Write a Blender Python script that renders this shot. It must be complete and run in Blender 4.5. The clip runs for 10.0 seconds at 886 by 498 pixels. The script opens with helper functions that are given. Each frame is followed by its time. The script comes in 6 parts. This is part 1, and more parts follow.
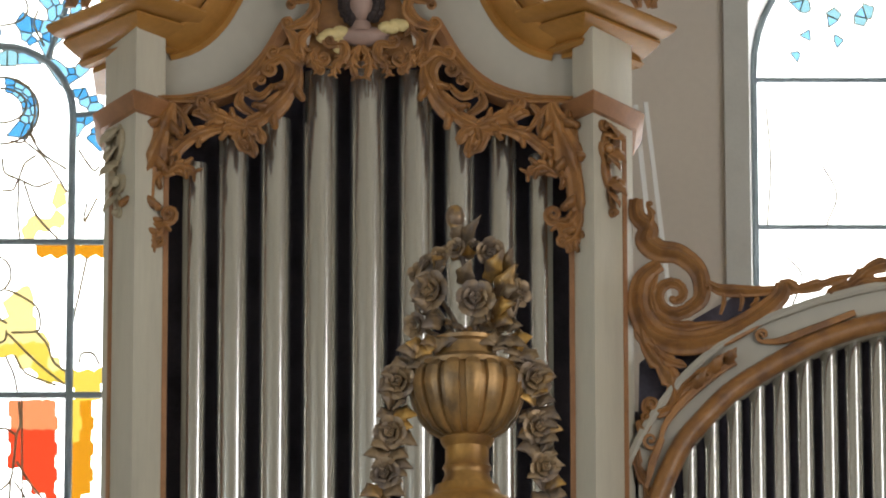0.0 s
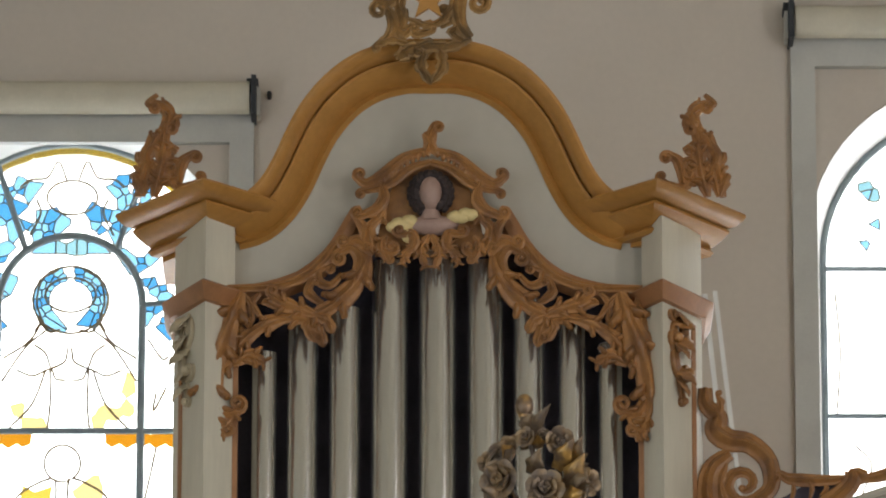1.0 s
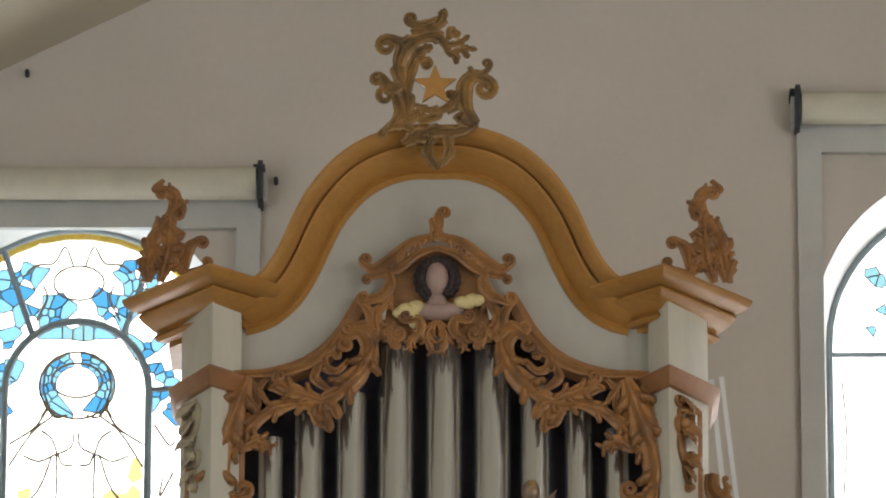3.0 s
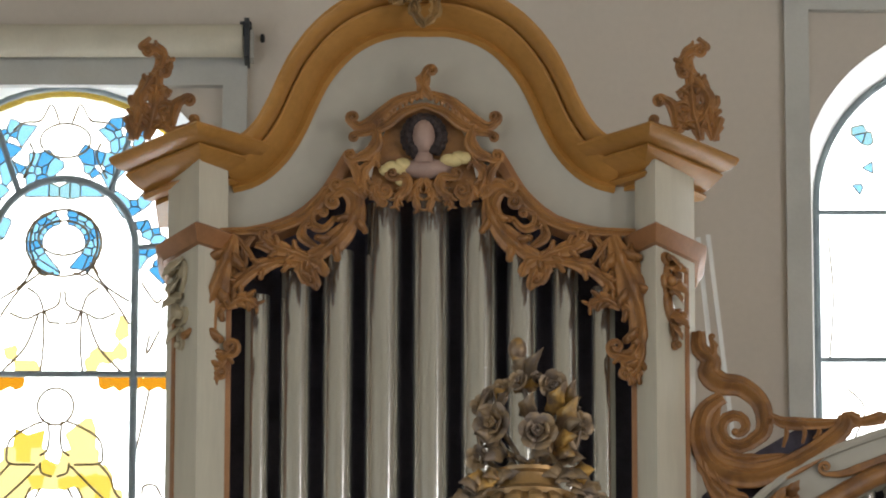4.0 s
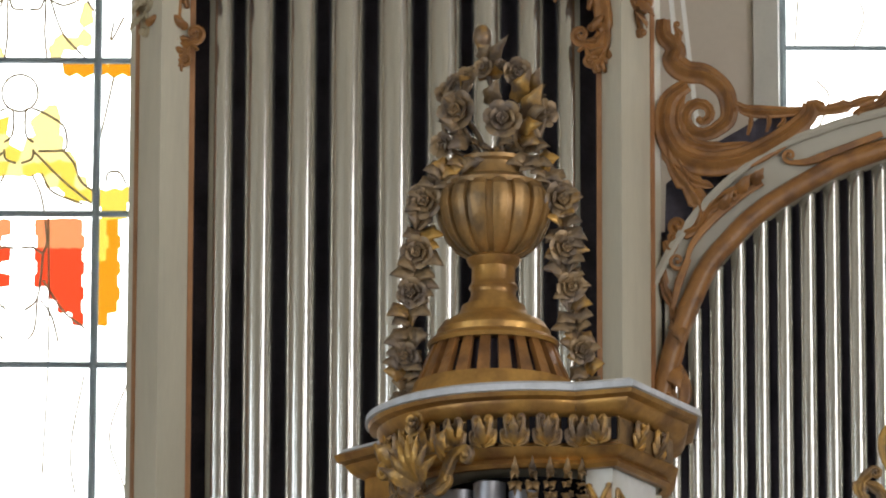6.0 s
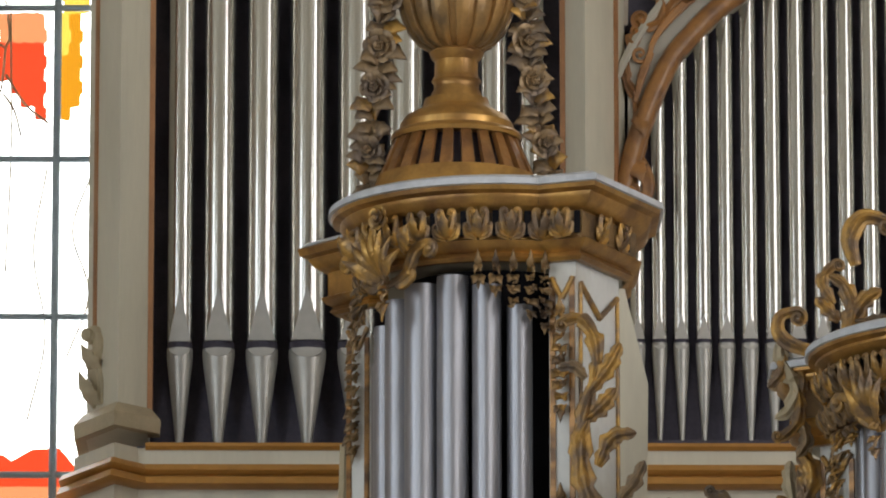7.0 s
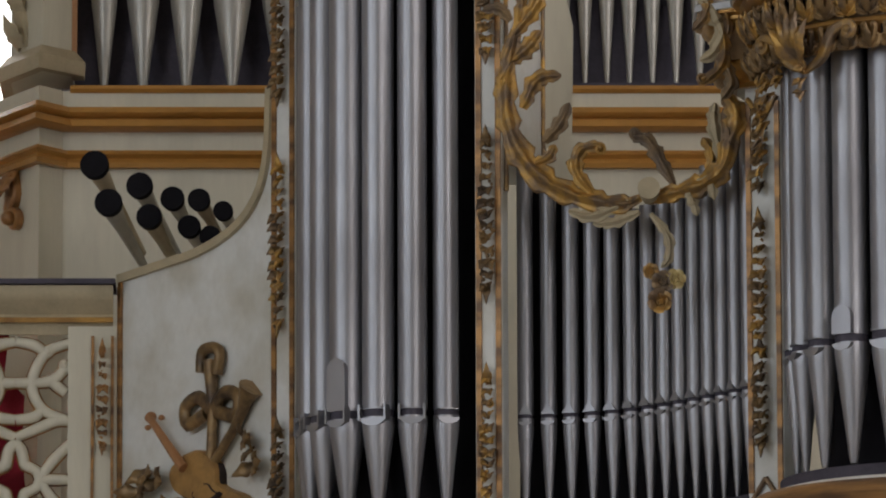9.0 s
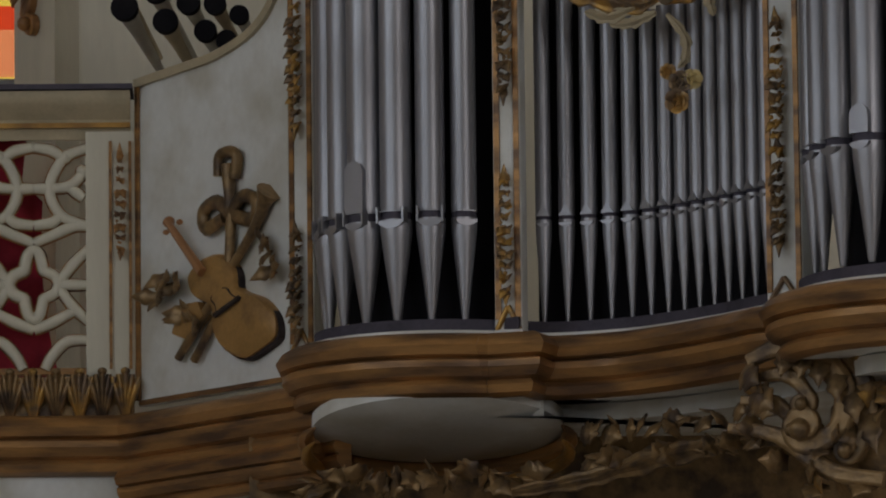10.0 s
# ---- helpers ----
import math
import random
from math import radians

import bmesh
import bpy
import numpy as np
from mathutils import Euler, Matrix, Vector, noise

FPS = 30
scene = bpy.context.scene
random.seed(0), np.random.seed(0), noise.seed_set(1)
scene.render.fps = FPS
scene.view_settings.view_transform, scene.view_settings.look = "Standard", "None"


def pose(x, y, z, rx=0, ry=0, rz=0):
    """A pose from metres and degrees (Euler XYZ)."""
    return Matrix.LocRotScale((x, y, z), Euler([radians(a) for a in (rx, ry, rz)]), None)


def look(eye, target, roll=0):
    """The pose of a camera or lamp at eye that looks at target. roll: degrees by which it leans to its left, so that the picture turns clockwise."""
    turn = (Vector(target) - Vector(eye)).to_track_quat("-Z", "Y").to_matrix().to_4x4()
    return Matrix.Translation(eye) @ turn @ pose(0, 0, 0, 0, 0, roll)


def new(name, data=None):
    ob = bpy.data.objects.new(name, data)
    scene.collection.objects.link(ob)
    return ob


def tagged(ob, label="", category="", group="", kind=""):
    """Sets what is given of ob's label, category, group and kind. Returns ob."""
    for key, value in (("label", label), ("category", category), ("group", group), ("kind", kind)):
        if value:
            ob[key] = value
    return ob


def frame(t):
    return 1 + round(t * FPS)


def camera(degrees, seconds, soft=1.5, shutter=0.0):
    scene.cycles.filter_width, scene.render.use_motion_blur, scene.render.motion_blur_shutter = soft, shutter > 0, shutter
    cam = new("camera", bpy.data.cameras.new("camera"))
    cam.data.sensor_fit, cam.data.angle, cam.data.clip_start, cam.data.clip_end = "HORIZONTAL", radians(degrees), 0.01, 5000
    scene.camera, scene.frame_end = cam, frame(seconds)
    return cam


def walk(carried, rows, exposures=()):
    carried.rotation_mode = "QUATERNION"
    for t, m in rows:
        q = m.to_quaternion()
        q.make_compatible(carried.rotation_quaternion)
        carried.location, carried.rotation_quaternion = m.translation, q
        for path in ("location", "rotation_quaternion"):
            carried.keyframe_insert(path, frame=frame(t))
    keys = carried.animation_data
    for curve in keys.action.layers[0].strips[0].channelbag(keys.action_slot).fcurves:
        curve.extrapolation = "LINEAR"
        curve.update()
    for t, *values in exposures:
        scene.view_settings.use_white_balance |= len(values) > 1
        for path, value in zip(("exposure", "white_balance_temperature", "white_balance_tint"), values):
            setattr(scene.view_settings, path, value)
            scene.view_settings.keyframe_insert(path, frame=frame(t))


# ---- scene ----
cam = camera(7.476, 10.0, soft=2.0)
EYE = (0.0, 0.0, 1.6)
# seconds, turn to the left, tilt up, lean to the right, in degrees
ROWS = [
    (0.0, -0.448, 15.550, 0.075), (0.5, 0.100, 16.316, 0.158), (1.0, 0.162, 17.148, -0.073),
    (1.5, 0.137, 17.640, 0.012), (2.0, 0.351, 17.767, 0.035), (2.2, 0.375, 17.820, 0.0),
    (3.3, 0.172, 17.873, -0.15), (3.5, 0.158, 17.663, -0.154), (4.0, 0.101, 16.669, -0.097),
    (4.5, 0.016, 15.840, -0.133), (5.0, 0.0, 15.300, -0.1), (5.2, -0.024, 15.166, -0.1),
    (6.3, -0.373, 13.444, -0.185), (6.5, -0.488, 13.057, -0.185), (7.0, -0.538, 12.286, 0.02),
    (7.5, -0.574, 11.555, -0.043), (8.0, -0.988, 10.771, 0.066), (8.5, -1.381, 9.989, 0.214),
    (9.0, -1.177, 9.265, 0.197), (9.5, -1.111, 8.460, 0.375), (10.0, -1.016, 7.595, 0.65),
]
walk(cam, [(t, pose(*EYE, 0, 0, yaw) @ pose(0, 0, 0, 90 + pitch) @ pose(0, 0, 0, 0, 0, -lean)) for t, yaw, pitch, lean in ROWS],
     exposures=[(0.0, 0.12, 6350, 10), (2.0, 0.12, 6350, 10), (3.5, 0.12, 6350, 10), (5.0, 0.15, 6250, 10), (6.5, 0.25, 6450, 10), (7.5, 0.09, 6450, 11), (8.5, -0.08, 6600, 13), (9.5, -0.5, 6600, 13), (10.0, -0.84, 6500, 13)])

# ---- world and light ----
world = bpy.data.worlds.new("sky")
scene.world = world
world.use_nodes = True
wn = world.node_tree.nodes
sky = wn.new("ShaderNodeTexSky")
sky.sky_type, sky.sun_disc, sky.sun_elevation, sky.sun_rotation = "NISHITA", False, radians(40), radians(10)
wn["Background"].inputs["Strength"].default_value = 0.1
world.node_tree.links.new(sky.outputs[0], wn["Background"].inputs[0])

sun = new("sun", bpy.data.lights.new("sun", "SUN"))
sun.data.energy, sun.data.angle, sun.data.color = 2.0, radians(0.5), (1, 0.95, 0.86)
sun.matrix_basis = look((6, 60, 50), (0, 30, 8))


def window_light(x, y, z, w, h, target, power, color):
    """Area lamp for daylight at an assumed nave window out of view."""
    ob = new("window_light", bpy.data.lights.new("window_light", "AREA"))
    ob.data.shape, ob.data.size, ob.data.size_y, ob.data.energy, ob.data.color = "RECTANGLE", w, h, power, color
    ob.matrix_basis = look((x, y, z), target)


for wy in (3.0, 9.0, 15.0, 21.0):
    window_light(-6.9, wy, 8.4, 1.1, 6.4, (0, wy + 3.5, 8.3), 128, (0.84, 0.93, 1.0))
    window_light(6.9, wy, 8.4, 1.1, 6.4, (0, wy + 3.5, 8.3), 162, (1.0, 0.98, 0.97))


# ---- materials ----
def material(name, color, rough=0.6, metal=0.0, var=0.18, scale=4.0, fine=60.0, bump=0.15, second=None, mix=(0.45, 0.65), coat=0.0, stretch=(1, 1, 1), island=0.0):
    """Paint, wood, metal or cloth: two scales of variation, a second colour for wear, and fine relief."""
    m = bpy.data.materials.new(name)
    m.use_nodes = True
    nt = m.node_tree
    n, link = nt.nodes, nt.links.new
    b = n["Principled BSDF"]
    b.inputs["Metallic"].default_value = metal
    tc, mp = n.new("ShaderNodeTexCoord"), n.new("ShaderNodeMapping")
    mp.inputs["Scale"].default_value = stretch
    link(tc.outputs["Object"], mp.inputs[0])
    big, small = n.new("ShaderNodeTexNoise"), n.new("ShaderNodeTexNoise")
    for tex, s, d in ((big, scale, 5), (small, fine, 4)):
        tex.inputs["Scale"].default_value, tex.inputs["Detail"].default_value = s, d
        link(mp.outputs[0], tex.inputs["Vector"])
    ramp = n.new("ShaderNodeMapRange")
    ramp.inputs[1].default_value, ramp.inputs[2].default_value = mix
    link(big.outputs[0], ramp.inputs[0])
    base = n.new("ShaderNodeMix")
    base.data_type = "RGBA"
    dark = second or [c * (1 - var) for c in color]
    base.inputs[6].default_value, base.inputs[7].default_value = (*color, 1), (*dark, 1)
    link(ramp.outputs[0], base.inputs[0])
    grain = n.new("ShaderNodeMix")
    grain.data_type, grain.blend_type = "RGBA", "MULTIPLY"
    gr = n.new("ShaderNodeMapRange")
    gr.inputs[3].default_value, gr.inputs[4].default_value = 1 - var, 1 + var * 0.5
    link(small.outputs[0], gr.inputs[0])
    link(base.outputs[2], grain.inputs[6])
    link(gr.outputs[0], grain.inputs[7])
    grain.inputs[0].default_value = 1.0
    out = grain.outputs[2]
    if island:
        info, hs, rm = n.new("ShaderNodeNewGeometry"), n.new("ShaderNodeHueSaturation"), n.new("ShaderNodeMapRange")
        rm.inputs[3].default_value, rm.inputs[4].default_value = 1 - island, 1 + island
        link(info.outputs["Random Per Island"], rm.inputs[0])
        link(rm.outputs[0], hs.inputs["Value"])
        link(out, hs.inputs["Color"])
        out = hs.outputs[0]
    link(out, b.inputs["Base Color"])
    rr = n.new("ShaderNodeMapRange")
    rr.inputs[3].default_value, rr.inputs[4].default_value = max(0.03, rough - 0.12), min(1, rough + 0.12)
    link(big.outputs[0], rr.inputs[0])
    link(rr.outputs[0], b.inputs["Roughness"])
    b.inputs["Coat Weight"].default_value = coat
    if bump:
        bp = n.new("ShaderNodeBump")
        bp.inputs["Strength"].default_value, bp.inputs["Distance"].default_value = bump, 0.01
        link(small.outputs[0], bp.inputs["Height"])
        link(bp.outputs[0], b.inputs["Normal"])
    return m


def glass(name, color, through_part=0.9):
    """Stained glass: lets tinted light through, part of it scattered."""
    m = bpy.data.materials.new(name)
    m.use_nodes = True
    nt = m.node_tree
    n, link = nt.nodes, nt.links.new
    n.remove(n["Principled BSDF"])
    clear, milky, mix, gloss, mix2 = (n.new("ShaderNodeBsdfTransparent"), n.new("ShaderNodeBsdfTranslucent"), n.new("ShaderNodeMixShader"),
                                      n.new("ShaderNodeBsdfGlossy"), n.new("ShaderNodeMixShader"))
    tex, hs = n.new("ShaderNodeTexNoise"), n.new("ShaderNodeMix")
    tex.inputs["Scale"].default_value, tex.inputs["Detail"].default_value = 13.0, 5
    hs.data_type = "RGBA"
    hs.inputs[6].default_value, hs.inputs[7].default_value = (*color, 1), (*[min(1, c * 1.12 + 0.02) for c in color], 1)
    link(tex.outputs[0], hs.inputs[0])
    link(hs.outputs[2], clear.inputs[0])
    link(hs.outputs[2], milky.inputs[0])
    gloss.inputs["Roughness"].default_value = 0.15
    mix.inputs[0].default_value, mix2.inputs[0].default_value = 1 - through_part, 0.04
    link(clear.outputs[0], mix.inputs[1])
    link(milky.outputs[0], mix.inputs[2])
    link(mix.outputs[0], mix2.inputs[1])
    link(gloss.outputs[0], mix2.inputs[2])
    link(mix2.outputs[0], n["Material Output"].inputs[0])
    return m


def glow(name, color, strength):
    m = bpy.data.materials.new(name)
    m.use_nodes = True
    n = m.node_tree.nodes
    n.remove(n["Principled BSDF"])
    e = n.new("ShaderNodeEmission")
    e.inputs[0].default_value, e.inputs[1].default_value = (*color, 1), strength
    m.node_tree.links.new(e.outputs[0], n["Material Output"].inputs[0])
    return m


PLASTER = material("plaster", (0.62, 0.56, 0.485), 0.9, var=0.06, scale=0.8, fine=30, bump=0.08)
CEILING = material("ceiling_plaster", (0.58, 0.53, 0.42), 0.9, var=0.06, scale=0.7, bump=0.05)
WHITE_WALL = material("white_reveal", (0.84, 0.84, 0.82), 0.85, var=0.05, scale=2, bump=0.05)
CREAM = material("cream_paint", (0.66, 0.62, 0.50), 0.5, var=0.08, scale=2.5, fine=25, bump=0.06, stretch=(3, 3, 0.5))
WHITE = material("white_paint", (0.79, 0.80, 0.78), 0.45, var=0.10, scale=3.0, fine=30, bump=0.08, second=(0.62, 0.60, 0.53))
GREYPAINT = material("grey_white_paint", (0.45, 0.42, 0.345), 0.5, var=0.07, scale=2.0, fine=20, bump=0.06)
OCHRE = material("ochre_paint", (0.48, 0.235, 0.055), 0.40, var=0.22, scale=3.0, fine=40, bump=0.06, second=(0.40, 0.19, 0.04), stretch=(0.6, 1, 1))
RUST = material("red_brown_paint", (0.40, 0.19, 0.08), 0.5, var=0.2, scale=6.0, fine=50, bump=0.1)
CARVED = material("carved_oak", (0.35, 0.163, 0.05), 0.36, var=0.28, scale=9.0, fine=45, bump=0.3, second=(0.20, 0.092, 0.035), island=0.15)
GILT = material("worn_gilding", (0.55, 0.32, 0.085), 0.38, metal=0.5, var=0.3, scale=13.0, fine=70, bump=0.35, second=(0.22, 0.15, 0.095), mix=(0.40, 0.60), island=0.2)
GOLD = material("gilded_moulding", (0.54, 0.30, 0.08), 0.33, metal=0.55, var=0.25, scale=6.0, fine=60, bump=0.15, second=(0.27, 0.14, 0.05), mix=(0.42, 0.64))
URNGILT = material("dulled_gilding", (0.44, 0.255, 0.09), 0.36, metal=0.42, var=0.28, scale=9.0, fine=60, bump=0.2, second=(0.22, 0.14, 0.065), mix=(0.40, 0.62))
DARKGILT = material("tarnished_gilding", (0.28, 0.19, 0.10), 0.42, metal=0.35, var=0.35, scale=14.0, fine=60, bump=0.35, second=(0.16, 0.12, 0.09), mix=(0.4, 0.62), island=0.25)
BROWN = material("brown_gold_moulding", (0.50, 0.26, 0.09), 0.36, metal=0.35, var=0.25, scale=5.0, fine=50, bump=0.16, second=(0.16, 0.09, 0.05), mix=(0.40, 0.64), stretch=(0.5, 0.5, 3))
STONE = material("beige_paint", (0.50, 0.42, 0.28), 0.6, var=0.15, scale=6.0, bump=0.1)
TIN = material("polished_tin", (0.63, 0.615, 0.57), 0.17, metal=0.92, var=0.06, scale=1.6, fine=14, bump=0.04, second=(0.57, 0.55, 0.52), stretch=(2, 2, 0.5))
# Darker, rougher tin; stands in for the darker nave these pipes reflect
FRONTTIN = material("toned_down_tin", (0.40, 0.40, 0.43), 0.42, metal=0.82, var=0.10, scale=3.0, fine=24, bump=0.02, second=(0.32, 0.315, 0.335), stretch=(2, 2, 0.5), island=0.1)
LIPTIN = material("dull_tin_lip", (0.47, 0.455, 0.42), 0.45, metal=0.55, var=0.10, scale=6.0, fine=30, bump=0.03)
# Stands for unlit space, lifted for lens haze; also dark boards and rails
DARK = material("shade_and_dark_parts", (0.10, 0.092, 0.118), 0.8, var=0.3, bump=0.05)
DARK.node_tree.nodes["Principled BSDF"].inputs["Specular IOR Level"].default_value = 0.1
# Near-black for closed surfaces that stand for the shade in openings
BLACK = material("opening_shade_black", (0.012, 0.011, 0.014), 0.8, var=0.3, bump=0.0)
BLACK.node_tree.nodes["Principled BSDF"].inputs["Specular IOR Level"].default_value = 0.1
# Pale grey for the upper lip of the gilded cornices
PALETOP = material("pale_grey_top", (0.62, 0.64, 0.68), 0.8, var=0.15, scale=12, bump=0.1)
# Bar colour lifted to grey-blue to imitate bloom from the bright glass
IRON = material("bloom_grey_iron", (0.24, 0.29, 0.31), 0.6, var=0.15, scale=12, bump=0.1)
# Lead coloured light brown to imitate the halo of the bright panes
CAME = material("halo_brown_came", (0.34, 0.26, 0.15), 0.7, var=0.2, scale=20, bump=0.1)
LEAD = material("lead_bar", (0.05, 0.055, 0.06), 0.6, metal=0.3, var=0.2, scale=20, bump=0.15)
BLIND = material("blind_cloth", (0.66, 0.62, 0.50), 0.7, var=0.08, scale=5, bump=0.05)
FRAMEGREY = material("grey_frame_paint", (0.58, 0.58, 0.54), 0.6, var=0.08, scale=4, bump=0.05)
RED = material("red_cloth", (0.36, 0.015, 0.035), 0.85, var=0.25, scale=5, bump=0.2)
SKIN = material("painted_flesh", (0.38, 0.25, 0.20), 0.5, var=0.12, scale=14, bump=0.08)
HAIR = material("dark_painted_wood", (0.035, 0.022, 0.02), 0.75, var=0.3, scale=30, bump=0.3)
WING = material("pale_gilt_wood", (0.70, 0.55, 0.25), 0.5, var=0.2, scale=20, bump=0.2)
FIDDLE = material("golden_varnish", (0.46, 0.26, 0.085), 0.45, metal=0.2, var=0.28, scale=9, bump=0.2, second=(0.27, 0.15, 0.06), mix=(0.45, 0.7))
# Darker copy of the gilding with shade in its colour; also brown carving
SHADOWGOLD = material("shade_dark_gilding", (0.30, 0.19, 0.085), 0.38, metal=0.4, var=0.35, scale=10, fine=50, bump=0.35, second=(0.09, 0.06, 0.04), island=0.25)
# Floor out of view, kept pale so it bounces light under the ledges
BOUNCEFLOOR = material("unseen_bounce_floor", (0.48, 0.45, 0.40), 0.6, var=0.2, scale=1.2, bump=0.1)
SKYGLOW = glow("bright_sky", (1.0, 1.0, 1.0), 5.0)
PANES = {
    "white": glass("clear_glass", (0.97, 0.98, 0.97)), "blue": glass("blue_glass", (0.13, 0.30, 0.43)), "sky": glass("sky_blue_glass", (0.26, 0.40, 0.48)),
    "teal": glass("teal_glass", (0.27, 0.38, 0.40)), "yellow": glass("yellow_glass", (0.44, 0.37, 0.12)), "gold": glass("gold_glass", (0.39, 0.24, 0.02)),
    "red": glass("red_glass", (0.41, 0.10, 0.04)), "orange": glass("orange_glass", (0.44, 0.24, 0.14)), "pale": glass("pale_yellow_glass", (0.48, 0.43, 0.26)),
}


# ---- shapes ----
def spline(pts, n=6):
    """Smooth curve through the points."""
    p = [Vector(q).to_3d() for q in pts]
    p = [2 * p[0] - p[1], *p, 2 * p[-1] - p[-2]]
    out = []
    for i in range(1, len(p) - 2):
        a, b, c, d = p[i - 1:i + 3]
        for k in range(n):
            t = k / n
            out.append(0.5 * (2 * b + (c - a) * t + (2 * a - 5 * b + 4 * c - d) * t * t + (3 * b - a - 3 * c + d) * t ** 3))
    return out + [p[-2]]


class Shape:
    """Vertices and faces of one mesh."""

    def __init__(self):
        self.v, self.f, self.mi, self.slot = [], [], [], 0

    def add(self, verts, faces, m=None):
        o = len(self.v)
        self.v += [tuple(m @ Vector(v)) for v in verts] if m is not None else [tuple(v) for v in verts]
        self.f += [tuple(i + o for i in f) for f in faces]
        self.mi += [self.slot] * len(faces)
        return self

    def rings(self, rings, closed=True, cap=True, m=None):
        n = len(rings[0])
        faces = []
        for i in range(len(rings) - 1):
            for k in range(n if closed else n - 1):
                a, b = i * n + k, i * n + (k + 1) % n
                faces.append((a, b, b + n, a + n))
        if cap:
            faces += [tuple(range(n))[::-1], tuple(range((len(rings) - 1) * n, len(rings) * n))]
        return self.add([v for r in rings for v in r], faces, m)

    def lathe(self, profile, n=24, lobes=0, depth=0.0, m=None, sx=1.0, sy=1.0):
        rings = []
        for r, z in profile:
            ring = []
            for k in range(n):
                a = 2 * math.pi * k / n
                q = r * (1 + depth * abs(math.cos(lobes * a / 2)) if lobes else 1)
                ring.append((sx * q * math.cos(a), sy * q * math.sin(a), z))
            rings.append(ring)
        return self.rings(rings, m=m)

    def ball(self, c, rx, ry=None, rz=None, m=None, n=10, k=6):
        ry, rz = ry or rx, rz or rx
        rings = [[(c[0] + rx * math.sin(b) * math.cos(a), c[1] + ry * math.sin(b) * math.sin(a), c[2] - rz * math.cos(b))
                  for a in (2 * math.pi * j / n for j in range(n))] for b in (math.pi * (i + 0.15) / (k + 0.3) for i in range(k + 1))]
        return self.rings(rings, m=m)

    def tube(self, pts, radii, n=8, flat=1.0, ridge=0.0, normal=Vector((0, -1, 0)), ridges=3):
        """A rod along pts. normal: the way the carving stands out; flat: its height by its width."""
        pts = [Vector(p) for p in pts]
        rings = []
        for i, p in enumerate(pts):
            t = (pts[min(i + 1, len(pts) - 1)] - pts[max(i - 1, 0)])
            t = t.normalized() if t.length > 1e-9 else Vector((0, 0, 1))
            side = t.cross(normal)
            side = side.normalized() if side.length > 1e-4 else Vector((1, 0, 0))
            up = side.cross(t).normalized()
            r = radii[i] if hasattr(radii, "__len__") else radii
            ring = []
            for k in range(n):
                a = 2 * math.pi * k / n
                q = r * (1 - ridge * (0.5 + 0.5 * math.cos(2 * ridges * a)))
                ring.append(p + side * (q * math.cos(a)) + up * (q * flat * math.sin(a)))
            rings.append(ring)
        return self.rings(rings)

    def stroke(self, pts, w, curl=0.0, turns=1.2, curl0=0.0, taper=(0.5, 1.0, 0.75), flat=0.75, out=0.0, n=5, ridge=0.34, lift=0.0):
        """A carved scroll in the plane x, z; pts are (x, z). curl: radius of the volute at its end, signed by its side; curl0 the same at its start."""
        p = spline([(q[0], out, q[1]) for q in pts], n)

        def volute(a, b, r):
            t = (b - a).normalized()
            s = 1 if r > 0 else -1
            side = Vector((-t.z, 0, t.x)) * s
            c = b + side * abs(r)
            start = b - c
            res = []
            steps = int(14 * turns)
            for k in range(1, steps + 1):
                f = k / steps
                ang = s * f * turns * 2 * math.pi
                q = start * (1 - 0.78 * f)
                res.append(c + Vector((q.x * math.cos(ang) - q.z * math.sin(ang), -lift * f, q.x * math.sin(ang) + q.z * math.cos(ang))))
            return res
        tail = volute(p[-2], p[-1], curl) if curl else []
        head = volute(p[1], p[0], curl0)[::-1] if curl0 else []
        m = len(p)
        rad = [w * 0.5 * np.interp(i / (m - 1), (0, 0.5, 1), taper) for i in range(m)]
        r1 = [rad[-1] * (1 - 0.45 * (k + 1) / len(tail)) for k in range(len(tail))]
        r0 = [rad[0] * (1 - 0.45 * (k + 1) / len(head)) for k in range(len(head))][::-1]
        self.tube(head + p + tail, r0 + rad + r1, 16, flat, ridge, ridges=2)
        for q, r in ((tail[-1] if tail else None, w * taper[2] * 0.42), (head[0] if head else None, w * taper[0] * 0.42)):
            if q:
                self.ball(q + Vector((0, -r * 0.4, 0)), r, n=8, k=5)
        return self

    def fluted(self, pts, w, curl=0.0, curl0=0.0, lobes=0, taper=(0.55, 1.0, 0.6), rise=0.75, grooves=2, turns=1.15, n=6):
        """A carved acanthus band through 3D points: grooved along its length, with notched edges, rolled into volutes at its ends."""
        p = spline(pts, n)

        def volute(a, b, r):
            t = (b - a).normalized()
            q = 1 if r > 0 else -1
            c = b + Vector((-t.z, 0, t.x)) * (q * abs(r))
            start, steps = b - c, int(13 * turns)
            res = []
            for k in range(1, steps + 1):
                f = k / steps
                ang, v = q * f * turns * 2 * math.pi, start * (1 - 0.72 * f)
                res.append(c + Vector((v.x * math.cos(ang) - v.z * math.sin(ang), -0.25 * w * f, v.x * math.sin(ang) + v.z * math.cos(ang))))
            return res
        tail = volute(p[-2], p[-1], curl) if curl else []
        head = volute(p[1], p[0], curl0)[::-1] if curl0 else []
        m = len(p)
        half = []
        for i in range(m):
            f = i / (m - 1)
            h = 0.5 * w * float(np.interp(f, (0, 0.45, 1), taper))
            if lobes:
                h *= (0.62 + 0.50 * ((f * lobes) % 1.0)) * float(np.interp(f, (0, 0.85, 1), (1, 1, 0.3 if not curl else 1)))
            half.append(max(h, 0.03 * w))
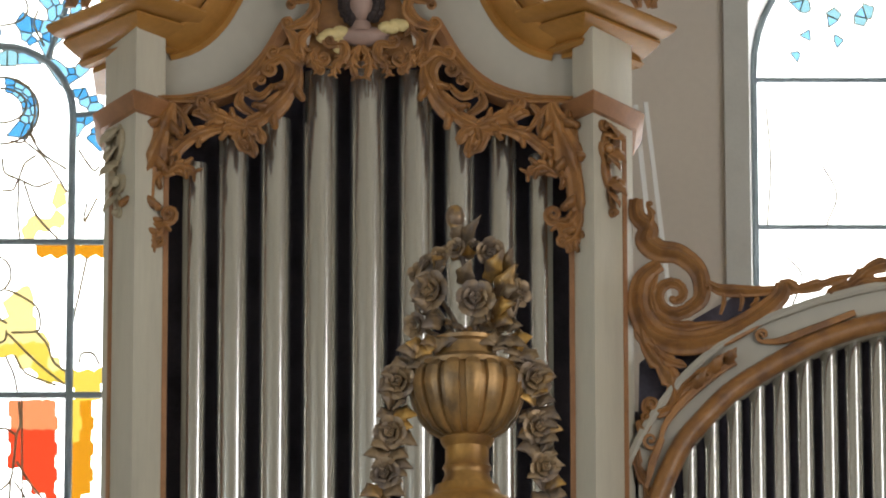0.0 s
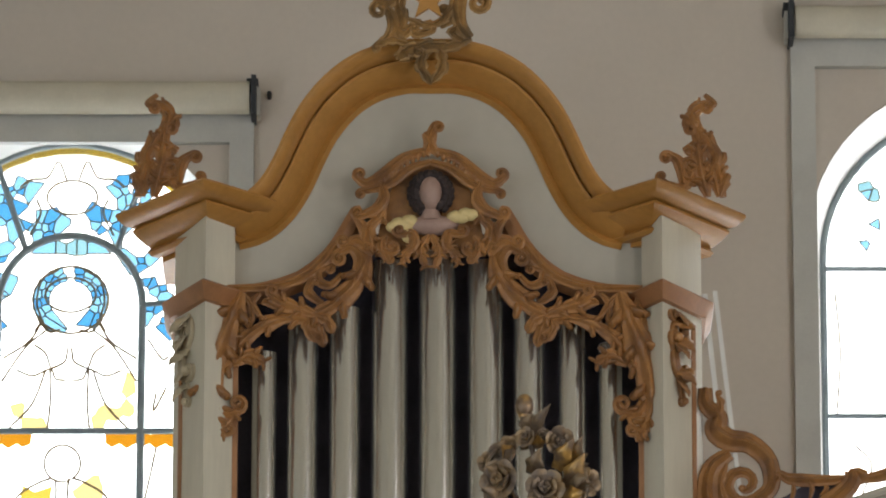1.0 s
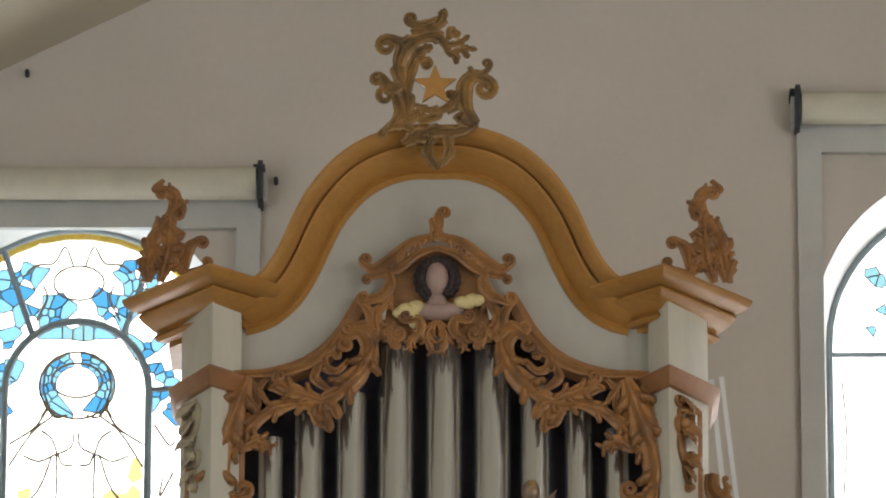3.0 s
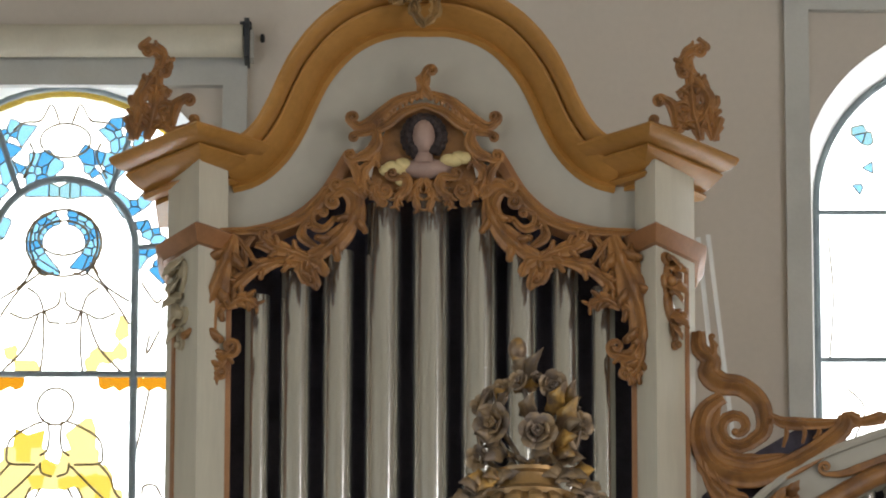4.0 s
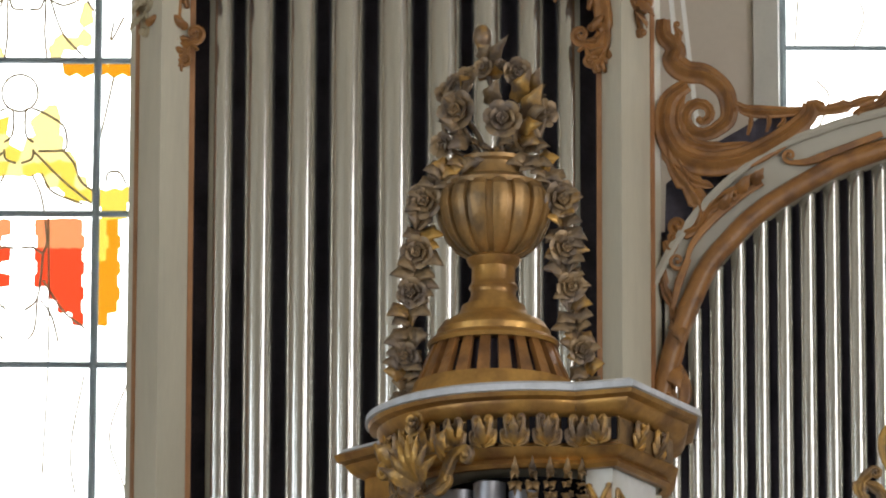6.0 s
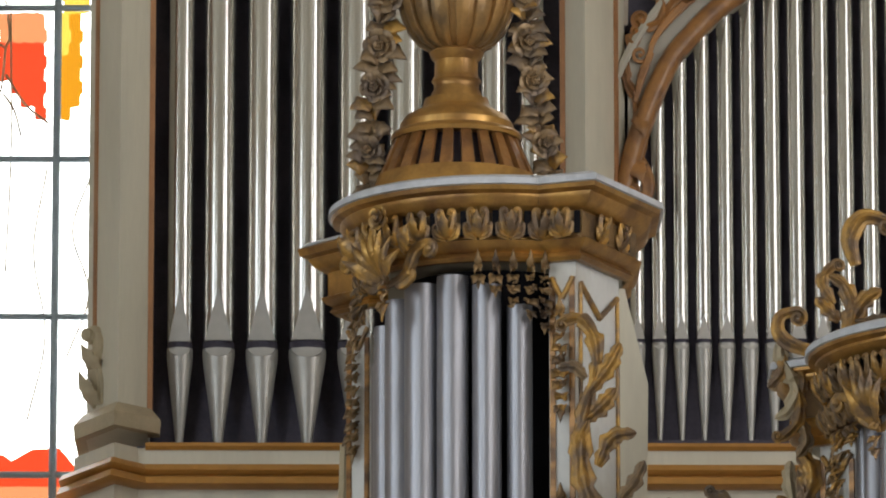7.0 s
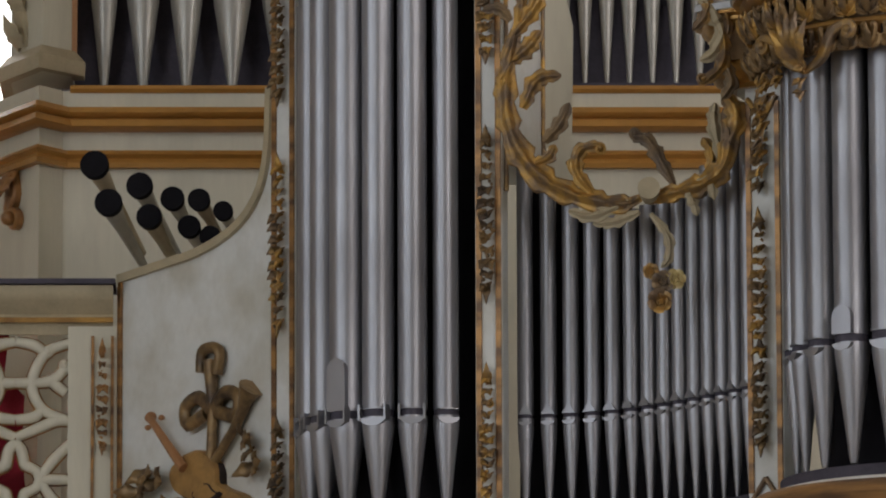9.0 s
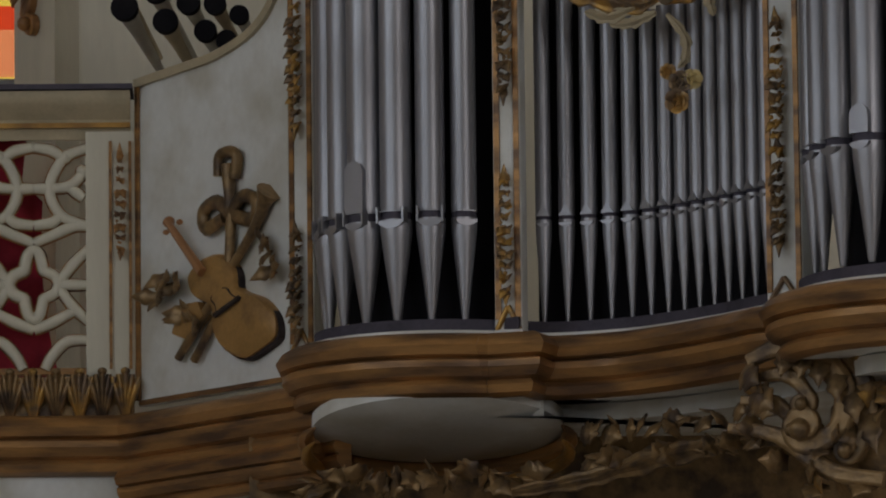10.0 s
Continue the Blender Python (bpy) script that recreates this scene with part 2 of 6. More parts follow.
        half = [half[0] * (0.5 + 0.5 * k / max(1, len(head))) for k in range(len(head))] + half + [half[-1] * (1 - 0.45 * (k + 1) / len(tail)) for k in range(len(tail))]
        line = head + p + tail
        count = 6 * grooves
        rings = []
        for i, q in enumerate(line):
            t = line[min(i + 1, len(line) - 1)] - line[max(i - 1, 0)]
            t = t.normalized() if t.length > 1e-9 else Vector((0, 0, 1))
            side = t.cross(Vector((0, -1, 0)))
            side = side.normalized() if side.length > 1e-4 else Vector((1, 0, 0))
            up = side.cross(t).normalized()
            h = half[i]
            ring = []
            for k in range(count + 1):
                u = 2 * k / count - 1
                ring.append(q + side * (u * h) + up * (h * (rise * (1 - u * u) + 0.22 * math.cos(math.pi * grooves * u))))
            ring += [q + side * (0.8 * h) - up * (0.45 * h), q - side * (0.8 * h) - up * (0.45 * h)]
            rings.append(ring)
        self.rings(rings)
        for end, on in ((tail[-1] if tail else None, half[-1]), (head[0] if head else None, half[0])):
            if end is not None:
                self.ball(end + Vector((0, -0.5 * on, 0)), on * 0.95, n=10, k=6)
        return self

    def leaf(self, base, tip, width, normal=Vector((0, -1, 0)), bend=0.25, lobes=3, thick=0.006, curl=0.3):
        """An acanthus leaf: lobed edge, raised midrib, curling tip, with thickness."""
        base, tip = Vector(base), Vector(tip)
        d = tip - base
        L = d.length
        t = d.normalized()
        side = t.cross(normal).normalized()
        up = side.cross(t).normalized()
        rows, cols = 12, 5
        front, back = [], []
        for i in range(rows):
            s = i / (rows - 1)
            w = width * 0.5 * (math.sin(math.pi * min(1, 0.12 + 0.88 * s)) ** 0.7) * (1 + 0.17 * math.cos(2 * math.pi * lobes * s))
            w = max(w, width * 0.03)
            c = base + d * s + up * (bend * L * math.sin(math.pi * s * 0.8) + curl * width * s ** 3)
            for j in range(cols):
                u = 2 * j / (cols - 1) - 1
                q = c + side * (u * w) + up * (0.22 * w * (1 - abs(u)) * 2 - 0.12 * w) - t * (0.10 * L * u * u * (0.3 + s))
                front.append(q)
                back.append(q - up * thick)
        v = front + back
        o = rows * cols
        f = []
        for i in range(rows - 1):
            for j in range(cols - 1):
                a = i * cols + j
                f.append((a, a + 1, a + 1 + cols, a + cols))
                f.append((o + a, o + a + cols, o + a + 1 + cols, o + a + 1))
            a, b = i * cols, i * cols + cols - 1
            f += [(a, a + cols, o + a + cols, o + a), (b, o + b, o + b + cols, b + cols)]
        for j in range(cols - 1):
            a = (rows - 1) * cols + j
            f += [(j, o + j, o + j + 1, j + 1), (a, a + 1, o + a + 1, o + a)]
        return self.add(v, f)

    def rose(self, c, r, facing=Vector((0, -1, 0)), seed=0, petals=None):
        """A carved rose: rings of cupped petals round a bud; the petals may be shapes of their own."""
        rnd = random.Random(seed)
        q = Vector(facing).normalized().to_track_quat("Z", "Y").to_matrix().to_4x4()
        m0 = Matrix.Translation(c) @ q @ pose(0, 0, 0, 0, 0, rnd.uniform(0, 360))
        for ring, (n, rr, tilt, size) in enumerate(((6, 0.62, 28, 0.46), (5, 0.40, 52, 0.36), (4, 0.18, 72, 0.26))):
            for k in range(n):
                a = 360 * (k + 0.5 * ring) / n + rnd.uniform(-8, 8)
                m = m0 @ pose(0, 0, 0, 0, 0, a) @ pose(r * rr, 0, r * (0.10 + 0.13 * ring), 0, -tilt, 0)
                home = self
                if petals is not None:
                    home = Shape()
                    petals.append(home)
                home.ball((0, 0, 0), r * size, r * size * 1.1, r * 0.09, m, n=8, k=4)
        self.ball((0, 0, r * 0.3), r * 0.16, m=m0, n=8, k=4)
        return self

    def prism(self, poly, z0, z1, m=None):
        """A plan polygon, raised from z0 to z1."""
        n = len(poly)
        v = [(x, y, z0) for x, y in poly] + [(x, y, z1) for x, y in poly]
        return self.add(v, [tuple(range(n))[::-1], tuple(range(n, 2 * n)), *((i, (i + 1) % n, n + (i + 1) % n, n + i) for i in range(n))], m)

    def box(self, x0, x1, y0, y1, z0, z1, m=None):
        return self.prism([(x0, y0), (x1, y0), (x1, y1), (x0, y1)], z0, z1, m)

    def strip(self, low, high, y0, y1):
        """An upright panel in x, z between two curves, from y0 (front) to y1."""
        n = len(low)
        v = [(p[0], y, p[1]) for y in (y0, y1) for c in (low, high) for p in c]
        f = []
        for i in range(n - 1):
            f += [(i, i + 1, n + i + 1, n + i), (2 * n + i, 3 * n + i, 3 * n + i + 1, 2 * n + i + 1),
                  (i, 2 * n + i, 2 * n + i + 1, i + 1), (n + i, n + i + 1, 3 * n + i + 1, 3 * n + i)]
        f += [(0, n, 3 * n, 2 * n), (n - 1, 3 * n - 1, 4 * n - 1, 2 * n - 1)]
        return self.add(v, f)

    def moulding(self, path, profile, z):
        """profile (out, up), closed, swept along a plan path (x, y), mitred; out is to the right of the path."""
        rings = []
        p = [Vector(q) for q in path]
        for i, q in enumerate(p):
            a = (q - p[i - 1]).normalized() if i else None
            b = (p[i + 1] - q).normalized() if i < len(p) - 1 else None
            na = Vector((a.y, -a.x)) if a else None
            nb = Vector((b.y, -b.x)) if b else None
            if na and nb:
                n = (na + nb).normalized()
                n = n / max(0.35, n.dot(na))
            else:
                n = na or nb
            rings.append([(q.x + n.x * o, q.y + n.y * o, z + u) for o, u in profile])
        return self.rings(rings)

    def arch(self, path, profile, y):
        """profile (up, out), closed, swept along a curve (x, z) in a facade; up is to the left of the path, out towards -y."""
        rings = []
        p = [Vector(q) for q in path]
        for i, q in enumerate(p):
            t = (p[min(i + 1, len(p) - 1)] - p[max(i - 1, 0)]).normalized()
            n = Vector((-t.y, t.x))
            rings.append([(q.x + n.x * u, y - o, q.y + n.y * u) for u, o in profile])
        return self.rings(rings)


def part(name, shape, mat, parent=None, label="", m=None, smooth=35):
    """Links a shape as one mesh object, under a thing or a part."""
    me = bpy.data.meshes.new(name)
    me.from_pydata([tuple(m @ Vector(v)) for v in shape.v] if m is not None else shape.v, [], shape.f)
    for one in (mat if isinstance(mat, (list, tuple)) else (mat,)):
        me.materials.append(one)
    if any(shape.mi):
        me.polygons.foreach_set("material_index", shape.mi)
    bm = bmesh.new()
    bm.from_mesh(me)
    bmesh.ops.recalc_face_normals(bm, faces=bm.faces)
    bm.to_mesh(me)
    bm.free()
    me.shade_smooth()
    first = mat[0] if isinstance(mat, (list, tuple)) else mat
    smooth = max(smooth, 75) if first in (GILT, CARVED, DARKGILT, SHADOWGOLD) else smooth
    me.set_sharp_from_angle(angle=radians(smooth))
    ob = new(name, me)
    if parent:
        ob.parent = parent
    if label:
        tagged(ob, label)
    return ob


def each(name, make, mat, parent, label=""):
    """One part for every shape."""
    for g in make:
        part(name, g, mat, parent, label)


def rose_part(c, r, facing, seed, mat, parent):
    """A rose whose petals are parts of it."""
    petals = []
    heart = part("rose", Shape().rose(c, r, facing, seed, petals), mat, parent)
    each("petal", petals, mat, heart)


def thing(name, label, category, group="", kind="", at=None):
    ob = new(name)
    if at is not None:
        ob.matrix_basis = at
    return tagged(ob, label, category, group, kind)


def structure(name, shape, mat, label, smooth=35):
    return tagged(part(name, shape, mat, smooth=smooth), label, name.split("_")[0], kind="structure")


def facade(x, y, turn=0.0, z=0.0):
    """A frame on an upright face: local x along it, z up, -y out; turn: degrees, counter-clockwise from above."""
    return pose(x, y, z, 0, 0, turn)


def mirrored(pts, s):
    return [(s * x, z) for x, z in pts]


# ---- the church round the organ ----
WY, WT = 30.5, 0.55
WINDOWS = (-1.855, 2.435)
SPRINGS = (10.84, 11.05)                      # of the openings in the wall
CENTRES = (10.91, 11.05)                      # of the glass, set back in the wall
HALF, SILL, GLASS = 0.80, 5.2, 0.72


def end_wall():
    """The wall behind the organ, with two round-headed openings and splayed white reveals."""
    g, rev = Shape(), Shape()
    top = 13.2
    edges = [-7.0]
    for c in WINDOWS:
        edges += [c - HALF, c + HALF]
    edges.append(7.0)
    for i in range(0, len(edges), 2):
        g.box(edges[i], edges[i + 1], WY, WY + WT, -0.2, top)
    for c, spring, centre in zip(WINDOWS, SPRINGS, CENTRES):
        g.box(c - HALF, c + HALF, WY, WY + WT, -0.2, SILL)
        arc = [(c + HALF * math.cos(a), spring + HALF * math.sin(a)) for a in np.linspace(math.pi, 0, 25)]
        g.strip(arc, [(x, top) for x, z in arc], WY, WY + WT)
        r = GLASS
        inner = [(c - r, SILL + 0.1), *[(c + r * math.cos(a), centre + r * math.sin(a)) for a in np.linspace(math.pi, 0, 25)], (c + r, SILL + 0.1)]
        outer = [(c - HALF + 0.004, SILL), *[(c + (HALF - 0.004) * math.cos(a), spring + (HALF - 0.004) * math.sin(a)) for a in np.linspace(math.pi, 0, 25)], (c + HALF - 0.004, SILL)]
        n = len(inner)
        v = [(x, WY - 0.004, z) for x, z in outer] + [(x, WY + 0.36, z) for x, z in inner] + [(x, WY + 0.4, z) for x, z in outer]
        f = []
        for i in range(n - 1):
            f += [(i, i + 1, n + i + 1, n + i), (n + i, n + i + 1, 2 * n + i + 1, 2 * n + i)]
        rev.add(v, f)
    structure("wall_north", g, PLASTER, "cream plastered end wall with round-headed windows")
    structure("trim_reveal", rev, WHITE_WALL, "white painted splayed window reveals")


# Added shell that encloses the light; only the ceiling slope and sky show
def nave():
    structure("floor", Shape().box(-7, 7, -6, 30.5, -0.2, 0), BOUNCEFLOOR, "pale nave floor out of view, bouncing light up")
    g = Shape()
    g.box(-7.0, 7.0, -6.0, WY, 13.2, 13.4)
    structure("ceiling", g, CEILING, "assumed ceiling out of view, high over the nave")
    g = Shape()
    prof = [(-7.0, 10.2), (-2.30, 12.29), (-1.2, 12.84), (-0.4, 13.25), (-7.0, 13.25)]
    n = len(prof)
    g.add([(x, y, z) for y in (WY, 16.0) for x, z in prof], [tuple(range(n)), tuple(range(n, 2 * n))[::-1], *((i, (i + 1) % n, n + (i + 1) % n, n + i) for i in range(n))])
    structure("ceiling_slope", g, CEILING, "sloping cream plaster ceiling beside the end wall")
    for s, name in ((-1, "wall_west"), (1, "wall_east")):
        g = Shape()
        x0, x1 = (-7.4, -7.0) if s < 0 else (7.0, 7.4)
        lo = -6.0
        for wy in (3.0, 9.0, 15.0, 21.0):
            g.box(x0, x1, lo, wy - 0.9, -0.2, 13.4)
            g.box(x0, x1, wy - 0.9, wy + 0.9, -0.2, 5.2)
            g.box(x0, x1, wy - 0.9, wy + 0.9, 11.6, 13.4)
            lo = wy + 0.9
        g.box(x0, x1, lo, WY + WT, -0.2, 13.4)
        structure(name, g, PLASTER, "assumed cream side wall out of view, with tall window openings")
    structure("wall_south", Shape().box(-7.4, 7.4, -6.4, -6.0, -0.2, 13.4), PLASTER, "assumed cream wall out of view behind the camera")
    g = Shape().box(-9, 9, 33.5, 33.6, 0, 16)
    sky_board = part("backdrop", g, SKYGLOW)
    tagged(sky_board, "bright overcast sky outside the windows", "sky", kind="structure")


end_wall()
nave()


def clip(poly, a, b):
    """The part of poly nearer to a than to b."""
    mx, my, nx, ny = (a[0] + b[0]) / 2, (a[1] + b[1]) / 2, b[0] - a[0], b[1] - a[1]
    out = []
    for i, p in enumerate(poly):
        q = poly[(i + 1) % len(poly)]
        dp, dq = (p[0] - mx) * nx + (p[1] - my) * ny, (q[0] - mx) * nx + (q[1] - my) * ny
        if dp <= 0:
            out.append(p)
        if dp * dq < 0:
            s = dp / (dp - dq)
            out.append((p[0] + s * (q[0] - p[0]), p[1] + s * (q[1] - p[1])))
    return out


def pane_colour(x, z, rnd, left):
    """The window's design by zones; x from its middle."""
    if not left:
        return "white"
    u = abs(x + 0.025)
    if z > CENTRES[0] and math.hypot(x, z - CENTRES[0]) > 0.68:
        return "yellow"
    if 10.14 < z < 10.19 and 0.17 < abs(x) < 0.6:
        return "gold"
    if 10.21 < z < 10.48 and 0.10 < abs(x) < 0.30 and abs(x) > 0.10 + 0.5 * (z - 10.21):
        return rnd.choice(("pale", "pale", "white"))
    if u < 0.37 and float(np.interp(u, (0, 0.159, 0.34), (9.67, 9.615, 9.505))) < z < float(np.interp(u, (0.03, 0.08, 0.213, 0.239, 0.292, 0.34), (9.80, 9.90, 9.89, 9.78, 9.683, 9.587))):
        return rnd.choice(("yellow", "pale", "pale"))
    if 0.35 < abs(x) < 0.50 and 9.47 < z < 9.62:
        return rnd.choice(("yellow", "pale"))
    if 0.08 < abs(x) < 0.28 and z < 9.45 and z > 9.123 - 1.15 * (abs(x) - 0.097):
        return "red" if z < 9.30 else "orange"
    if (0.278 < abs(x) < 0.305 or 0.355 < abs(x) < 0.465 - 0.25 * max(0, 9.1 - z)) and 8.93 < z < 9.45:
        return "gold" if z < 9.12 else rnd.choice(("yellow", "gold"))
    if z < 7.30:
        return ("red", "orange", "orange", "yellow")[int((7.30 - z) / 0.11) % 4]
    return "white"


# lead lines of the figure, mirrored about its own middle
FIGURE = (
    ((0.031, 9.981), (0.027, 9.903), (0.036, 9.843), (0.069, 9.815)),
    ((0.069, 9.780), (0.060, 9.733), (0.012, 9.713)),
    ((0.058, 9.981), (0.114, 9.959), (0.206, 9.898), (0.226, 9.821), (0.208, 9.777), (0.091, 9.771)),
    ((0.075, 9.766), (0.210, 9.629), (0.344, 9.519)),
    ((0.109, 9.661), (0.163, 9.574), (0.307, 9.514)),
    ((0.208, 9.777), (0.262, 9.711), (0.292, 9.629), (0.349, 9.582)),
    ((0.066, 9.656), (0.105, 9.568), (0.128, 9.464)),
    ((0.131, 9.437), (0.140, 9.328), (0.123, 9.273), (0.114, 9.164), (0.097, 9.055), (0.040, 9.001)),
    ((0.123, 9.273), (0.069, 9.306), (0.014, 9.300)),
    ((0.100, 9.069), (0.089, 8.919), (0.058, 8.860)),
    ((0.113, 9.055), (0.167, 8.974), (0.201, 8.849)),
    ((0.125, 9.148), (0.220, 9.001), (0.327, 8.914)),
)
# lead lines round it, mirrored about the window's middle
DRAWING = (
    ((0.012, 10.463), (0.065, 10.471), (0.091, 10.519), (0.172, 10.485), (0.251, 10.513)),
    ((0.009, 10.624), (0.023, 10.555), (0.091, 10.519)),
    ((0.091, 10.527), (0.116, 10.597), (0.169, 10.639)),
    ((0.091, 10.513), (0.088, 10.346), (0.101, 10.213)),
    ((0.112, 10.513), (0.174, 10.346), (0.288, 10.219)),
    ((0.115, 10.708), (0.210, 10.625), (0.319, 10.458)),
    ((0.127, 10.764), (0.196, 10.653), (0.318, 10.569)),
    ((0.370, 10.667), (0.438, 10.569), (0.470, 10.583)),
    ((0.413, 10.402), (0.401, 10.313), (0.461, 10.430)),
    ((0.417, 10.136), (0.382, 9.959), (0.352, 9.816)),
    ((0.387, 9.624), (0.397, 9.668), (0.450, 9.670), (0.483, 9.613)),
    ((0.168, 10.703), (0.140, 10.764), (0.161, 10.848), (0.137, 10.960), (0.061, 11.010)),
    ((-0.154, 10.764), (-0.100, 10.702), (-0.046, 10.714)),
)
# clusters of small blue panes in the head of the window, by x and height
BLUES = ((0.30, 11.41), (0.245, 11.40), (0.31, 11.36), (0.21, 11.23), (0.156, 11.228), (0.10, 11.225), (0.331, 11.06), (0.36, 10.95), (0.375, 10.82), (0.443, 10.76), (0.441, 10.92), (0.50, 11.12), (0.56, 10.98), (0.42, 11.26))


def stained_window(index, left):
    """Leaded coloured panes between iron bars."""
    c, zc, r, y = WINDOWS[index - 1], CENTRES[index - 1], GLASS, WY + 0.34
    rnd = random.Random(index + 5)
    win = thing("window_%d" % index, "tall round-headed stained glass window, leaded, with bloom-greyed iron bars", "window", kind="structure")
    outline = [(-r, SILL + 0.1)] + [(r * math.cos(a), zc + r * math.sin(a)) for a in np.linspace(math.pi, 0, 25)] + [(r, SILL + 0.1)]

    def bar(pts, w):
        part("bar", Shape().tube([(c + x, y - 0.03, z) for x, z in pts], w, 8, 1.0), IRON, win, "iron glazing bar, greyed for the bloom of the glass")
    bar(outline, 0.02)
    for z in (10.207, 9.462, 8.735, 7.985, 7.24, 6.50) if left else (11.008, 10.282, 9.556, 8.83, 8.1, 7.4):
        bar([(-r, z), (r, z)], 0.016 if left else 0.013)
    if left:
        bar([(-0.342, SILL + 0.1)] + [(0.342 * math.cos(a), 10.83 + 0.342 * math.sin(a)) for a in np.linspace(math.pi, 0, 19)] + [(0.342, SILL + 0.1)], 0.019)
        for q in (-1, 1):
            bar([(q * 0.342, 10.83), (q * r, 10.86)], 0.014)
            bar([(q * 0.215, 11.10), (q * 0.36, zc + 0.62)], 0.015)
    seeds, tints = [], {}

    def seed(x, z, tint=None):
        if abs(x) < r - 0.01 and (z < zc or math.hypot(x, z - zc) < r - 0.01) and all((x - a) ** 2 + (z - b) ** 2 > (0.0004 if tint else 0.0015) for a, b in seeds):
            seeds.append((x, z))
            tints[(x, z)] = tint or pane_colour(x, z, rnd, left)
    if left:
        for bx, bz in BLUES:
            for q in (-1, 1):
                for k in range(5):
                    a = 6.28 * k / 4 + rnd.uniform(-0.5, 0.5)
                    d = 0.0 if k == 4 else rnd.uniform(0.030, 0.048)
                    seed(q * bx + d * math.cos(a), bz + d * math.sin(a), "blue" if k == 4 else rnd.choice(("white", "white", "sky", "sky", "blue")))
        # ring of small panes round the white disc of the inner light
        seed(0.0, 10.885, "white")
        for k, a in enumerate(np.linspace(-40, 220, 15)):
            for f, tint in ((0.075, "white"), (0.122, "sky" if k % 3 else "blue"), (0.155, ("blue", "sky", "sky")[k % 3]), (0.20, "white")):
                seed(f * 1.02 * math.cos(radians(a + 4 * (f > 0.13))), 10.86 + f * 0.95 * math.sin(radians(a + 4 * (f > 0.13))), "white" if k == 7 else tint)
        for bx in (-0.10, -0.05, 0.0, 0.05, 0.10):
            seed(bx, 11.06, "white")
            seed(bx, 11.12, "teal" if abs(bx) < 0.08 else "sky")
        for k in range(17):
            a = math.pi * (k + 0.5) / 17
            seed(0.694 * math.cos(a), zc + 0.694 * math.sin(a), "yellow")
            seed(0.664 * math.cos(a), zc + 0.664 * math.sin(a), "white")
    else:
        for bx, bz in ((-0.50, 11.39), (-0.46, 11.24), (-0.34, 11.31), (-0.31, 11.21), (-0.51, 11.14), (-0.20, 11.35)):
            for k in range(7):
                seed(bx + 0.085 * math.cos(0.9 * k), bz + 0.085 * math.sin(0.9 * k), "white")
            for k in range(4):
                a = 2.1 * k + bx * 9
                d = 0.0 if k == 3 else 0.036
                seed(bx + d * math.cos(a), bz + d * math.sin(a), "sky" if k == 3 else rnd.choice(("white", "teal", "white")))
    if left:
        for k in range(20):
            seed(-0.70 + 0.07 * k, 10.168 + (0.008 if k % 2 else 0))
            seed(-0.67 + 0.07 * k, 10.115, "white")
            for j in range(9):
                if -0.33 < -0.70 + 0.056 * (k + 6) < 0.52:
                    seed(-0.70 + 0.056 * (k + 6) + 0.012 * (j % 2), 8.90 + 0.062 * j)
        for j in range(18):
            for k in range(5):
                seed(-0.60 + 0.30 * k, 7.245 - 0.11 * j)
    z, row = 7.45 if left else SILL + 0.2, 0
    while z < zc + r:
        step = 0.065 if left and (9.45 < z < 9.92 or 10.10 < z < 10.5) else 0.17
        x = -r + (0.5 if row % 2 else 0.15) * step
        while x < r:
            seed(x + rnd.uniform(-0.25, 0.25) * step, z + rnd.uniform(-0.25, 0.25) * step)
            x += step
        z += step
        row += 1
    leads = Shape()
    for q in seeds:
        poly = outline
        for o in seeds:
            if o is not q and abs(o[0] - q[0]) < 0.5 and abs(o[1] - q[1]) < 0.5:
                poly = clip(poly, q, o)
                if len(poly) < 3:
                    break
        if len(poly) < 3:
            continue
        n = len(poly)
        g = Shape().add([(c + px, yy, pz) for yy in (y, y + 0.004) for px, pz in poly], [tuple(range(n)), tuple(range(n, 2 * n))[::-1]])
        tint = tints[q]
        ob = part("pane", g, PANES[tint], win)
        ob.visible_shadow = False
        if tint in ("blue", "sky", "teal"):
            for i, p in enumerate(poly):
                o = poly[(i + 1) % n]
                leads.tube([(c + p[0], y - 0.004, p[1]), (c + o[0], y - 0.004, o[1])], 0.0036, 4)

    def lead(pts, w=0.006):
        leads.tube([(c + p.x, y - 0.006, p.y) for p in spline([(*q, 0) for q in pts], 5)], w, 5)
    if left:
        for mid, lines in ((-0.025, FIGURE), (0.0, DRAWING)):
            for pts in lines:
                for k in (-1, 1):
                    lead([(mid + k * x, z) for x, z in pts])
        for cx, cz, rx, rz in ((-0.025, 10.055, 0.085, 0.09), (0.0, 11.37, 0.12, 0.085), (0.0, 10.885, 0.12, 0.085), (0.0, 10.86, 0.178, 0.165)):
            lead([(cx + rx * math.cos(a), cz + rz * math.sin(a)) for a in np.linspace(0, 2 * math.pi, 17)])
        for k in (-1, 1):
            lead([(k * 0.03, 11.46), (k * 0.07, 11.55), (k * 0.12, 11.47), (k * 0.2, 11.46), (k * 0.25, 11.42)])
            lead([(k * 0.17, 11.36), (k * 0.15, 11.29), (k * 0.20, 11.18)])
            lead([(k * 0.12, 9.45), (k * 0.13, 8.8), (k * 0.11, 8.2)], 0.005)
            lead([(k * 0.30, 8.7), (k * 0.24, 8.3), (k * 0.30, 7.9), (k * 0.22, 7.5)], 0.005)
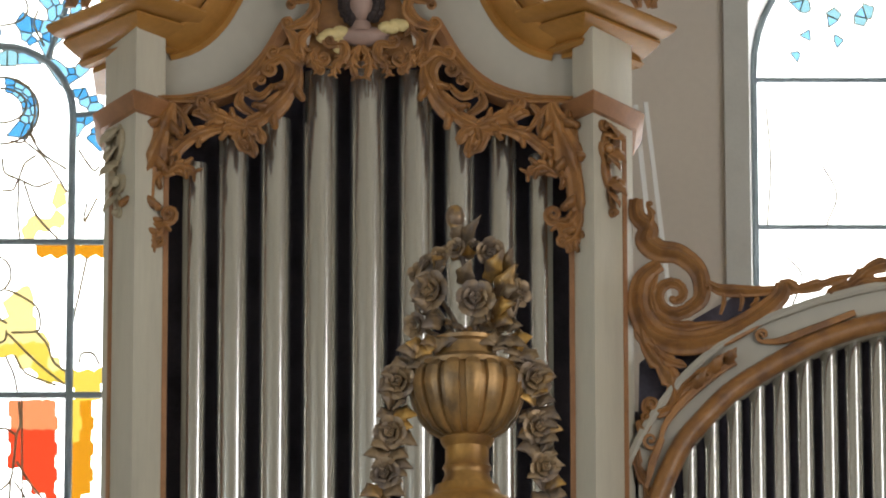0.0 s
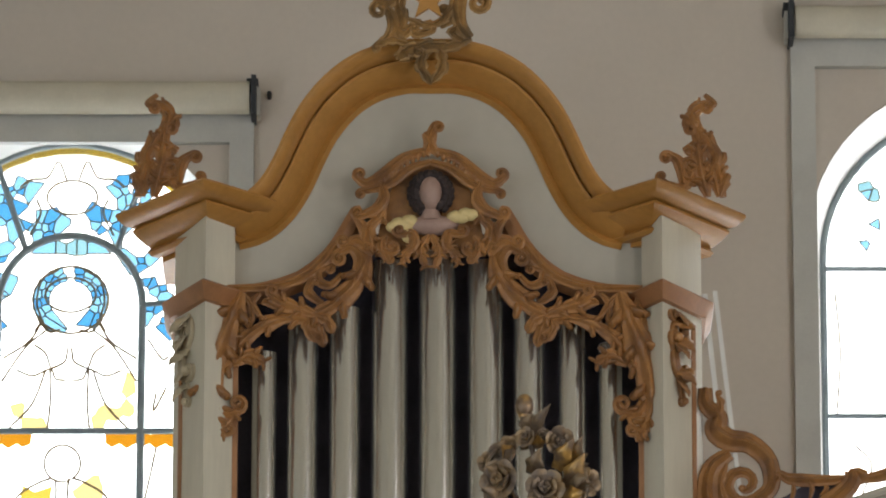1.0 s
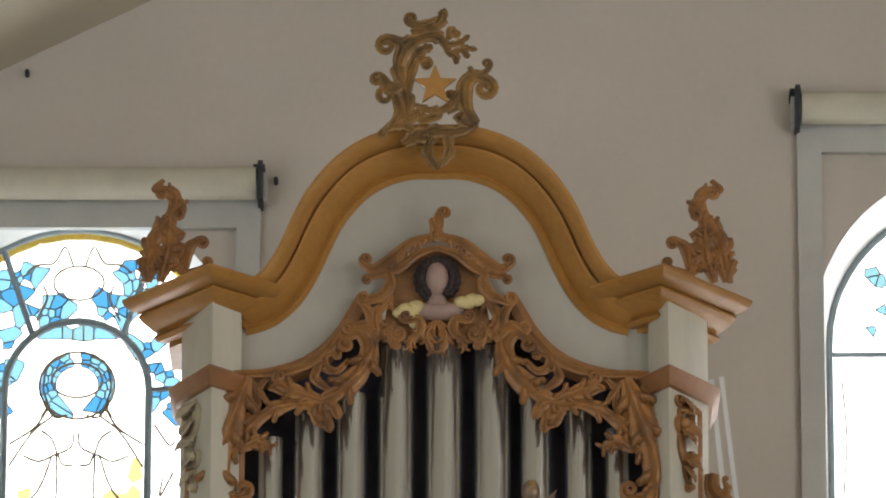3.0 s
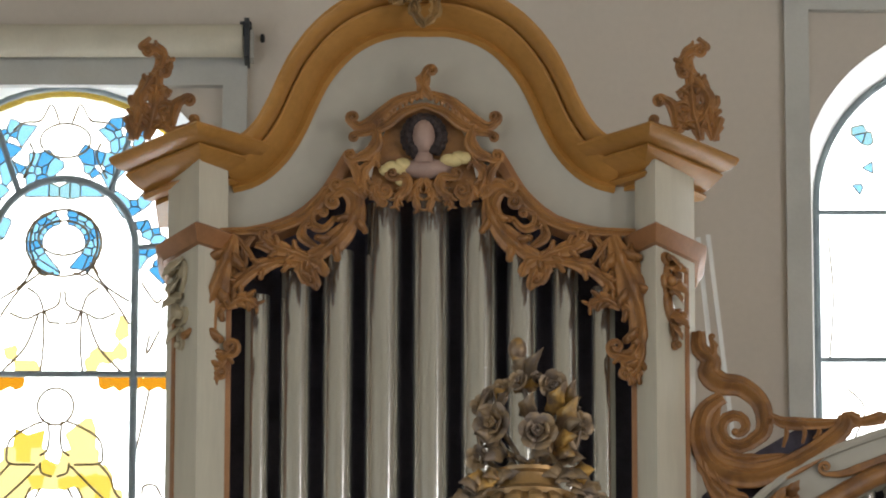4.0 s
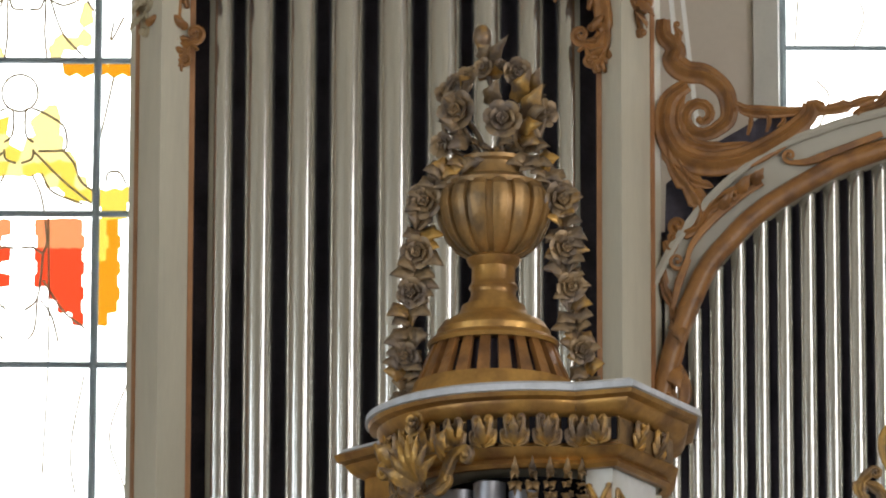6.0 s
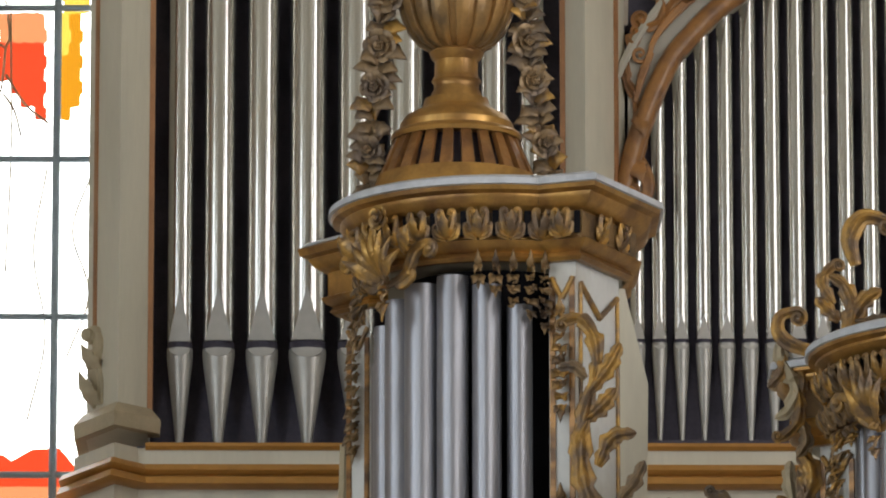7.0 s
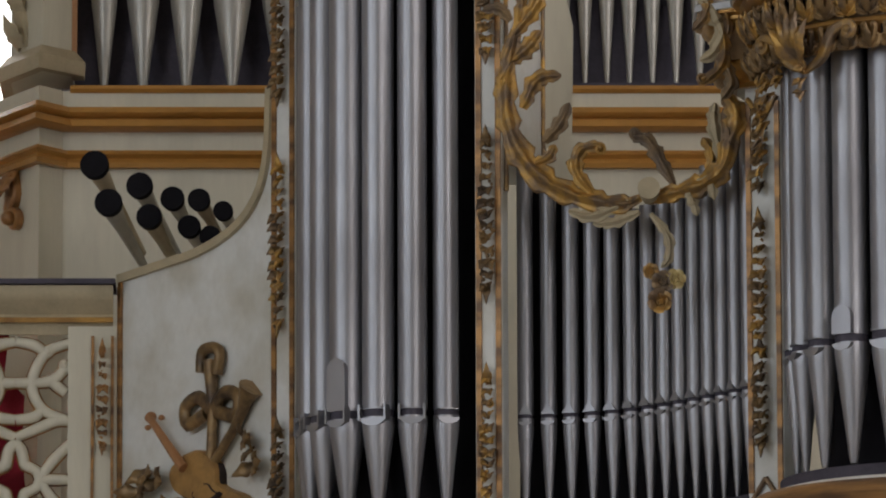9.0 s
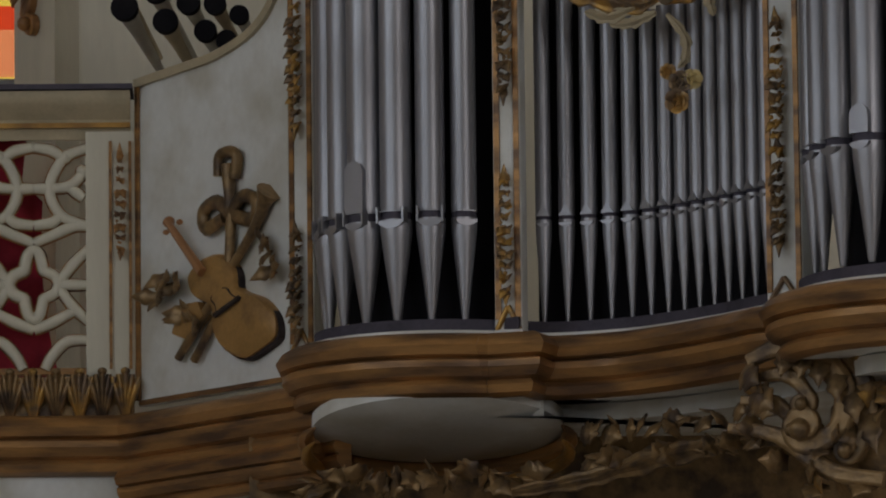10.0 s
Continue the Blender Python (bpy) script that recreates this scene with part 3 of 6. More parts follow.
            lead([(k * 0.52, 8.7), (k * 0.42, 8.4), (k * 0.50, 8.1), (k * 0.40, 7.8)], 0.005)
    else:
        for pts in (((-0.58, 10.15), (-0.5, 10.05), (-0.55, 9.9)), ((-0.40, 10.6), (-0.33, 10.45), (-0.38, 10.3)), ((-0.45, 9.5), (-0.40, 9.2), (-0.5, 8.9)), ((-0.66, 10.9), (-0.64, 10.6), (-0.66, 10.3))):
            lead(pts, 0.005)
    part("lead_came", leads, CAME, win, "thin lead lines, browned for the halo of the glass")


def window_surround(c, index, bottom):
    """Pale board frame on the wall round a window, with a rolled-up blind over it."""
    x0, x1 = c - 0.875, c + 0.875
    g = Shape()
    g.box(x0, x0 + 0.115, WY - 0.05, WY - 0.003, 5.0, bottom - 0.075)
    g.box(x1 - 0.115, x1, WY - 0.05, WY - 0.003, 5.0, bottom - 0.075)
    g.box(x0, x1, WY - 0.048, WY - 0.003, bottom - 0.075, bottom + 0.10)
    structure("trim_window_frame_%d" % index, g, FRAMEGREY, "flat grey-white board frame round the window")
    b = thing("roller_blind", "rolled-up cream roller blind over the window", "blind", "window blinds")
    g = Shape()
    ring = [(0.0, -0.07), (-0.05, -0.055), (-0.085, 0.0), (-0.06, 0.065), (0.0, 0.085), (0.03, 0.0)]
    prof = spline([(0, a, h) for a, h in ring + ring[:1]], 4)[:-1]
    g.rings([[(x, WY - 0.10 + p.y, bottom + 0.115 + p.z) for p in prof] for x in (x0 + 0.02, x1 - 0.02)])
    part("roll", g, BLIND, b)
    for x in (x0, x1):
        s = -1 if x == x0 else 1
        g = Shape().box(x - 0.012, x + 0.012, WY - 0.2, WY - 0.01, bottom + 0.02, bottom + 0.21).box(x - 0.035, x + 0.02, WY - 0.13, WY - 0.01, bottom + 0.18, bottom + 0.215)
        part("bracket", g, LEAD, b, "dark metal bracket")
        g = Shape().box(x + s * 0.014, x + s * 0.03, WY - 0.14, WY - 0.05, bottom + 0.03, bottom + 0.17)
        part("end_cap", g, FRAMEGREY, b)


for i, c in enumerate(WINDOWS):
    stained_window(i + 1, i == 0)
window_surround(WINDOWS[0], 1, 11.60)
window_surround(WINDOWS[1], 2, 11.98)


# ---- organ pipes ----
def organ_pipe(x, y, top, mouth, toe, r, group, label, lip="pointed", liph=0.25, turn=0.0, wide=0.0, metal=None, lips=None):
    """A speaking pipe: body, flattened upper lip over a dark mouth, tapering foot. turn: the way its mouth faces."""
    p = thing("organ_pipe", label, "organ pipe", group, at=pose(x, y, 0, 0, 0, turn))
    metal, lips = metal or TIN, lips or LIPTIN
    slit = min(0.016, r * 0.22)
    n = 20
    body = Shape()
    # the body starts above the mouth; a dark ring stands for its shade
    ring = lambda q, z: [(q * math.cos(2 * math.pi * k / n), q * math.sin(2 * math.pi * k / n), z) for k in range(n)]
    body.rings([ring(r, mouth + slit), ring(r, top), ring(r * 0.93, top), ring(r * 0.93, top - 0.08)])
    part("body", body, metal, p)
    part("mouth", Shape().lathe([(r * 0.96, mouth - 0.02), (r * 0.96, mouth + 0.025)], n), DARK, p, "dark ring for the shade in the mouth slit")
    foot = Shape().rings([ring(min(0.014, r * 0.2), toe), ring(min(0.018, r * 0.26), toe + 0.02), ring(r * 0.97, mouth - 0.07), ring(r, mouth - 0.045), ring(r, mouth - slit)])
    part("foot", foot, lips, p)
    g = Shape()
    w = r * (0.84 if lip == "pointed" else 0.66)
    if lip == "pointed":
        pts = [(-w, mouth + slit), (w, mouth + slit), (0, mouth + liph)]
    else:
        pts = [(-w, mouth + slit), (w, mouth + slit)] + [(w * math.cos(a), mouth + liph - w + w * math.sin(a)) for a in np.linspace(0, math.pi, 9)]
    m = len(pts)
    g.add([(a, -1.03 * r, z) for a, z in pts] + [(a, -0.3 * r, z) for a, z in pts],
          [tuple(range(m)), *((i, (i + 1) % m, m + (i + 1) % m, m + i) for i in range(m))])
    part("upper_lip", g, lips, p, "flat pointed upper lip" if lip == "pointed" else "flat rounded upper lip", smooth=20)
    low = Shape()
    pts = [(w * math.cos(a), mouth - 0.02 + 0.6 * w * math.sin(a)) for a in np.linspace(math.pi, 2 * math.pi, 9)]
    m = len(pts)
    low.add([(a, -r * 1.02, z) for a, z in pts] + [(a, -r * 0.3, z) for a, z in pts], [tuple(range(m)), *((i, (i + 1) % m, m + (i + 1) % m, m + i) for i in range(m))])
    part("lower_lip", low, lips, p, smooth=20)
    if wide:
        for s in (-1, 1):
            part("ear", Shape().box(s * w - 0.004, s * w + 0.004, -r - wide, -r * 0.4, mouth - 0.03, mouth + 0.03), metal, p, "thin metal ear beside the mouth")
    return p


# ---- the main case behind ----
AX = -0.134                                   # its middle
BY = 28.3
main_case = thing("organ_case", "tall cream and ochre baroque organ case with a curved pediment", "organ case")
main_case.location = (0, 0, 0)
PED = [(0.0, 11.215), (0.125, 11.213), (0.26, 11.18), (0.385, 11.115), (0.49, 11.02), (0.575, 10.905), (0.635, 10.785), (0.68, 10.68), (0.735, 10.58), (0.80, 10.515), (0.875, 10.492)]
CORNICE = [(0.0, -0.16), (0.045, -0.16), (0.065, -0.145), (0.045, -0.125), (0.075, -0.115), (0.13, -0.085), (0.15, -0.068), (0.15, -0.058), (0.125, -0.052), (0.19, -0.046), (0.225, -0.03), (0.24, -0.012), (0.235, 0.0), (0.0, 0.0)]


def pediment():
    half = [(p.x, p.y) for p in spline([(u, z, 0) for u, z in PED], 4)]
    full = [(AX - u, z) for u, z in half[:0:-1]] + [(AX + u, z) for u, z in half]
    g = Shape().arch(full, [(u * 1.18, o) for o, u in CORNICE], BY - 0.02)
    part("pediment", g, OCHRE, main_case, "arched ochre pediment moulding")
    for s in (-1, 1):
        path = [(AX + s * 0.84, BY - 0.02), (AX + s * 0.955, BY - 0.14), (AX + s * 1.19, BY + 0.17)]
        g = Shape().moulding(path if s > 0 else path[::-1], CORNICE, 10.50)
        part("cornice", g, OCHRE, main_case, "ochre cornice breaking forward over the pillar")
        part("cornice_core", Shape().prism([(AX + s * 0.8, BY), (AX + s * 0.955, BY - 0.13), (AX + s * 1.18, BY + 0.17), (AX + s * 1.18, BY + 0.5), (AX + s * 0.8, BY + 0.5)], 10.32, 10.497), OCHRE, main_case)
    # tympanum
    us = np.linspace(-0.99, 0.99, 67)
    pu, pz = [q[0] for q in half], [q[1] for q in half]
    lo = lambda u: float(np.interp(abs(u), (0, 0.2, 0.33, 0.36, 0.40, 0.44, 0.50, 0.566, 0.64, 0.713, 0.82, 0.99), (10.50, 10.50, 10.46, 10.40, 10.33, 10.275, 10.215, 10.17, 10.14, 10.12, 10.10, 10.10)))
    low = [(AX + u, lo(u)) for u in us]
    high = [(AX + u, float(np.interp(abs(u), pu, pz)) - 0.125 if abs(u) < 0.865 else 10.37) for u in us]
    part("tympanum", Shape().strip(low, high, BY - 0.06, BY + 0.06), GREYPAINT, main_case, "plain grey-white field under the pediment")
    edge = [(0.03, 0.0), (0.03, 0.05), (0.0, 0.075), (-0.035, 0.06), (-0.05, 0.03), (-0.05, 0.0)]
    for s in (-1, 1):
        seg = [(AX + s * u, lo(u)) for u in np.linspace(0.30, 0.86, 22)]
        g = Shape().arch(seg if s > 0 else seg[::-1], edge, BY - 0.06)
        part("lower_moulding", g, RUST, main_case, "red-brown curved moulding over the carving")


def pillars():
    for s, out, arris, inn in ((-1, -1.249, -1.105, -0.985), (1, 1.046, 0.868, 0.785)):
        plan = [(out, BY), (arris, BY - 0.28), (inn, BY - 0.14), (inn, BY + 0.5), (out, BY + 0.5)]
        p = part("pillar", Shape().prism(plan, 6.93, 10.40), CREAM, main_case, "cream angled corner pillar")
        path = [(out, BY + 0.4), (out, BY), (arris, BY - 0.28), (inn, BY - 0.14), (inn, BY - 0.06)]
        neck = [(0, -0.05), (0.02, -0.045), (0.03, -0.02), (0.045, 0.0), (0.055, 0.02), (0.035, 0.035), (0, 0.04)]
        part("necking", Shape().moulding(path if s < 0 else path[::-1], neck, 10.06), RUST, main_case, "red-brown moulding round the pillar head")
        base = [(0, -0.06), (0.05, -0.06), (0.055, 0.0), (0.03, 0.03), (0.012, 0.05), (0, 0.05)]
        part("pillar_base", Shape().moulding(path if s < 0 else path[::-1], base, 6.99), STONE, main_case, "beige pillar base moulding")
        part("edge_strip", Shape().box(inn - 0.002 if s < 0 else inn - 0.02, inn + 0.02 if s < 0 else inn + 0.002, BY - 0.145, BY - 0.08, 6.93, 9.95), RUST, main_case, "orange-red painted strip")
        # painted line on the outer face
        d = Vector((out - arris, 0.28)).normalized()
        n = Vector((d.y, -d.x)) if s > 0 else Vector((-d.y, d.x))
        n = n if n.y < 0 else -n
        a = Vector((arris, BY - 0.28)) + d * (0.22 if s < 0 else 0.24)
        a2 = a + d * 0.03
        part("edge_strip", Shape().prism([tuple(a), tuple(a2), tuple(a2 + n * 0.006), tuple(a + n * 0.006)], 7.1, 9.97), RUST, main_case, "orange-red painted strip")


def case_base():
    path = [(-1.30, BY + 0.5), (-1.30, BY + 0.03), (-1.115, BY - 0.33), (-1.02, BY - 0.20), (3.6, BY - 0.20)]
    o1 = [(0, 0.0), (0, 0.10), (0.05, 0.10), (0.065, 0.075), (0.05, 0.06), (0.035, 0.055), (0.06, 0.045), (0.075, 0.015), (0.05, 0.0)]
    part("base_moulding", Shape().moulding(path, o1, 6.682), OCHRE, main_case, "ochre base moulding")
    part("base_moulding", Shape().moulding(path, [(0, 0.0), (0, 0.075), (0.03, 0.075), (0.05, 0.055), (0.03, 0.04), (0.045, 0.02), (0.04, 0.0)], 6.525), OCHRE, main_case, "ochre base moulding")
    part("pipe_rail", Shape().moulding([(-0.99, BY - 0.17), (3.6, BY - 0.17)], [(0, 0), (0, 0.032), (0.05, 0.03), (0.055, 0.015), (0.04, 0.0)], 6.85), OCHRE, main_case, "ochre rail under the pipes")
    plan = [(-1.30, BY + 0.6), (-1.30, BY + 0.03), (-1.115, BY - 0.33), (-1.02, BY - 0.20), (3.6, BY - 0.20), (3.6, BY + 0.6)]
    part("base_wall", Shape().prism(plan, 4.4, 6.86), CREAM, main_case, "plain cream lower wall of the case")
    # Dark sheet close behind the pipes stands for the case's unlit depth
    part("backing", Shape().box(-1.03, 0.81, BY + 0.16, BY + 0.22, 6.86, 10.45), DARK, main_case, "dark sheet for the unlit space behind the pipes")
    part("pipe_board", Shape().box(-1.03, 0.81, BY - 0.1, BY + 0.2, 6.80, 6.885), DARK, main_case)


pediment()
pillars()
case_base()
for x, d, top in ((-0.855, 0.099, 9.86), (-0.69, 0.122, 10.0), (-0.506, 0.122, 10.06), (-0.312, 0.142, 10.27), (-0.103, 0.146, 10.28),
                  (0.107, 0.143, 10.27), (0.295, 0.122, 10.10), (0.483, 0.11, 10.02), (0.647, 0.095, 9.90)):
    organ_pipe(x, BY + 0.02, top, 7.34, 6.885, d * 0.56, "tall pipes of the main case", "tall polished tin organ pipe with a pointed lip")

# side field with its quarter arch
side_case = thing("organ_case_wing", "low side field of the cream organ case under a quarter arch", "organ case")
LOWARC = [(1.07, 8.0), (1.13, 8.237), (1.254, 8.541), (1.36, 8.68), (1.50, 8.817), (1.745, 8.969), (1.912, 9.045), (2.2, 9.12), (2.8, 9.15)]
TOPARC = [(0.90, 8.30), (1.048, 8.629), (1.15, 8.79), (1.258, 8.918), (1.38, 9.03), (1.503, 9.12), (1.749, 9.221), (1.916, 9.272), (2.2, 9.33), (2.8, 9.36)]


def wing():
    lo = [(p.x, p.y) for p in spline([(*q, 0) for q in LOWARC], 5)]
    hi = [(p.x, p.y) for p in spline([(*q, 0) for q in TOPARC], 5)]
    xs = np.linspace(1.06, 2.8, 60)
    f_lo = lambda x: float(np.interp(x, [p[0] for p in lo], [p[1] for p in lo]))
    f_hi = lambda x: float(np.interp(x, [p[0] for p in hi], [p[1] for p in hi]))
    part("arch_band", Shape().strip([(x, f_lo(x)) for x in xs], [(x, f_hi(x)) for x in xs], BY - 0.02, BY + 0.12), GREYPAINT, side_case, "grey-white arched band")
    part("arch_moulding", Shape().arch(lo, [(0.0, 0.0), (-0.015, 0.03), (0.0, 0.06), (0.03, 0.075), (0.06, 0.06), (0.075, 0.03), (0.075, 0.0)], BY - 0.02), CARVED, side_case, "brown-gold arch moulding")
    part("top_edge", Shape().arch(hi, [(0.0, 0.0), (0.0, 0.03), (-0.02, 0.04), (-0.035, 0.03), (-0.035, 0.0)], BY - 0.02), GREYPAINT, side_case)
    # Dark sheets stand for the unlit depth of the side field
    part("backing", Shape().strip([(x, 6.87) for x in xs], [(x, f_hi(x) - 0.04) for x in xs], BY + 0.22, BY + 0.26), DARK, side_case, "dark sheet for the unlit space behind the pipes")
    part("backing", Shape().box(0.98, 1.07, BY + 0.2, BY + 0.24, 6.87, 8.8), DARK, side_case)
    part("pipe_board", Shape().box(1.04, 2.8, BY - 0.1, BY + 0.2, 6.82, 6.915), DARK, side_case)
    x, d = 1.100, 0.064
    while x < 2.45:
        organ_pipe(x, BY + 0.1, f_lo(x) + 0.03, 7.38, 6.915, d / 2, "small pipes of the side field", "slim polished tin organ pipe with a small pointed lip", liph=0.12)
        x += d + 0.028
        d = min(0.078, d + 0.002)


wing()

# ---- the front case on the gallery ----
O = Vector((0.452, 26.088))
RT = 0.518
front_case = thing("front_organ_case", "white and gilded rococo front organ case with a rounded tower", "organ case")


def arc(c, r, a0, a1, n=17):
    return [(c[0] + r * math.cos(radians(a)), c[1] + r * math.sin(radians(a))) for a in np.linspace(a0, a1, n)]


P0 = [(-0.132, 26.34), (-0.04, 26.25)]
P1 = [(0.650, 25.60), (0.752, 25.565), (0.93, 25.92)]
P2 = [(1.640, 24.86), (1.765, 24.76), (1.84, 24.80)]
CONCAVE = [(p.x, p.y) for p in spline([(0.80, 25.70, 0), (0.98, 25.66, 0), (1.20, 25.52, 0), (1.42, 25.24, 0), (1.62, 24.90, 0)], 5)]
CTR = Vector((2.33, 24.55))
BOW = arc(O, RT, 160, 292, 25)


def offset_path(path, d):
    p = [Vector(q) for q in path]
    out = []
    for i, q in enumerate(p):
        t = (p[min(i + 1, len(p) - 1)] - p[max(i - 1, 0)]).normalized()
        out.append((q.x + t.y * d, q.y - t.x * d))
    return out


GALLERY = [(-3.6, 27.24), (-0.80, 27.24), (-0.745, 27.20), (-0.20, 26.42), (0.1, 26.0)]
FRONT = BOW + [(0.655, 25.585), (0.752, 25.545), (0.80, 25.68)] + CONCAVE[2:] + [(1.64, 24.84), (1.765, 24.74)] + arc(CTR, 0.62, 170, 275, 15)
LEDGE = [(0, -0.24), (0.02, -0.24), (0.05, -0.225), (0.06, -0.195), (0.045, -0.175), (0.075, -0.165), (0.10, -0.13), (0.10, -0.105), (0.08, -0.095),
         (0.11, -0.085), (0.125, -0.05), (0.105, -0.02), (0.07, 0.0), (0, 0.0)]

for x, z in ((-2.10, 12.30), (-0.91, 11.76)):
    tagged(part("nail", Shape().tube([(x, WY, z), (x, WY - 0.05, z + 0.01)], 0.011, 6), LEAD), "small dark nail in the plaster wall", "nail", "wall nails")


def hollow_top(x):
    """Upper edge of the hollow field, under the gilt branch."""
    return float(np.interp(x, (0.80, 0.90, 1.06, 1.25, 1.40, 1.53, 1.63), (6.18, 6.05, 5.95, 5.915, 5.93, 6.03, 6.2)))


def tower():
    part("ledge", Shape().moulding(FRONT, LEDGE, 4.68), BROWN, front_case, "stepped brown and gold ledge under the pipes")
    inner = [(2.9, 26.6), (0.0, 26.6)]
    part("deck", Shape().prism(FRONT + inner, 4.45, 4.70), WHITE, front_case, "white deck under the pipes")
    part("pipe_rail", Shape().moulding(offset_path(FRONT, -0.055), [(-0.03, 0), (0.03, 0), (0.03, 0.045), (-0.03, 0.045)], 4.70), DARK, front_case, "dark rail at the pipe feet")
    # posts
    g = Shape().prism([P0[0], P0[1], (0.0, 26.5), (-0.08, 26.55)], 4.70, 6.98)
    part("post", g, WHITE, front_case, "white post with gilt leaf drops")
    g = Shape().prism([*P1, (0.93, 26.2), (0.70, 26.1), (0.66, 25.7)], 6.12, 7.12).prism([P1[0], P1[1], (0.775, 25.62), (0.775, 25.9), (0.70, 26.0), (0.66, 25.7)], 4.70, 6.12)
    part("post", g, WHITE, front_case, "white angled post with gilt leaf drops")
    g = Shape().prism([*P2, (1.84, 25.1), (1.70, 25.05)], 4.70, 6.27)
    part("post", g, WHITE, front_case, "white post with gilt leaf drops")
    # gilt edges of the posts
    for (a, b), top in (((P0[0], P0[1]), 6.96), ((P1[0], P1[1]), 7.06), ((P2[0], P2[1]), 6.2)):
        A, B = Vector(a), Vector(b)
        t = (B - A).normalized()
        n = Vector((t.y, -t.x))
        for q in (A + t * 0.004, B - t * 0.026):
            part("gilt_edge", Shape().prism([tuple(q), tuple(q + t * 0.022), tuple(q + t * 0.022 + n * 0.008), tuple(q + n * 0.008)], 4.74, top), BROWN, front_case, "thin gilt edge strip")
    # Black sheets here and below stand for the shade behind the pipes
    part("backing", Shape().moulding(arc(O, RT - 0.17, 120, 335, 25), [(-0.01, 0), (0.01, 0), (0.01, 2.5), (-0.01, 2.5)], 4.7), BLACK, front_case, "dark sheet for the unlit space behind the pipes")
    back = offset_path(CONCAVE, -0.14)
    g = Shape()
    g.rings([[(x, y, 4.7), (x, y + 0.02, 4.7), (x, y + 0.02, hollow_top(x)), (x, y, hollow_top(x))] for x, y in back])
    part("backing", g, BLACK, front_case, "dark sheet for the unlit space behind the pipes")
    part("backing", Shape().moulding(arc(CTR, 0.42, 120, 300, 17), [(-0.01, 0), (0.01, 0), (0.01, 1.8), (-0.01, 1.8)], 4.7), BLACK, front_case, "dark sheet for the unlit space behind the pipes")
    # roof over the tower
    roof = offset_path(BOW, 0.0) + [(0.752, 25.545), (0.96, 25.95), (0.9, 26.5), (0.0, 26.6)]
    part("roof", Shape().prism(roof, 7.12, 7.395), GREYPAINT, front_case)


CROWN = [(0, -0.30), (0.03, -0.30), (0.045, -0.285), (0.03, -0.265), (0.06, -0.25), (0.075, -0.225), (0.05, -0.215), (0.05, -0.11), (0.075, -0.105), (0.10, -0.085),
         (0.115, -0.06), (0.115, -0.05), (0.145, -0.04), (0.155, -0.01), (0.14, 0.0), (0, 0.0)]
CROWN_LOW = [(0, -0.30), (0.03, -0.30), (0.05, -0.285), (0.035, -0.265), (0.07, -0.25), (0.09, -0.22), (0.085, -0.205), (0.075, -0.20), (0.075, -0.085), (0.10, -0.08),
             (0.125, -0.055), (0.125, -0.045), (0.15, -0.035), (0.155, -0.01), (0.14, 0.0), (0, 0.0)]


def tower_cornice():
    path = arc(O, RT - 0.02, 168, 290, 25) + [(0.655, 25.60), (0.752, 25.56), (0.945, 25.93), (0.945, 26.3)]
    part("cornice", Shape().moulding(path, CROWN, 7.42), GOLD, front_case, "gilded stepped cornice of the tower")
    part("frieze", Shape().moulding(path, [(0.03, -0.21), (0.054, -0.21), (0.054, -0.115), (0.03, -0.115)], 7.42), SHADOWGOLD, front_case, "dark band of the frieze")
    part("pale_top", Shape().moulding(path, [(0, -0.004), (0.148, -0.024), (0.162, -0.02), (0.16, 0.004), (0.13, 0.02), (0, 0.03)], 7.42), PALETOP, front_case, "pale grey top of the cornice")
    part("cornice", Shape().moulding([(-0.06, 26.55), (-0.15, 26.36), (-0.03, 26.22), (0.03, 26.22)], [(o, u * 0.9) for o, u in CROWN], 7.34), GOLD, front_case, "gilded cornice over the post")
    part("pale_top", Shape().moulding([(-0.06, 26.55), (-0.15, 26.36), (-0.03, 26.22)], [(0, 0.003), (0.137, 0.003), (0.12, 0.02), (0, 0.02)], 7.34), PALETOP, front_case)
    path = [(1.62, 25.1), (1.615, 24.87), (1.765, 24.76)] + arc(CTR, 0.60, 172, 275, 15)
    part("cornice", Shape().moulding(path, CROWN_LOW, 6.56), GOLD, front_case, "gilded stepped cornice of the middle tower")
    part("frieze", Shape().moulding(path, [(0.05, -0.20), (0.079, -0.20), (0.079, -0.088), (0.05, -0.088)], 6.56), SHADOWGOLD, front_case, "dark band of the frieze")
    part("pale_top", Shape().moulding(path, [(0, -0.004), (0.148, -0.024), (0.162, -0.02), (0.16, 0.004), (0.13, 0.02), (0, 0.03)], 6.56), PALETOP, front_case, "pale grey top of the cornice")
    part("roof", Shape().prism(path + [(2.9, 24.0), (2.9, 25.3), (1.7, 25.3)], 6.28, 6.555), GREYPAINT, front_case)


tower()
tower_cornice()


def towards(x, y):
    return math.degrees(math.atan2(x, -y))


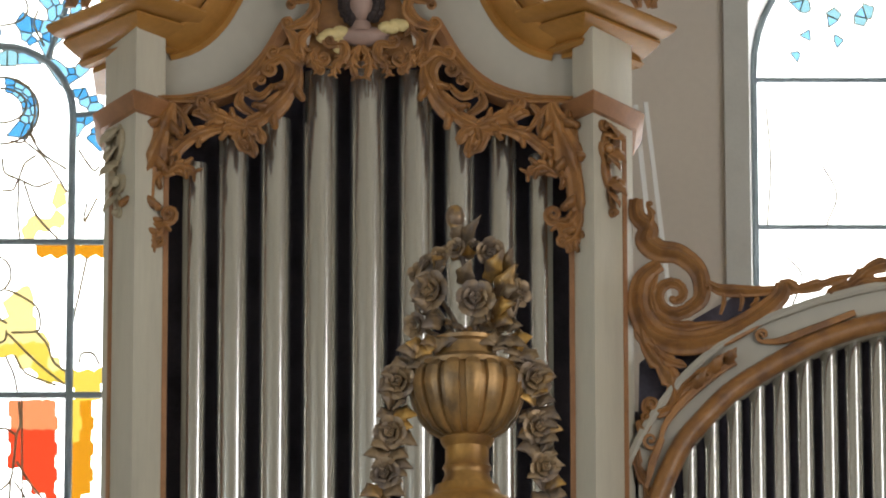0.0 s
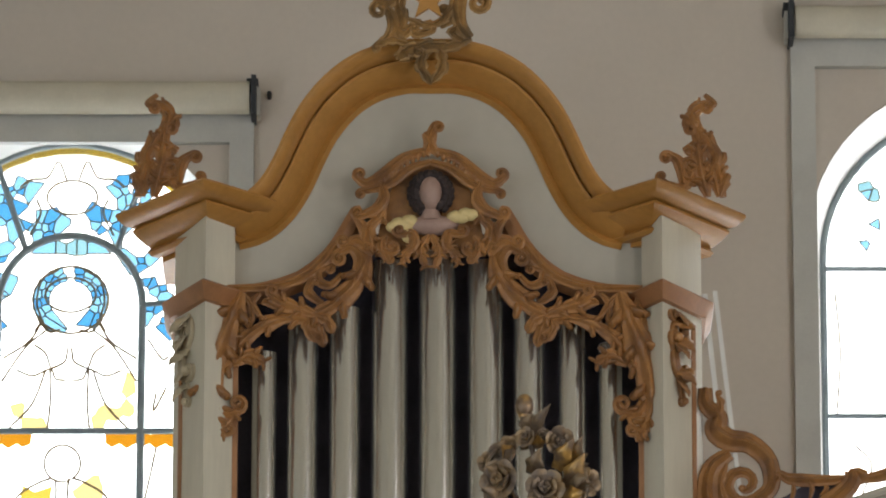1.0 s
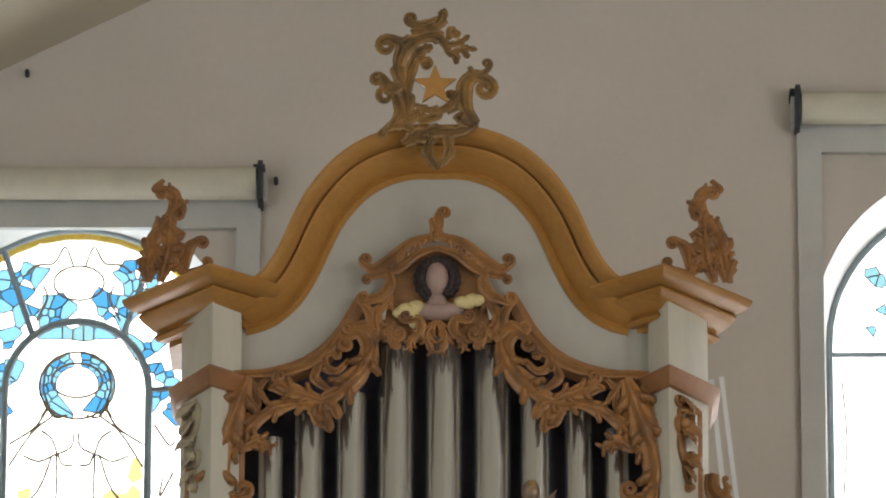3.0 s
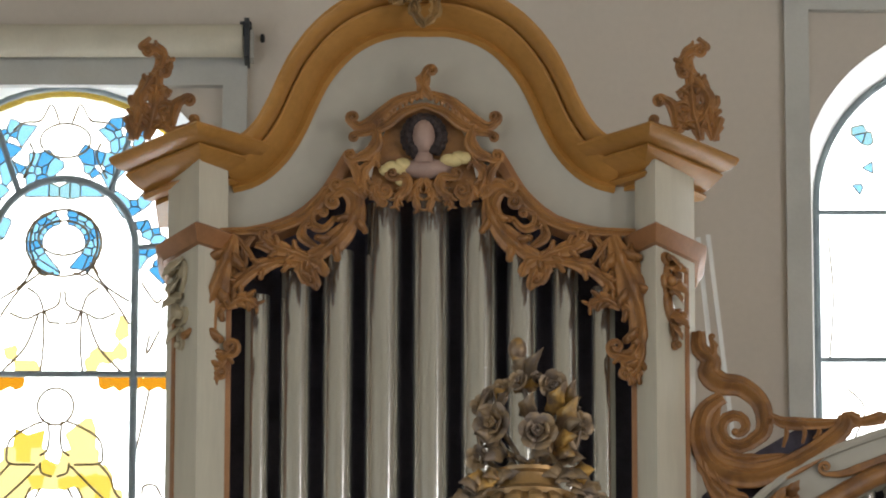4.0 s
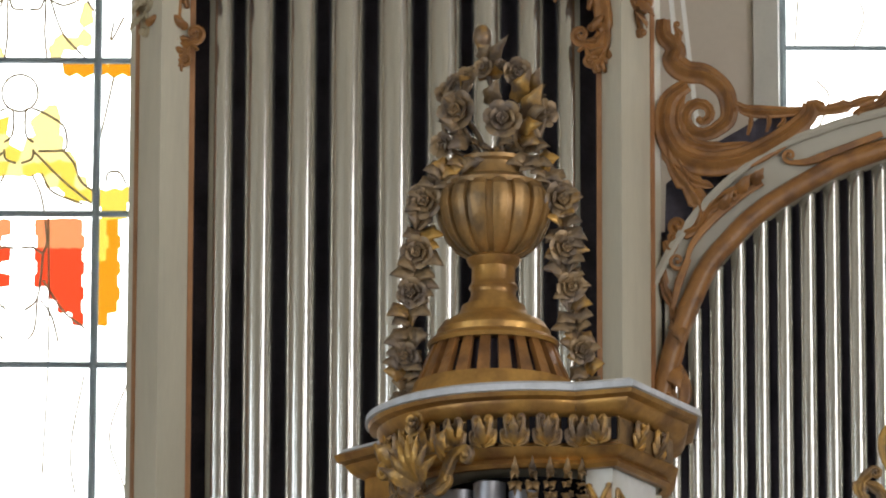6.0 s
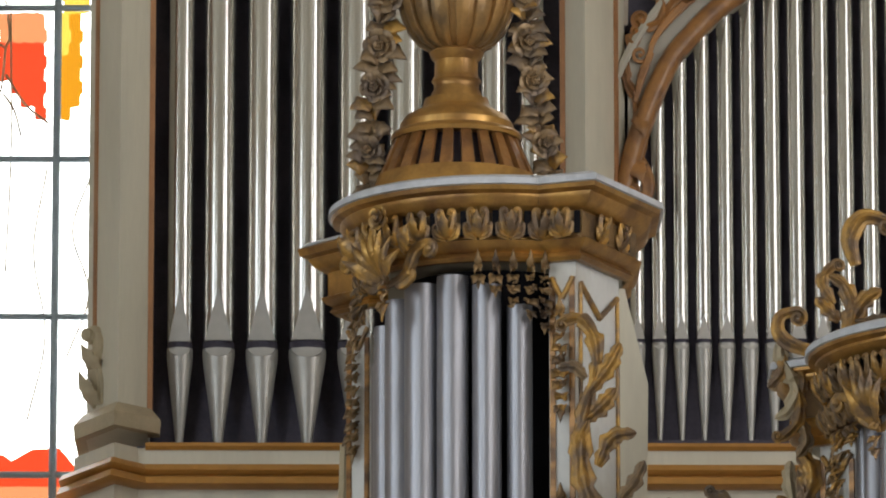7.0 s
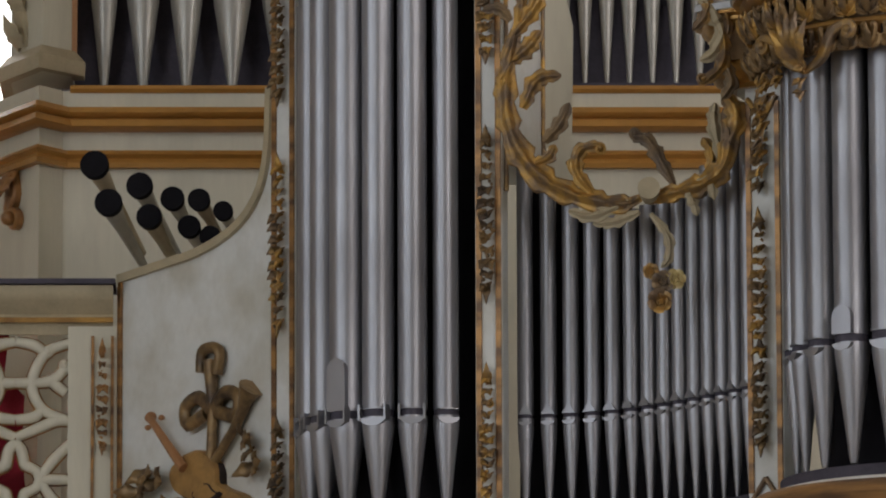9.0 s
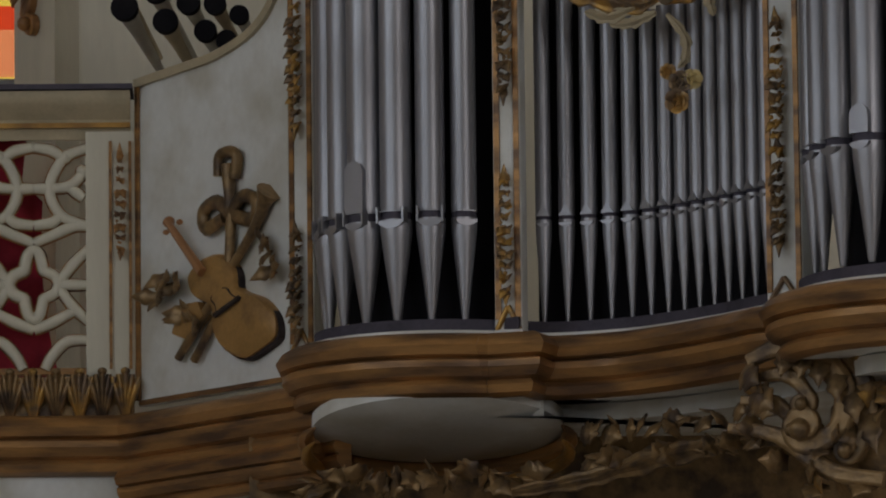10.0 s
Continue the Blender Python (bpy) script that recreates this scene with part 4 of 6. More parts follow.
# pipes of the rounded tower
for k, a in enumerate((178, 195, 212, 229, 247, 264.5, 281)):
    d = (0.092, 0.104, 0.118, 0.140, 0.126, 0.114, 0.10)[k]
    top = (6.82, 6.94, 7.02, 7.06, 7.08, 7.04, 6.96)[k]
    ca, sa = math.cos(radians(a)), math.sin(radians(a))
    organ_pipe(O.x + (RT - 0.075) * ca, O.y + (RT - 0.075) * sa, top, 5.15, 4.74, d / 2, "pipes of the front tower", "polished tin front pipe of the rounded tower",
               lip="round" if k == 3 else "pointed", liph=0.22 if k == 3 else 0.02, turn=a + 90, wide=0.008 if k < 6 else 0.0, metal=FRONTTIN, lips=FRONTTIN)

# pipes of the hollow field
prev, total = None, 0.0
path = offset_path(CONCAVE, -0.075)
lens = [0.0]
for i in range(1, len(path)):
    lens.append(lens[-1] + (Vector(path[i]) - Vector(path[i - 1])).length)
COUNT = 14
for k in range(COUNT):
    s = lens[-1] * (k + 0.35) / COUNT
    x, y = (float(np.interp(s, lens, [p[c] for p in path])) for c in (0, 1))
    x2, y2 = (float(np.interp(s + 0.02, lens, [p[c] for p in path])) for c in (0, 1))
    turn = math.degrees(math.atan2(y2 - y, x2 - x))
    f = (k + 0.5) / COUNT
    organ_pipe(x, y, hollow_top(x) + 0.01, 5.15, 4.74, 0.031 + 0.003 * math.sin(math.pi * f), "small pipes of the hollow front field",
               "slim tin pipe of the hollow front field", liph=0.05, turn=turn, metal=FRONTTIN, lips=FRONTTIN)
# pipes of the middle tower
for k, a in enumerate((183, 197, 212, 228, 245, 262)):
    ca, sa = math.cos(radians(a)), math.sin(radians(a))
    organ_pipe(CTR.x + 0.535 * ca, CTR.y + 0.535 * sa, 6.31, 5.21, 4.76, (0.09, 0.10, 0.115, 0.13, 0.14, 0.14)[k] / 2, "pipes of the middle tower", "polished tin pipe of the middle front tower",
               lip="round" if k == 3 else "pointed", liph=0.12 if k == 3 else 0.02, turn=a + 90, metal=FRONTTIN, lips=FRONTTIN)

# ---- gallery front ----
gallery = thing("gallery", "white gallery front with gilt mouldings beside the organ", "gallery", kind="structure")
RAIL = [(0, -0.19), (0.02, -0.19), (0.03, -0.15), (0.045, -0.13), (0.03, -0.11), (0.05, -0.085), (0.08, -0.06), (0.10, -0.03), (0.10, 0.0), (0, 0.0)]


def gallery_front():
    part("rail", Shape().moulding([(-3.6, 27.24), (-0.78, 27.24)], RAIL, 5.88), STONE, gallery, "beige moulded handrail")
    part("rail_top", Shape().box(-3.6, -0.77, 27.12, 27.42, 5.884, 5.905), DARK, gallery, "dark top of the handrail")
    part("rail_line", Shape().box(-3.6, -0.78, 27.185, 27.24, 5.735, 5.755), GOLD, gallery)
    part("ledge", Shape().moulding(GALLERY, [(o, u * 1.0) for o, u in LEDGE], 4.56), BROWN, gallery, "stepped brown and gold ledge")
    part("lower_ledge", Shape().moulding(GALLERY[1:], [(o * 0.7, u * 0.7) for o, u in LEDGE], 4.34), BROWN, gallery, "lower brown and gold moulding")
    part("floor_slab", Shape().prism(GALLERY + [(0.1, 27.9), (-3.6, 27.9)], 4.20, 4.50), WHITE, gallery)
    part("deck", Shape().box(-3.6, 3.4, 27.5, 30.4, 4.25, 4.45), CREAM, gallery)
    part("pilaster", Shape().box(-0.962, -0.765, 27.20, 27.32, 4.72, 5.72), CREAM, gallery, "cream pilaster with a carved drop")
    for x0, x1 in ((-0.868, -0.856), (-0.788, -0.776)):
        part("gilt_edge", Shape().box(x0, x1, 27.19, 27.2, 4.75, 5.68), BROWN, gallery)
    # wing panel
    a, b = Vector((-0.752, 27.21)), Vector((-0.136, 26.37))
    t = (b - a).normalized()
    L = (b - a).length
    m = facade(a.x, a.y, math.degrees(math.atan2(t.y, t.x)))
    hi = [(p.x, p.y) for p in spline([(0, 5.92, 0), (0.30, 5.94, 0), (0.56, 5.96, 0), (0.80, 6.02, 0), (0.95, 6.125, 0), (1.02, 6.28, 0), (1.04, 6.55, 0)], 5)]
    lo = [(x, 4.60) for x, z in hi]
    part("panel", Shape().strip(lo, hi, 0.0, 0.05), WHITE, gallery, "white side panel with a concave top", m)
    part("panel_edge", Shape().arch(hi, [(-0.022, 0.0), (-0.022, 0.02), (0.012, 0.02), (0.012, -0.06), (0.0, -0.06), (0.0, 0.0)], 0.0), STONE, gallery, "beige moulded edge", m)
    part("gilt_edge", Shape().box(0.0, 0.022, -0.014, -0.002, 4.62, 5.91).box(0.02, 1.0, -0.012, -0.002, 4.60, 4.62), BROWN, gallery, "", m)
    return m, L


WING_M, WING_L = gallery_front()


def underside():
    """White soffits below the rounded tower and the hollow field."""
    c = (O.x - 0.02, 25.91)
    # Oval tilted to fit the camera's view and bulged down to catch light
    rim = lambda a, k, dz: (c[0] + 0.485 * k * math.cos(a), c[1] + 0.36 * k * math.sin(a), 4.445 - 0.09 * (1 + k * math.sin(a)) + dz)
    turn = [2 * math.pi * k / 48 for k in range(48)]
    g = Shape().rings([[rim(a, k, dz) for a in turn] for k, dz in ((1.0, 0.05), (1.0, 0.0), (0.9, -0.012), (0.7, -0.024), (0.4, -0.03), (0.1, -0.032))])
    part("soffit", g, WHITE, front_case, "white oval soffit under the tower")
    back = [rim(a, 1.04, -0.035) for a in np.linspace(-0.35, math.pi + 0.35, 33)]
    thin = [min(1.0, 0.15 + 0.25 * min(k, 32 - k)) for k in range(33)]
    part("soffit_rim", Shape().tube(back, [0.04 * k for k in thin], 12, 1.0, 0.2), BROWN, front_case, "gilt rim of the soffit")
    part("soffit_rim", Shape().tube([(x, y, z - 0.055) for x, y, z in back], [0.028 * k for k in thin], 10, 1.0), GOLD, front_case, "gilt rim of the soffit")
    base = offset_path(FRONT[24:], -0.2)
    p = Shape().prism(base + [(2.9, 26.8), (0.3, 26.8)], 4.38, 4.445)
    part("soffit", p, WHITE, front_case, "white soffit under the hollow field")


underside()


# ---- carving of the main case ----
def carve(strokes, leaves=(), balls=(), s=1, ox=0.0, oz=0.0, g=None, bold=1.3):
    """strokes: (points, width, curl, curl0); leaves: (base, tip, width); mirrored for s = -1."""
    g = g or Shape()
    for row in strokes:
        pts, w, c1, c0 = (*row, 0, 0)[:4]
        w *= bold
        g.stroke([(ox + s * x, oz + z) for x, z in pts], w, s * c1, curl0=s * c0, lift=w * 0.3)
    for b, t, w in leaves:
        g.leaf((ox + s * b[0], -0.01, oz + b[1]), (ox + s * t[0], -0.03, oz + t[1]), w * bold)
    for x, z, r in balls:
        g.ball((ox + s * x, -r * 0.5, oz + z), r, n=8, k=5)
    return g


def carve_parts(parent, mat, strokes, leaves=(), s=1, bold=1.2):
    """The same, every stem and leaf a part of its own."""
    for row in strokes:
        part("scroll", carve([row], s=s, bold=bold), mat, parent)
    for row in leaves:
        part("leaf", carve([], [row], s=s, bold=bold), mat, parent)


def acanthus(parent, mat, bands, name="acanthus_leaf", s=1, m=None, y=None, bold=1.0, toes=0.0):
    """One part for each band: (points, width, volute at its end, at its start, notches[, material]); y gives the depth at x."""
    for k, (pts, w, c1, c0, lobes, *own) in enumerate(bands):
        g = Shape().fluted([(s * px, (y(px) if y else 0.0) - 0.006 * (k % 3), pz) for px, pz in pts], w * bold, s * c1, s * c0, lobes)
        line = spline([(s * px, (y(px) if y else 0.0) - 0.006 * (k % 3), pz) for px, pz in pts], 6)
        for j in range(lobes if toes and lobes > 2 else 0):
            i = int((j + 0.75) / lobes * (len(line) - 1))
            t = (line[min(i + 1, len(line) - 1)] - line[max(i - 1, 0)]).normalized()
            for q in (-1, 1):
                side = Vector((-t.z, 0, t.x)) * q
                ww = toes * w * bold * (1.0 if j < lobes - 1 else 0.7)
                a = line[i] + side * (0.15 * ww)
                g.fluted([a, a + t * (0.30 * ww) + side * (0.26 * ww) + Vector((0, -0.22 * ww, 0)), a + t * (0.42 * ww) + side * (0.52 * ww) + Vector((0, -0.12 * ww, 0))], 0.46 * ww, -q * 0.07 * ww, 0, 0, (0.7, 1.0, 0.7), 0.8, 1, 0.7, 4)
        part(name, g, own[0] if own else mat, parent, "", m)


def main_carving():
    corner = [
        ([(0.290, 10.269), (0.332, 10.313), (0.405, 10.295), (0.467, 10.218), (0.552, 10.149), (0.687, 10.108), (0.919, 10.098)], 0.049, 0.000, 0.000, 0),
        ([(0.275, 10.251), (0.295, 10.166), (0.356, 10.077), (0.442, 10.005), (0.520, 9.970)], 0.105, 0.000, 0.000, 3),
        ([(0.405, 10.251), (0.344, 10.282), (0.300, 10.225), (0.334, 10.123), (0.405, 10.046)], 0.064, 0.000, -0.025, 0),
        ([(0.381, 10.166), (0.430, 10.115), (0.479, 10.128), (0.486, 10.179), (0.442, 10.200)], 0.039, 0.017, 0.000, 0),
        ([(0.466, 10.026), (0.527, 10.077), (0.515, 10.133)], 0.044, 0.017, 0.000, 0),
        ([(0.490, 9.970), (0.576, 10.006), (0.642, 10.026), (0.696, 10.067)], 0.074, 0.020, 0.000, 3),
        ([(0.478, 9.949), (0.613, 9.965), (0.730, 9.924), (0.822, 9.843), (0.861, 9.759)], 0.074, 0.000, 0.000, 4),
        ([(0.520, 9.995), (0.454, 9.995), (0.412, 10.010)], 0.059, 0.000, 0.000, 2),
        ([(0.510, 9.980), (0.446, 9.949), (0.422, 9.893)], 0.064, 0.000, 0.000, 2),
        ([(0.505, 9.970), (0.476, 9.903), (0.461, 9.835)], 0.064, 0.000, 0.000, 2),
        ([(0.520, 9.975), (0.529, 9.911), (0.502, 9.868)], 0.059, -0.017, 0.000, 2),
        ([(0.821, 10.077), (0.848, 9.988), (0.891, 9.873), (0.939, 9.721), (0.952, 9.569), (0.932, 9.488)], 0.125, 0.000, 0.000, 4),
        ([(0.907, 10.078), (0.902, 10.001), (0.930, 9.873), (0.958, 9.721)], 0.049, 0.000, 0.000, 0),
        ([(0.736, 10.077), (0.774, 10.026), (0.769, 9.955)], 0.032, 0.012, 0.000, 0),
        ([(0.804, 10.067), (0.765, 10.013), (0.735, 9.970)], 0.029, 0.000, 0.000, 0),
        ([(0.845, 10.026), (0.804, 9.996), (0.828, 9.919)], 0.032, -0.012, 0.000, 0),
        ([(0.642, 9.995), (0.686, 10.026), (0.730, 10.036)], 0.034, 0.000, 0.000, 0),
        ([(0.851, 9.751), (0.783, 9.792), (0.710, 9.759)], 0.069, 0.000, 0.000, 3),
        ([(0.837, 9.802), (0.900, 9.731), (0.933, 9.619), (0.899, 9.538), (0.826, 9.543)], 0.078, -0.037, 0.000, 4),
        ([(0.940, 9.543), (0.923, 9.480), (0.883, 9.447)], 0.074, -0.022, 0.000, 3),
        ([(0.855, 9.518), (0.884, 9.467), (0.908, 9.412)], 0.049, 0.000, 0.000, 2),
    ]
    for s in (-1, 1):
        acanthus(main_case, CARVED, corner, "carved_leaf", s, pose(AX, BY - 0.17, 0), bold=1.14, toes=0.8)
        # drop on the pillar's outer face
        g = carve([([(0.02, 9.96), (0.10, 9.93), (0.10, 9.86), (0.04, 9.82)], 0.05, -0.03, 0.02), ([(0.10, 9.84), (0.03, 9.78), (0.05, 9.70), (0.10, 9.68)], 0.05, 0.028),
                   ([(0.05, 9.70), (0.08, 9.64), (0.10, 9.58)], 0.035, -0.015), ([(0.09, 9.97), (0.03, 9.90), (0.02, 9.80)], 0.035, 0.02)],
                  [((0.06, 9.94), (0.09, 9.87), 0.08), ((0.06, 9.96), (0.02, 9.88), 0.07), ((0.06, 9.82), (0.03, 9.73), 0.08), ((0.05, 9.86), (0.10, 9.78), 0.07), ((0.07, 9.72), (0.10, 9.63), 0.07), ((0.07, 9.66), (0.05, 9.57), 0.05)], bold=1.5)
        if s > 0:
            part("pillar_drop", g, CARVED, main_case, "carved brown leaf drop", facade(0.90, BY - 0.235, 57) @ pose(0, 0, 0.02))
        else:
            part("pillar_drop", g, STONE, main_case, "carved beige leaf drop", facade(-1.215, BY - 0.07, -62.8) @ pose(0, 0, 0.02))
    # cartouche
    frame_bands = [
        ([(-0.000, 10.725), (0.110, 10.689), (0.202, 10.611), (0.275, 10.570), (0.320, 10.596)], 0.054, 0.020, 0.000, 0),
        ([(-0.000, 10.668), (0.088, 10.637), (0.160, 10.580), (0.226, 10.549), (0.305, 10.534)], 0.044, -0.015, 0.000, 0),
        ([(0.216, 10.570), (0.202, 10.500), (0.236, 10.449), (0.310, 10.415)], 0.054, 0.022, 0.000, 0),
        ([(0.202, 10.513), (0.216, 10.423), (0.266, 10.359), (0.236, 10.269), (0.172, 10.251)], 0.059, -0.029, 0.000, 3),
        ([(0.320, 10.410), (0.285, 10.354), (0.290, 10.282)], 0.049, -0.017, 0.000, 0),
        ([(0.123, 10.243), (0.074, 10.281), (0.079, 10.338), (0.135, 10.333)], 0.044, 0.022, 0.000, 0),
        ([(0.005, 10.338), (0.040, 10.269), (0.020, 10.184)], 0.049, 0.000, 0.000, 3),
        ([(0.050, 10.320), (0.104, 10.251), (0.123, 10.199)], 0.044, 0.000, 0.000, 3),
        ([(0.187, 10.328), (0.216, 10.282), (0.187, 10.215)], 0.044, -0.015, 0.000, 3),
        ([(0.246, 10.251), (0.315, 10.307), (0.369, 10.287)], 0.059, 0.022, 0.000, 0),
    ]
    for s in (-1, 1):
        acanthus(main_case, CARVED, frame_bands, "cartouche_scroll", s, pose(AX, BY - 0.19, 0), bold=1.15, toes=0.8)
    top = Shape().fluted([(-0.02, 0, 10.70), (0.0, 0, 10.78), (0.012, 0, 10.83)], 0.06, -0.02).fluted([(0.03, 0, 10.70), (-0.01, -0.01, 10.77), (-0.025, -0.01, 10.80)], 0.05)
    for s in (-1, 1):
        for k in range(9):
            u = 0.03 + 0.024 * k
            part("bead", Shape().ball((s * u, 0.0, 10.715 - 0.85 * max(0, u - 0.02) ** 1.1), 0.011, 0.02, 0.02, n=6, k=4), CARVED, main_case, "", pose(AX, BY - 0.19, 0))
    part("cartouche_top", top, CARVED, main_case, "carved brown curled top of the cartouche", pose(AX, BY - 0.19, 0))
    field = [(-0.24, 10.28), (0.24, 10.28), (0.21, 10.45), (0.17, 10.56), (0.10, 10.64), (0.0, 10.69), (-0.10, 10.64), (-0.17, 10.56), (-0.21, 10.45)]
    g = Shape()
    n = len(field)
    g.add([(x, 0, z) for x, z in field] + [(x, 0.1, z) for x, z in field], [tuple(range(n)), tuple(range(n, 2 * n))[::-1], *((i, (i + 1) % n, n + (i + 1) % n, n + i) for i in range(n))])
    part("cartouche_field", g, CARVED, main_case, "brown ribbed back of the cartouche", pose(AX, BY - 0.15, 0))
    for k in range(-6, 7):
        part("rib", Shape().tube([(0.012 * k, -0.005, 10.30), (0.03 * k, -0.004, 10.40 - 0.003 * abs(k))], 0.006, 5), CARVED, main_case, "", pose(AX, BY - 0.15, 0))
    # bust: a plain painted wooden shape
    g = Shape()
    g.ball((0, -0.05, 10.52), 0.052, 0.05, 0.078, n=14, k=10)
    g.tube([(0, -0.03, 10.47), (0, -0.02, 10.41)], [0.03, 0.05], 10)
    g.ball((0.01, -0.01, 10.385), 0.12, 0.05, 0.045, n=12, k=6)
    g.slot = 1
    g.ball((0, -0.02, 10.545), 0.082, 0.055, 0.082, n=14, k=8)
    for ring, (rr, zz) in enumerate(((0.066, 0.075), (0.085, 0.088))):
        for k in range(17):
            a = math.pi * (-0.30 + 1.60 * (k + 0.5 * ring) / 16)
            g.ball((rr * math.cos(a), -0.05 + 0.02 * ring, 10.525 + zz * math.sin(a)), 0.022, 0.026, 0.024, n=7, k=5)
    g.slot = 2
    for s in (-1, 1):
        for k in range(4):
            g.ball((s * (0.10 + 0.022 * k) + 0.01, -0.035, (10.42 if s > 0 else 10.40) + 0.006 * k * s - 0.01 * (k % 2)), 0.04, 0.02, 0.028, n=8, k=5)
        if s < 0:
            g.ball((-0.10, -0.03, 10.345), 0.03, 0.02, 0.045, n=8, k=5)
    bust = part("cherub_bust", g, (SKIN, HAIR, WING), None, "", pose(AX, BY - 0.16, 0))
    tagged(bust, "small painted winged cherub bust in the cartouche", "sculpture")


main_carving()


def finial(s):
    f = thing("finial", "carved gilt-brown scrolled finial on the cornice corner", "finial", "corner finials", at=pose(AX + s * 1.115, BY + 0.02, 10.50))
    mat = CARVED
    acanthus(f, mat, [
        ([(0.167, 0.075), (0.144, 0.195), (0.106, 0.310), (0.043, 0.404), (0.034, 0.472), (0.079, 0.506)], 0.069, -0.027, 0.000, 4),
        ([(-0.003, 0.284), (0.081, 0.325), (0.133, 0.257), (0.099, 0.169), (0.030, 0.153)], 0.054, -0.054, 0.000, 0),
        ([(-0.010, 0.135), (-0.024, 0.226), (-0.068, 0.268)], 0.049, 0.022, 0.000, 0),
        ([(0.004, 0.117), (-0.070, 0.123), (-0.114, 0.159)], 0.044, -0.015, 0.000, 0),
        ([(0.098, 0.075), (0.065, 0.226), (0.057, 0.383)], 0.075, 0.030, 0.000, 4),
        ([(0.152, 0.075), (0.178, 0.148), (0.189, 0.184)], 0.044, 0.000, 0.000, 2),
        ([(0.125, 0.226), (0.165, 0.247), (0.170, 0.283)], 0.034, 0.000, 0.000, 0),
        ([(0.048, 0.393), (0.008, 0.404), (0.003, 0.440)], 0.034, 0.000, 0.000, 0),
        ([(0.094, 0.493), (0.128, 0.503), (0.089, 0.545)], 0.029, 0.000, 0.000, 0),
        ([(-0.026, 0.096), (0.030, 0.174), (0.031, 0.278)], 0.055, -0.025, 0.000, 3),
        ([(0.147, 0.075), (0.124, 0.174), (0.100, 0.226)], 0.05, 0.02, 0.000, 3),
    ], "scroll", s, bold=1.25, toes=0.7)
    part("bud", Shape().ball((s * 0.05, -0.01, 0.405), 0.02, n=8, k=5), mat, f)
    part("base", Shape().box(-0.16, 0.15, -0.06, 0.08, -0.005, 0.03), OCHRE, f)


finial(-1)
finial(1)


def crown():
    c = thing("crest", "pierced gilt-brown rococo crest with a golden star", "crest", at=pose(AX, BY - 0.28, 11.20))
    acanthus(c, URNGILT, [
        ([(-0.156, -0.010), (-0.126, 0.095), (-0.156, 0.199), (-0.168, 0.291), (-0.126, 0.375), (-0.027, 0.417), (0.032, 0.380), (0.052, 0.322)], 0.064, 0.000, 0.000, 5),
        ([(-0.205, -0.012), (-0.161, 0.050), (-0.186, 0.145)], 0.049, 0.042, 0.000, 0),
        ([(-0.141, 0.192), (-0.205, 0.166), (-0.245, 0.218)], 0.054, 0.022, 0.000, 0),
        ([(-0.171, 0.291), (-0.151, 0.365), (-0.201, 0.402)], 0.054, 0.042, 0.000, 0),
        ([(-0.116, 0.428), (-0.002, 0.464), (0.033, 0.543)], 0.064, 0.000, 0.000, 4),
        ([(0.003, 0.491), (-0.059, 0.457), (-0.121, 0.470)], 0.044, -0.022, 0.000, 0),
        ([(-0.134, 0.121), (-0.121, 0.233), (-0.097, 0.302), (-0.052, 0.307)], 0.044, -0.022, 0.000, 0),
        ([(0.170, 0.008), (0.126, 0.076), (0.121, 0.180), (0.166, 0.227), (0.225, 0.206)], 0.059, -0.044, 0.000, 0),
        ([(0.141, 0.269), (0.156, 0.238), (0.200, 0.238), (0.230, 0.269)], 0.029, 0.020, 0.000, 0),
        ([(0.042, 0.060), (0.091, 0.092), (0.096, 0.133), (0.062, 0.154)], 0.032, 0.015, 0.000, 0),
        ([(-0.156, -0.080), (-0.047, -0.033), (0.076, -0.034), (0.180, 0.003)], 0.064, 0.000, 0.000, 6),
        ([(-0.240, -0.028), (-0.171, -0.002), (-0.092, -0.023)], 0.049, 0.000, 0.017, 3),
        ([(-0.018, -0.028), (-0.042, -0.117), (0.002, -0.205)], 0.054, 0.000, 0.000, 3),
        ([(0.039, -0.028), (0.051, -0.127), (0.007, -0.195)], 0.054, 0.000, 0.000, 3),
        ([(-0.141, -0.090), (-0.084, -0.054), (-0.035, -0.070)], 0.078, 0.000, 0.000, 3),
        ([(0.037, 0.375), (0.097, 0.385), (0.141, 0.422)], 0.034, 0.000, 0.000, 3),
        ([(0.052, 0.333), (0.121, 0.353), (0.176, 0.353)], 0.034, 0.000, 0.000, 3),
        ([(0.032, 0.343), (0.082, 0.312), (0.077, 0.280)], 0.034, 0.000, 0.000, 3),
        ([(0.047, 0.401), (0.062, 0.443), (0.072, 0.422)], 0.034, 0.012, 0.000, 0),
        ([(0.102, 0.364), (0.126, 0.327), (0.141, 0.317)], 0.025, 0.000, 0.000, 0),
        ([(-0.101, 0.095), (-0.027, 0.066), (0.052, 0.086), (0.116, 0.196)], 0.039, 0.000, 0.000, 4),
        ([(-0.097, 0.056), (-0.059, 0.029), (0.002, 0.040)], 0.039, 0.015, 0.000, 0),
        ([(-0.146, 0.056), (-0.116, 0.029), (-0.084, 0.061)], 0.044, -0.015, 0.000, 0),
        ([(0.113, 0.060), (0.096, 0.024), (0.150, -0.008)], 0.044, 0.000, 0.000, 2),
        ([(-0.022, 0.370), (-0.072, 0.344), (-0.116, 0.302)], 0.049, 0.000, 0.000, 3),
    ], "scroll", bold=1.35)
    star = Shape()
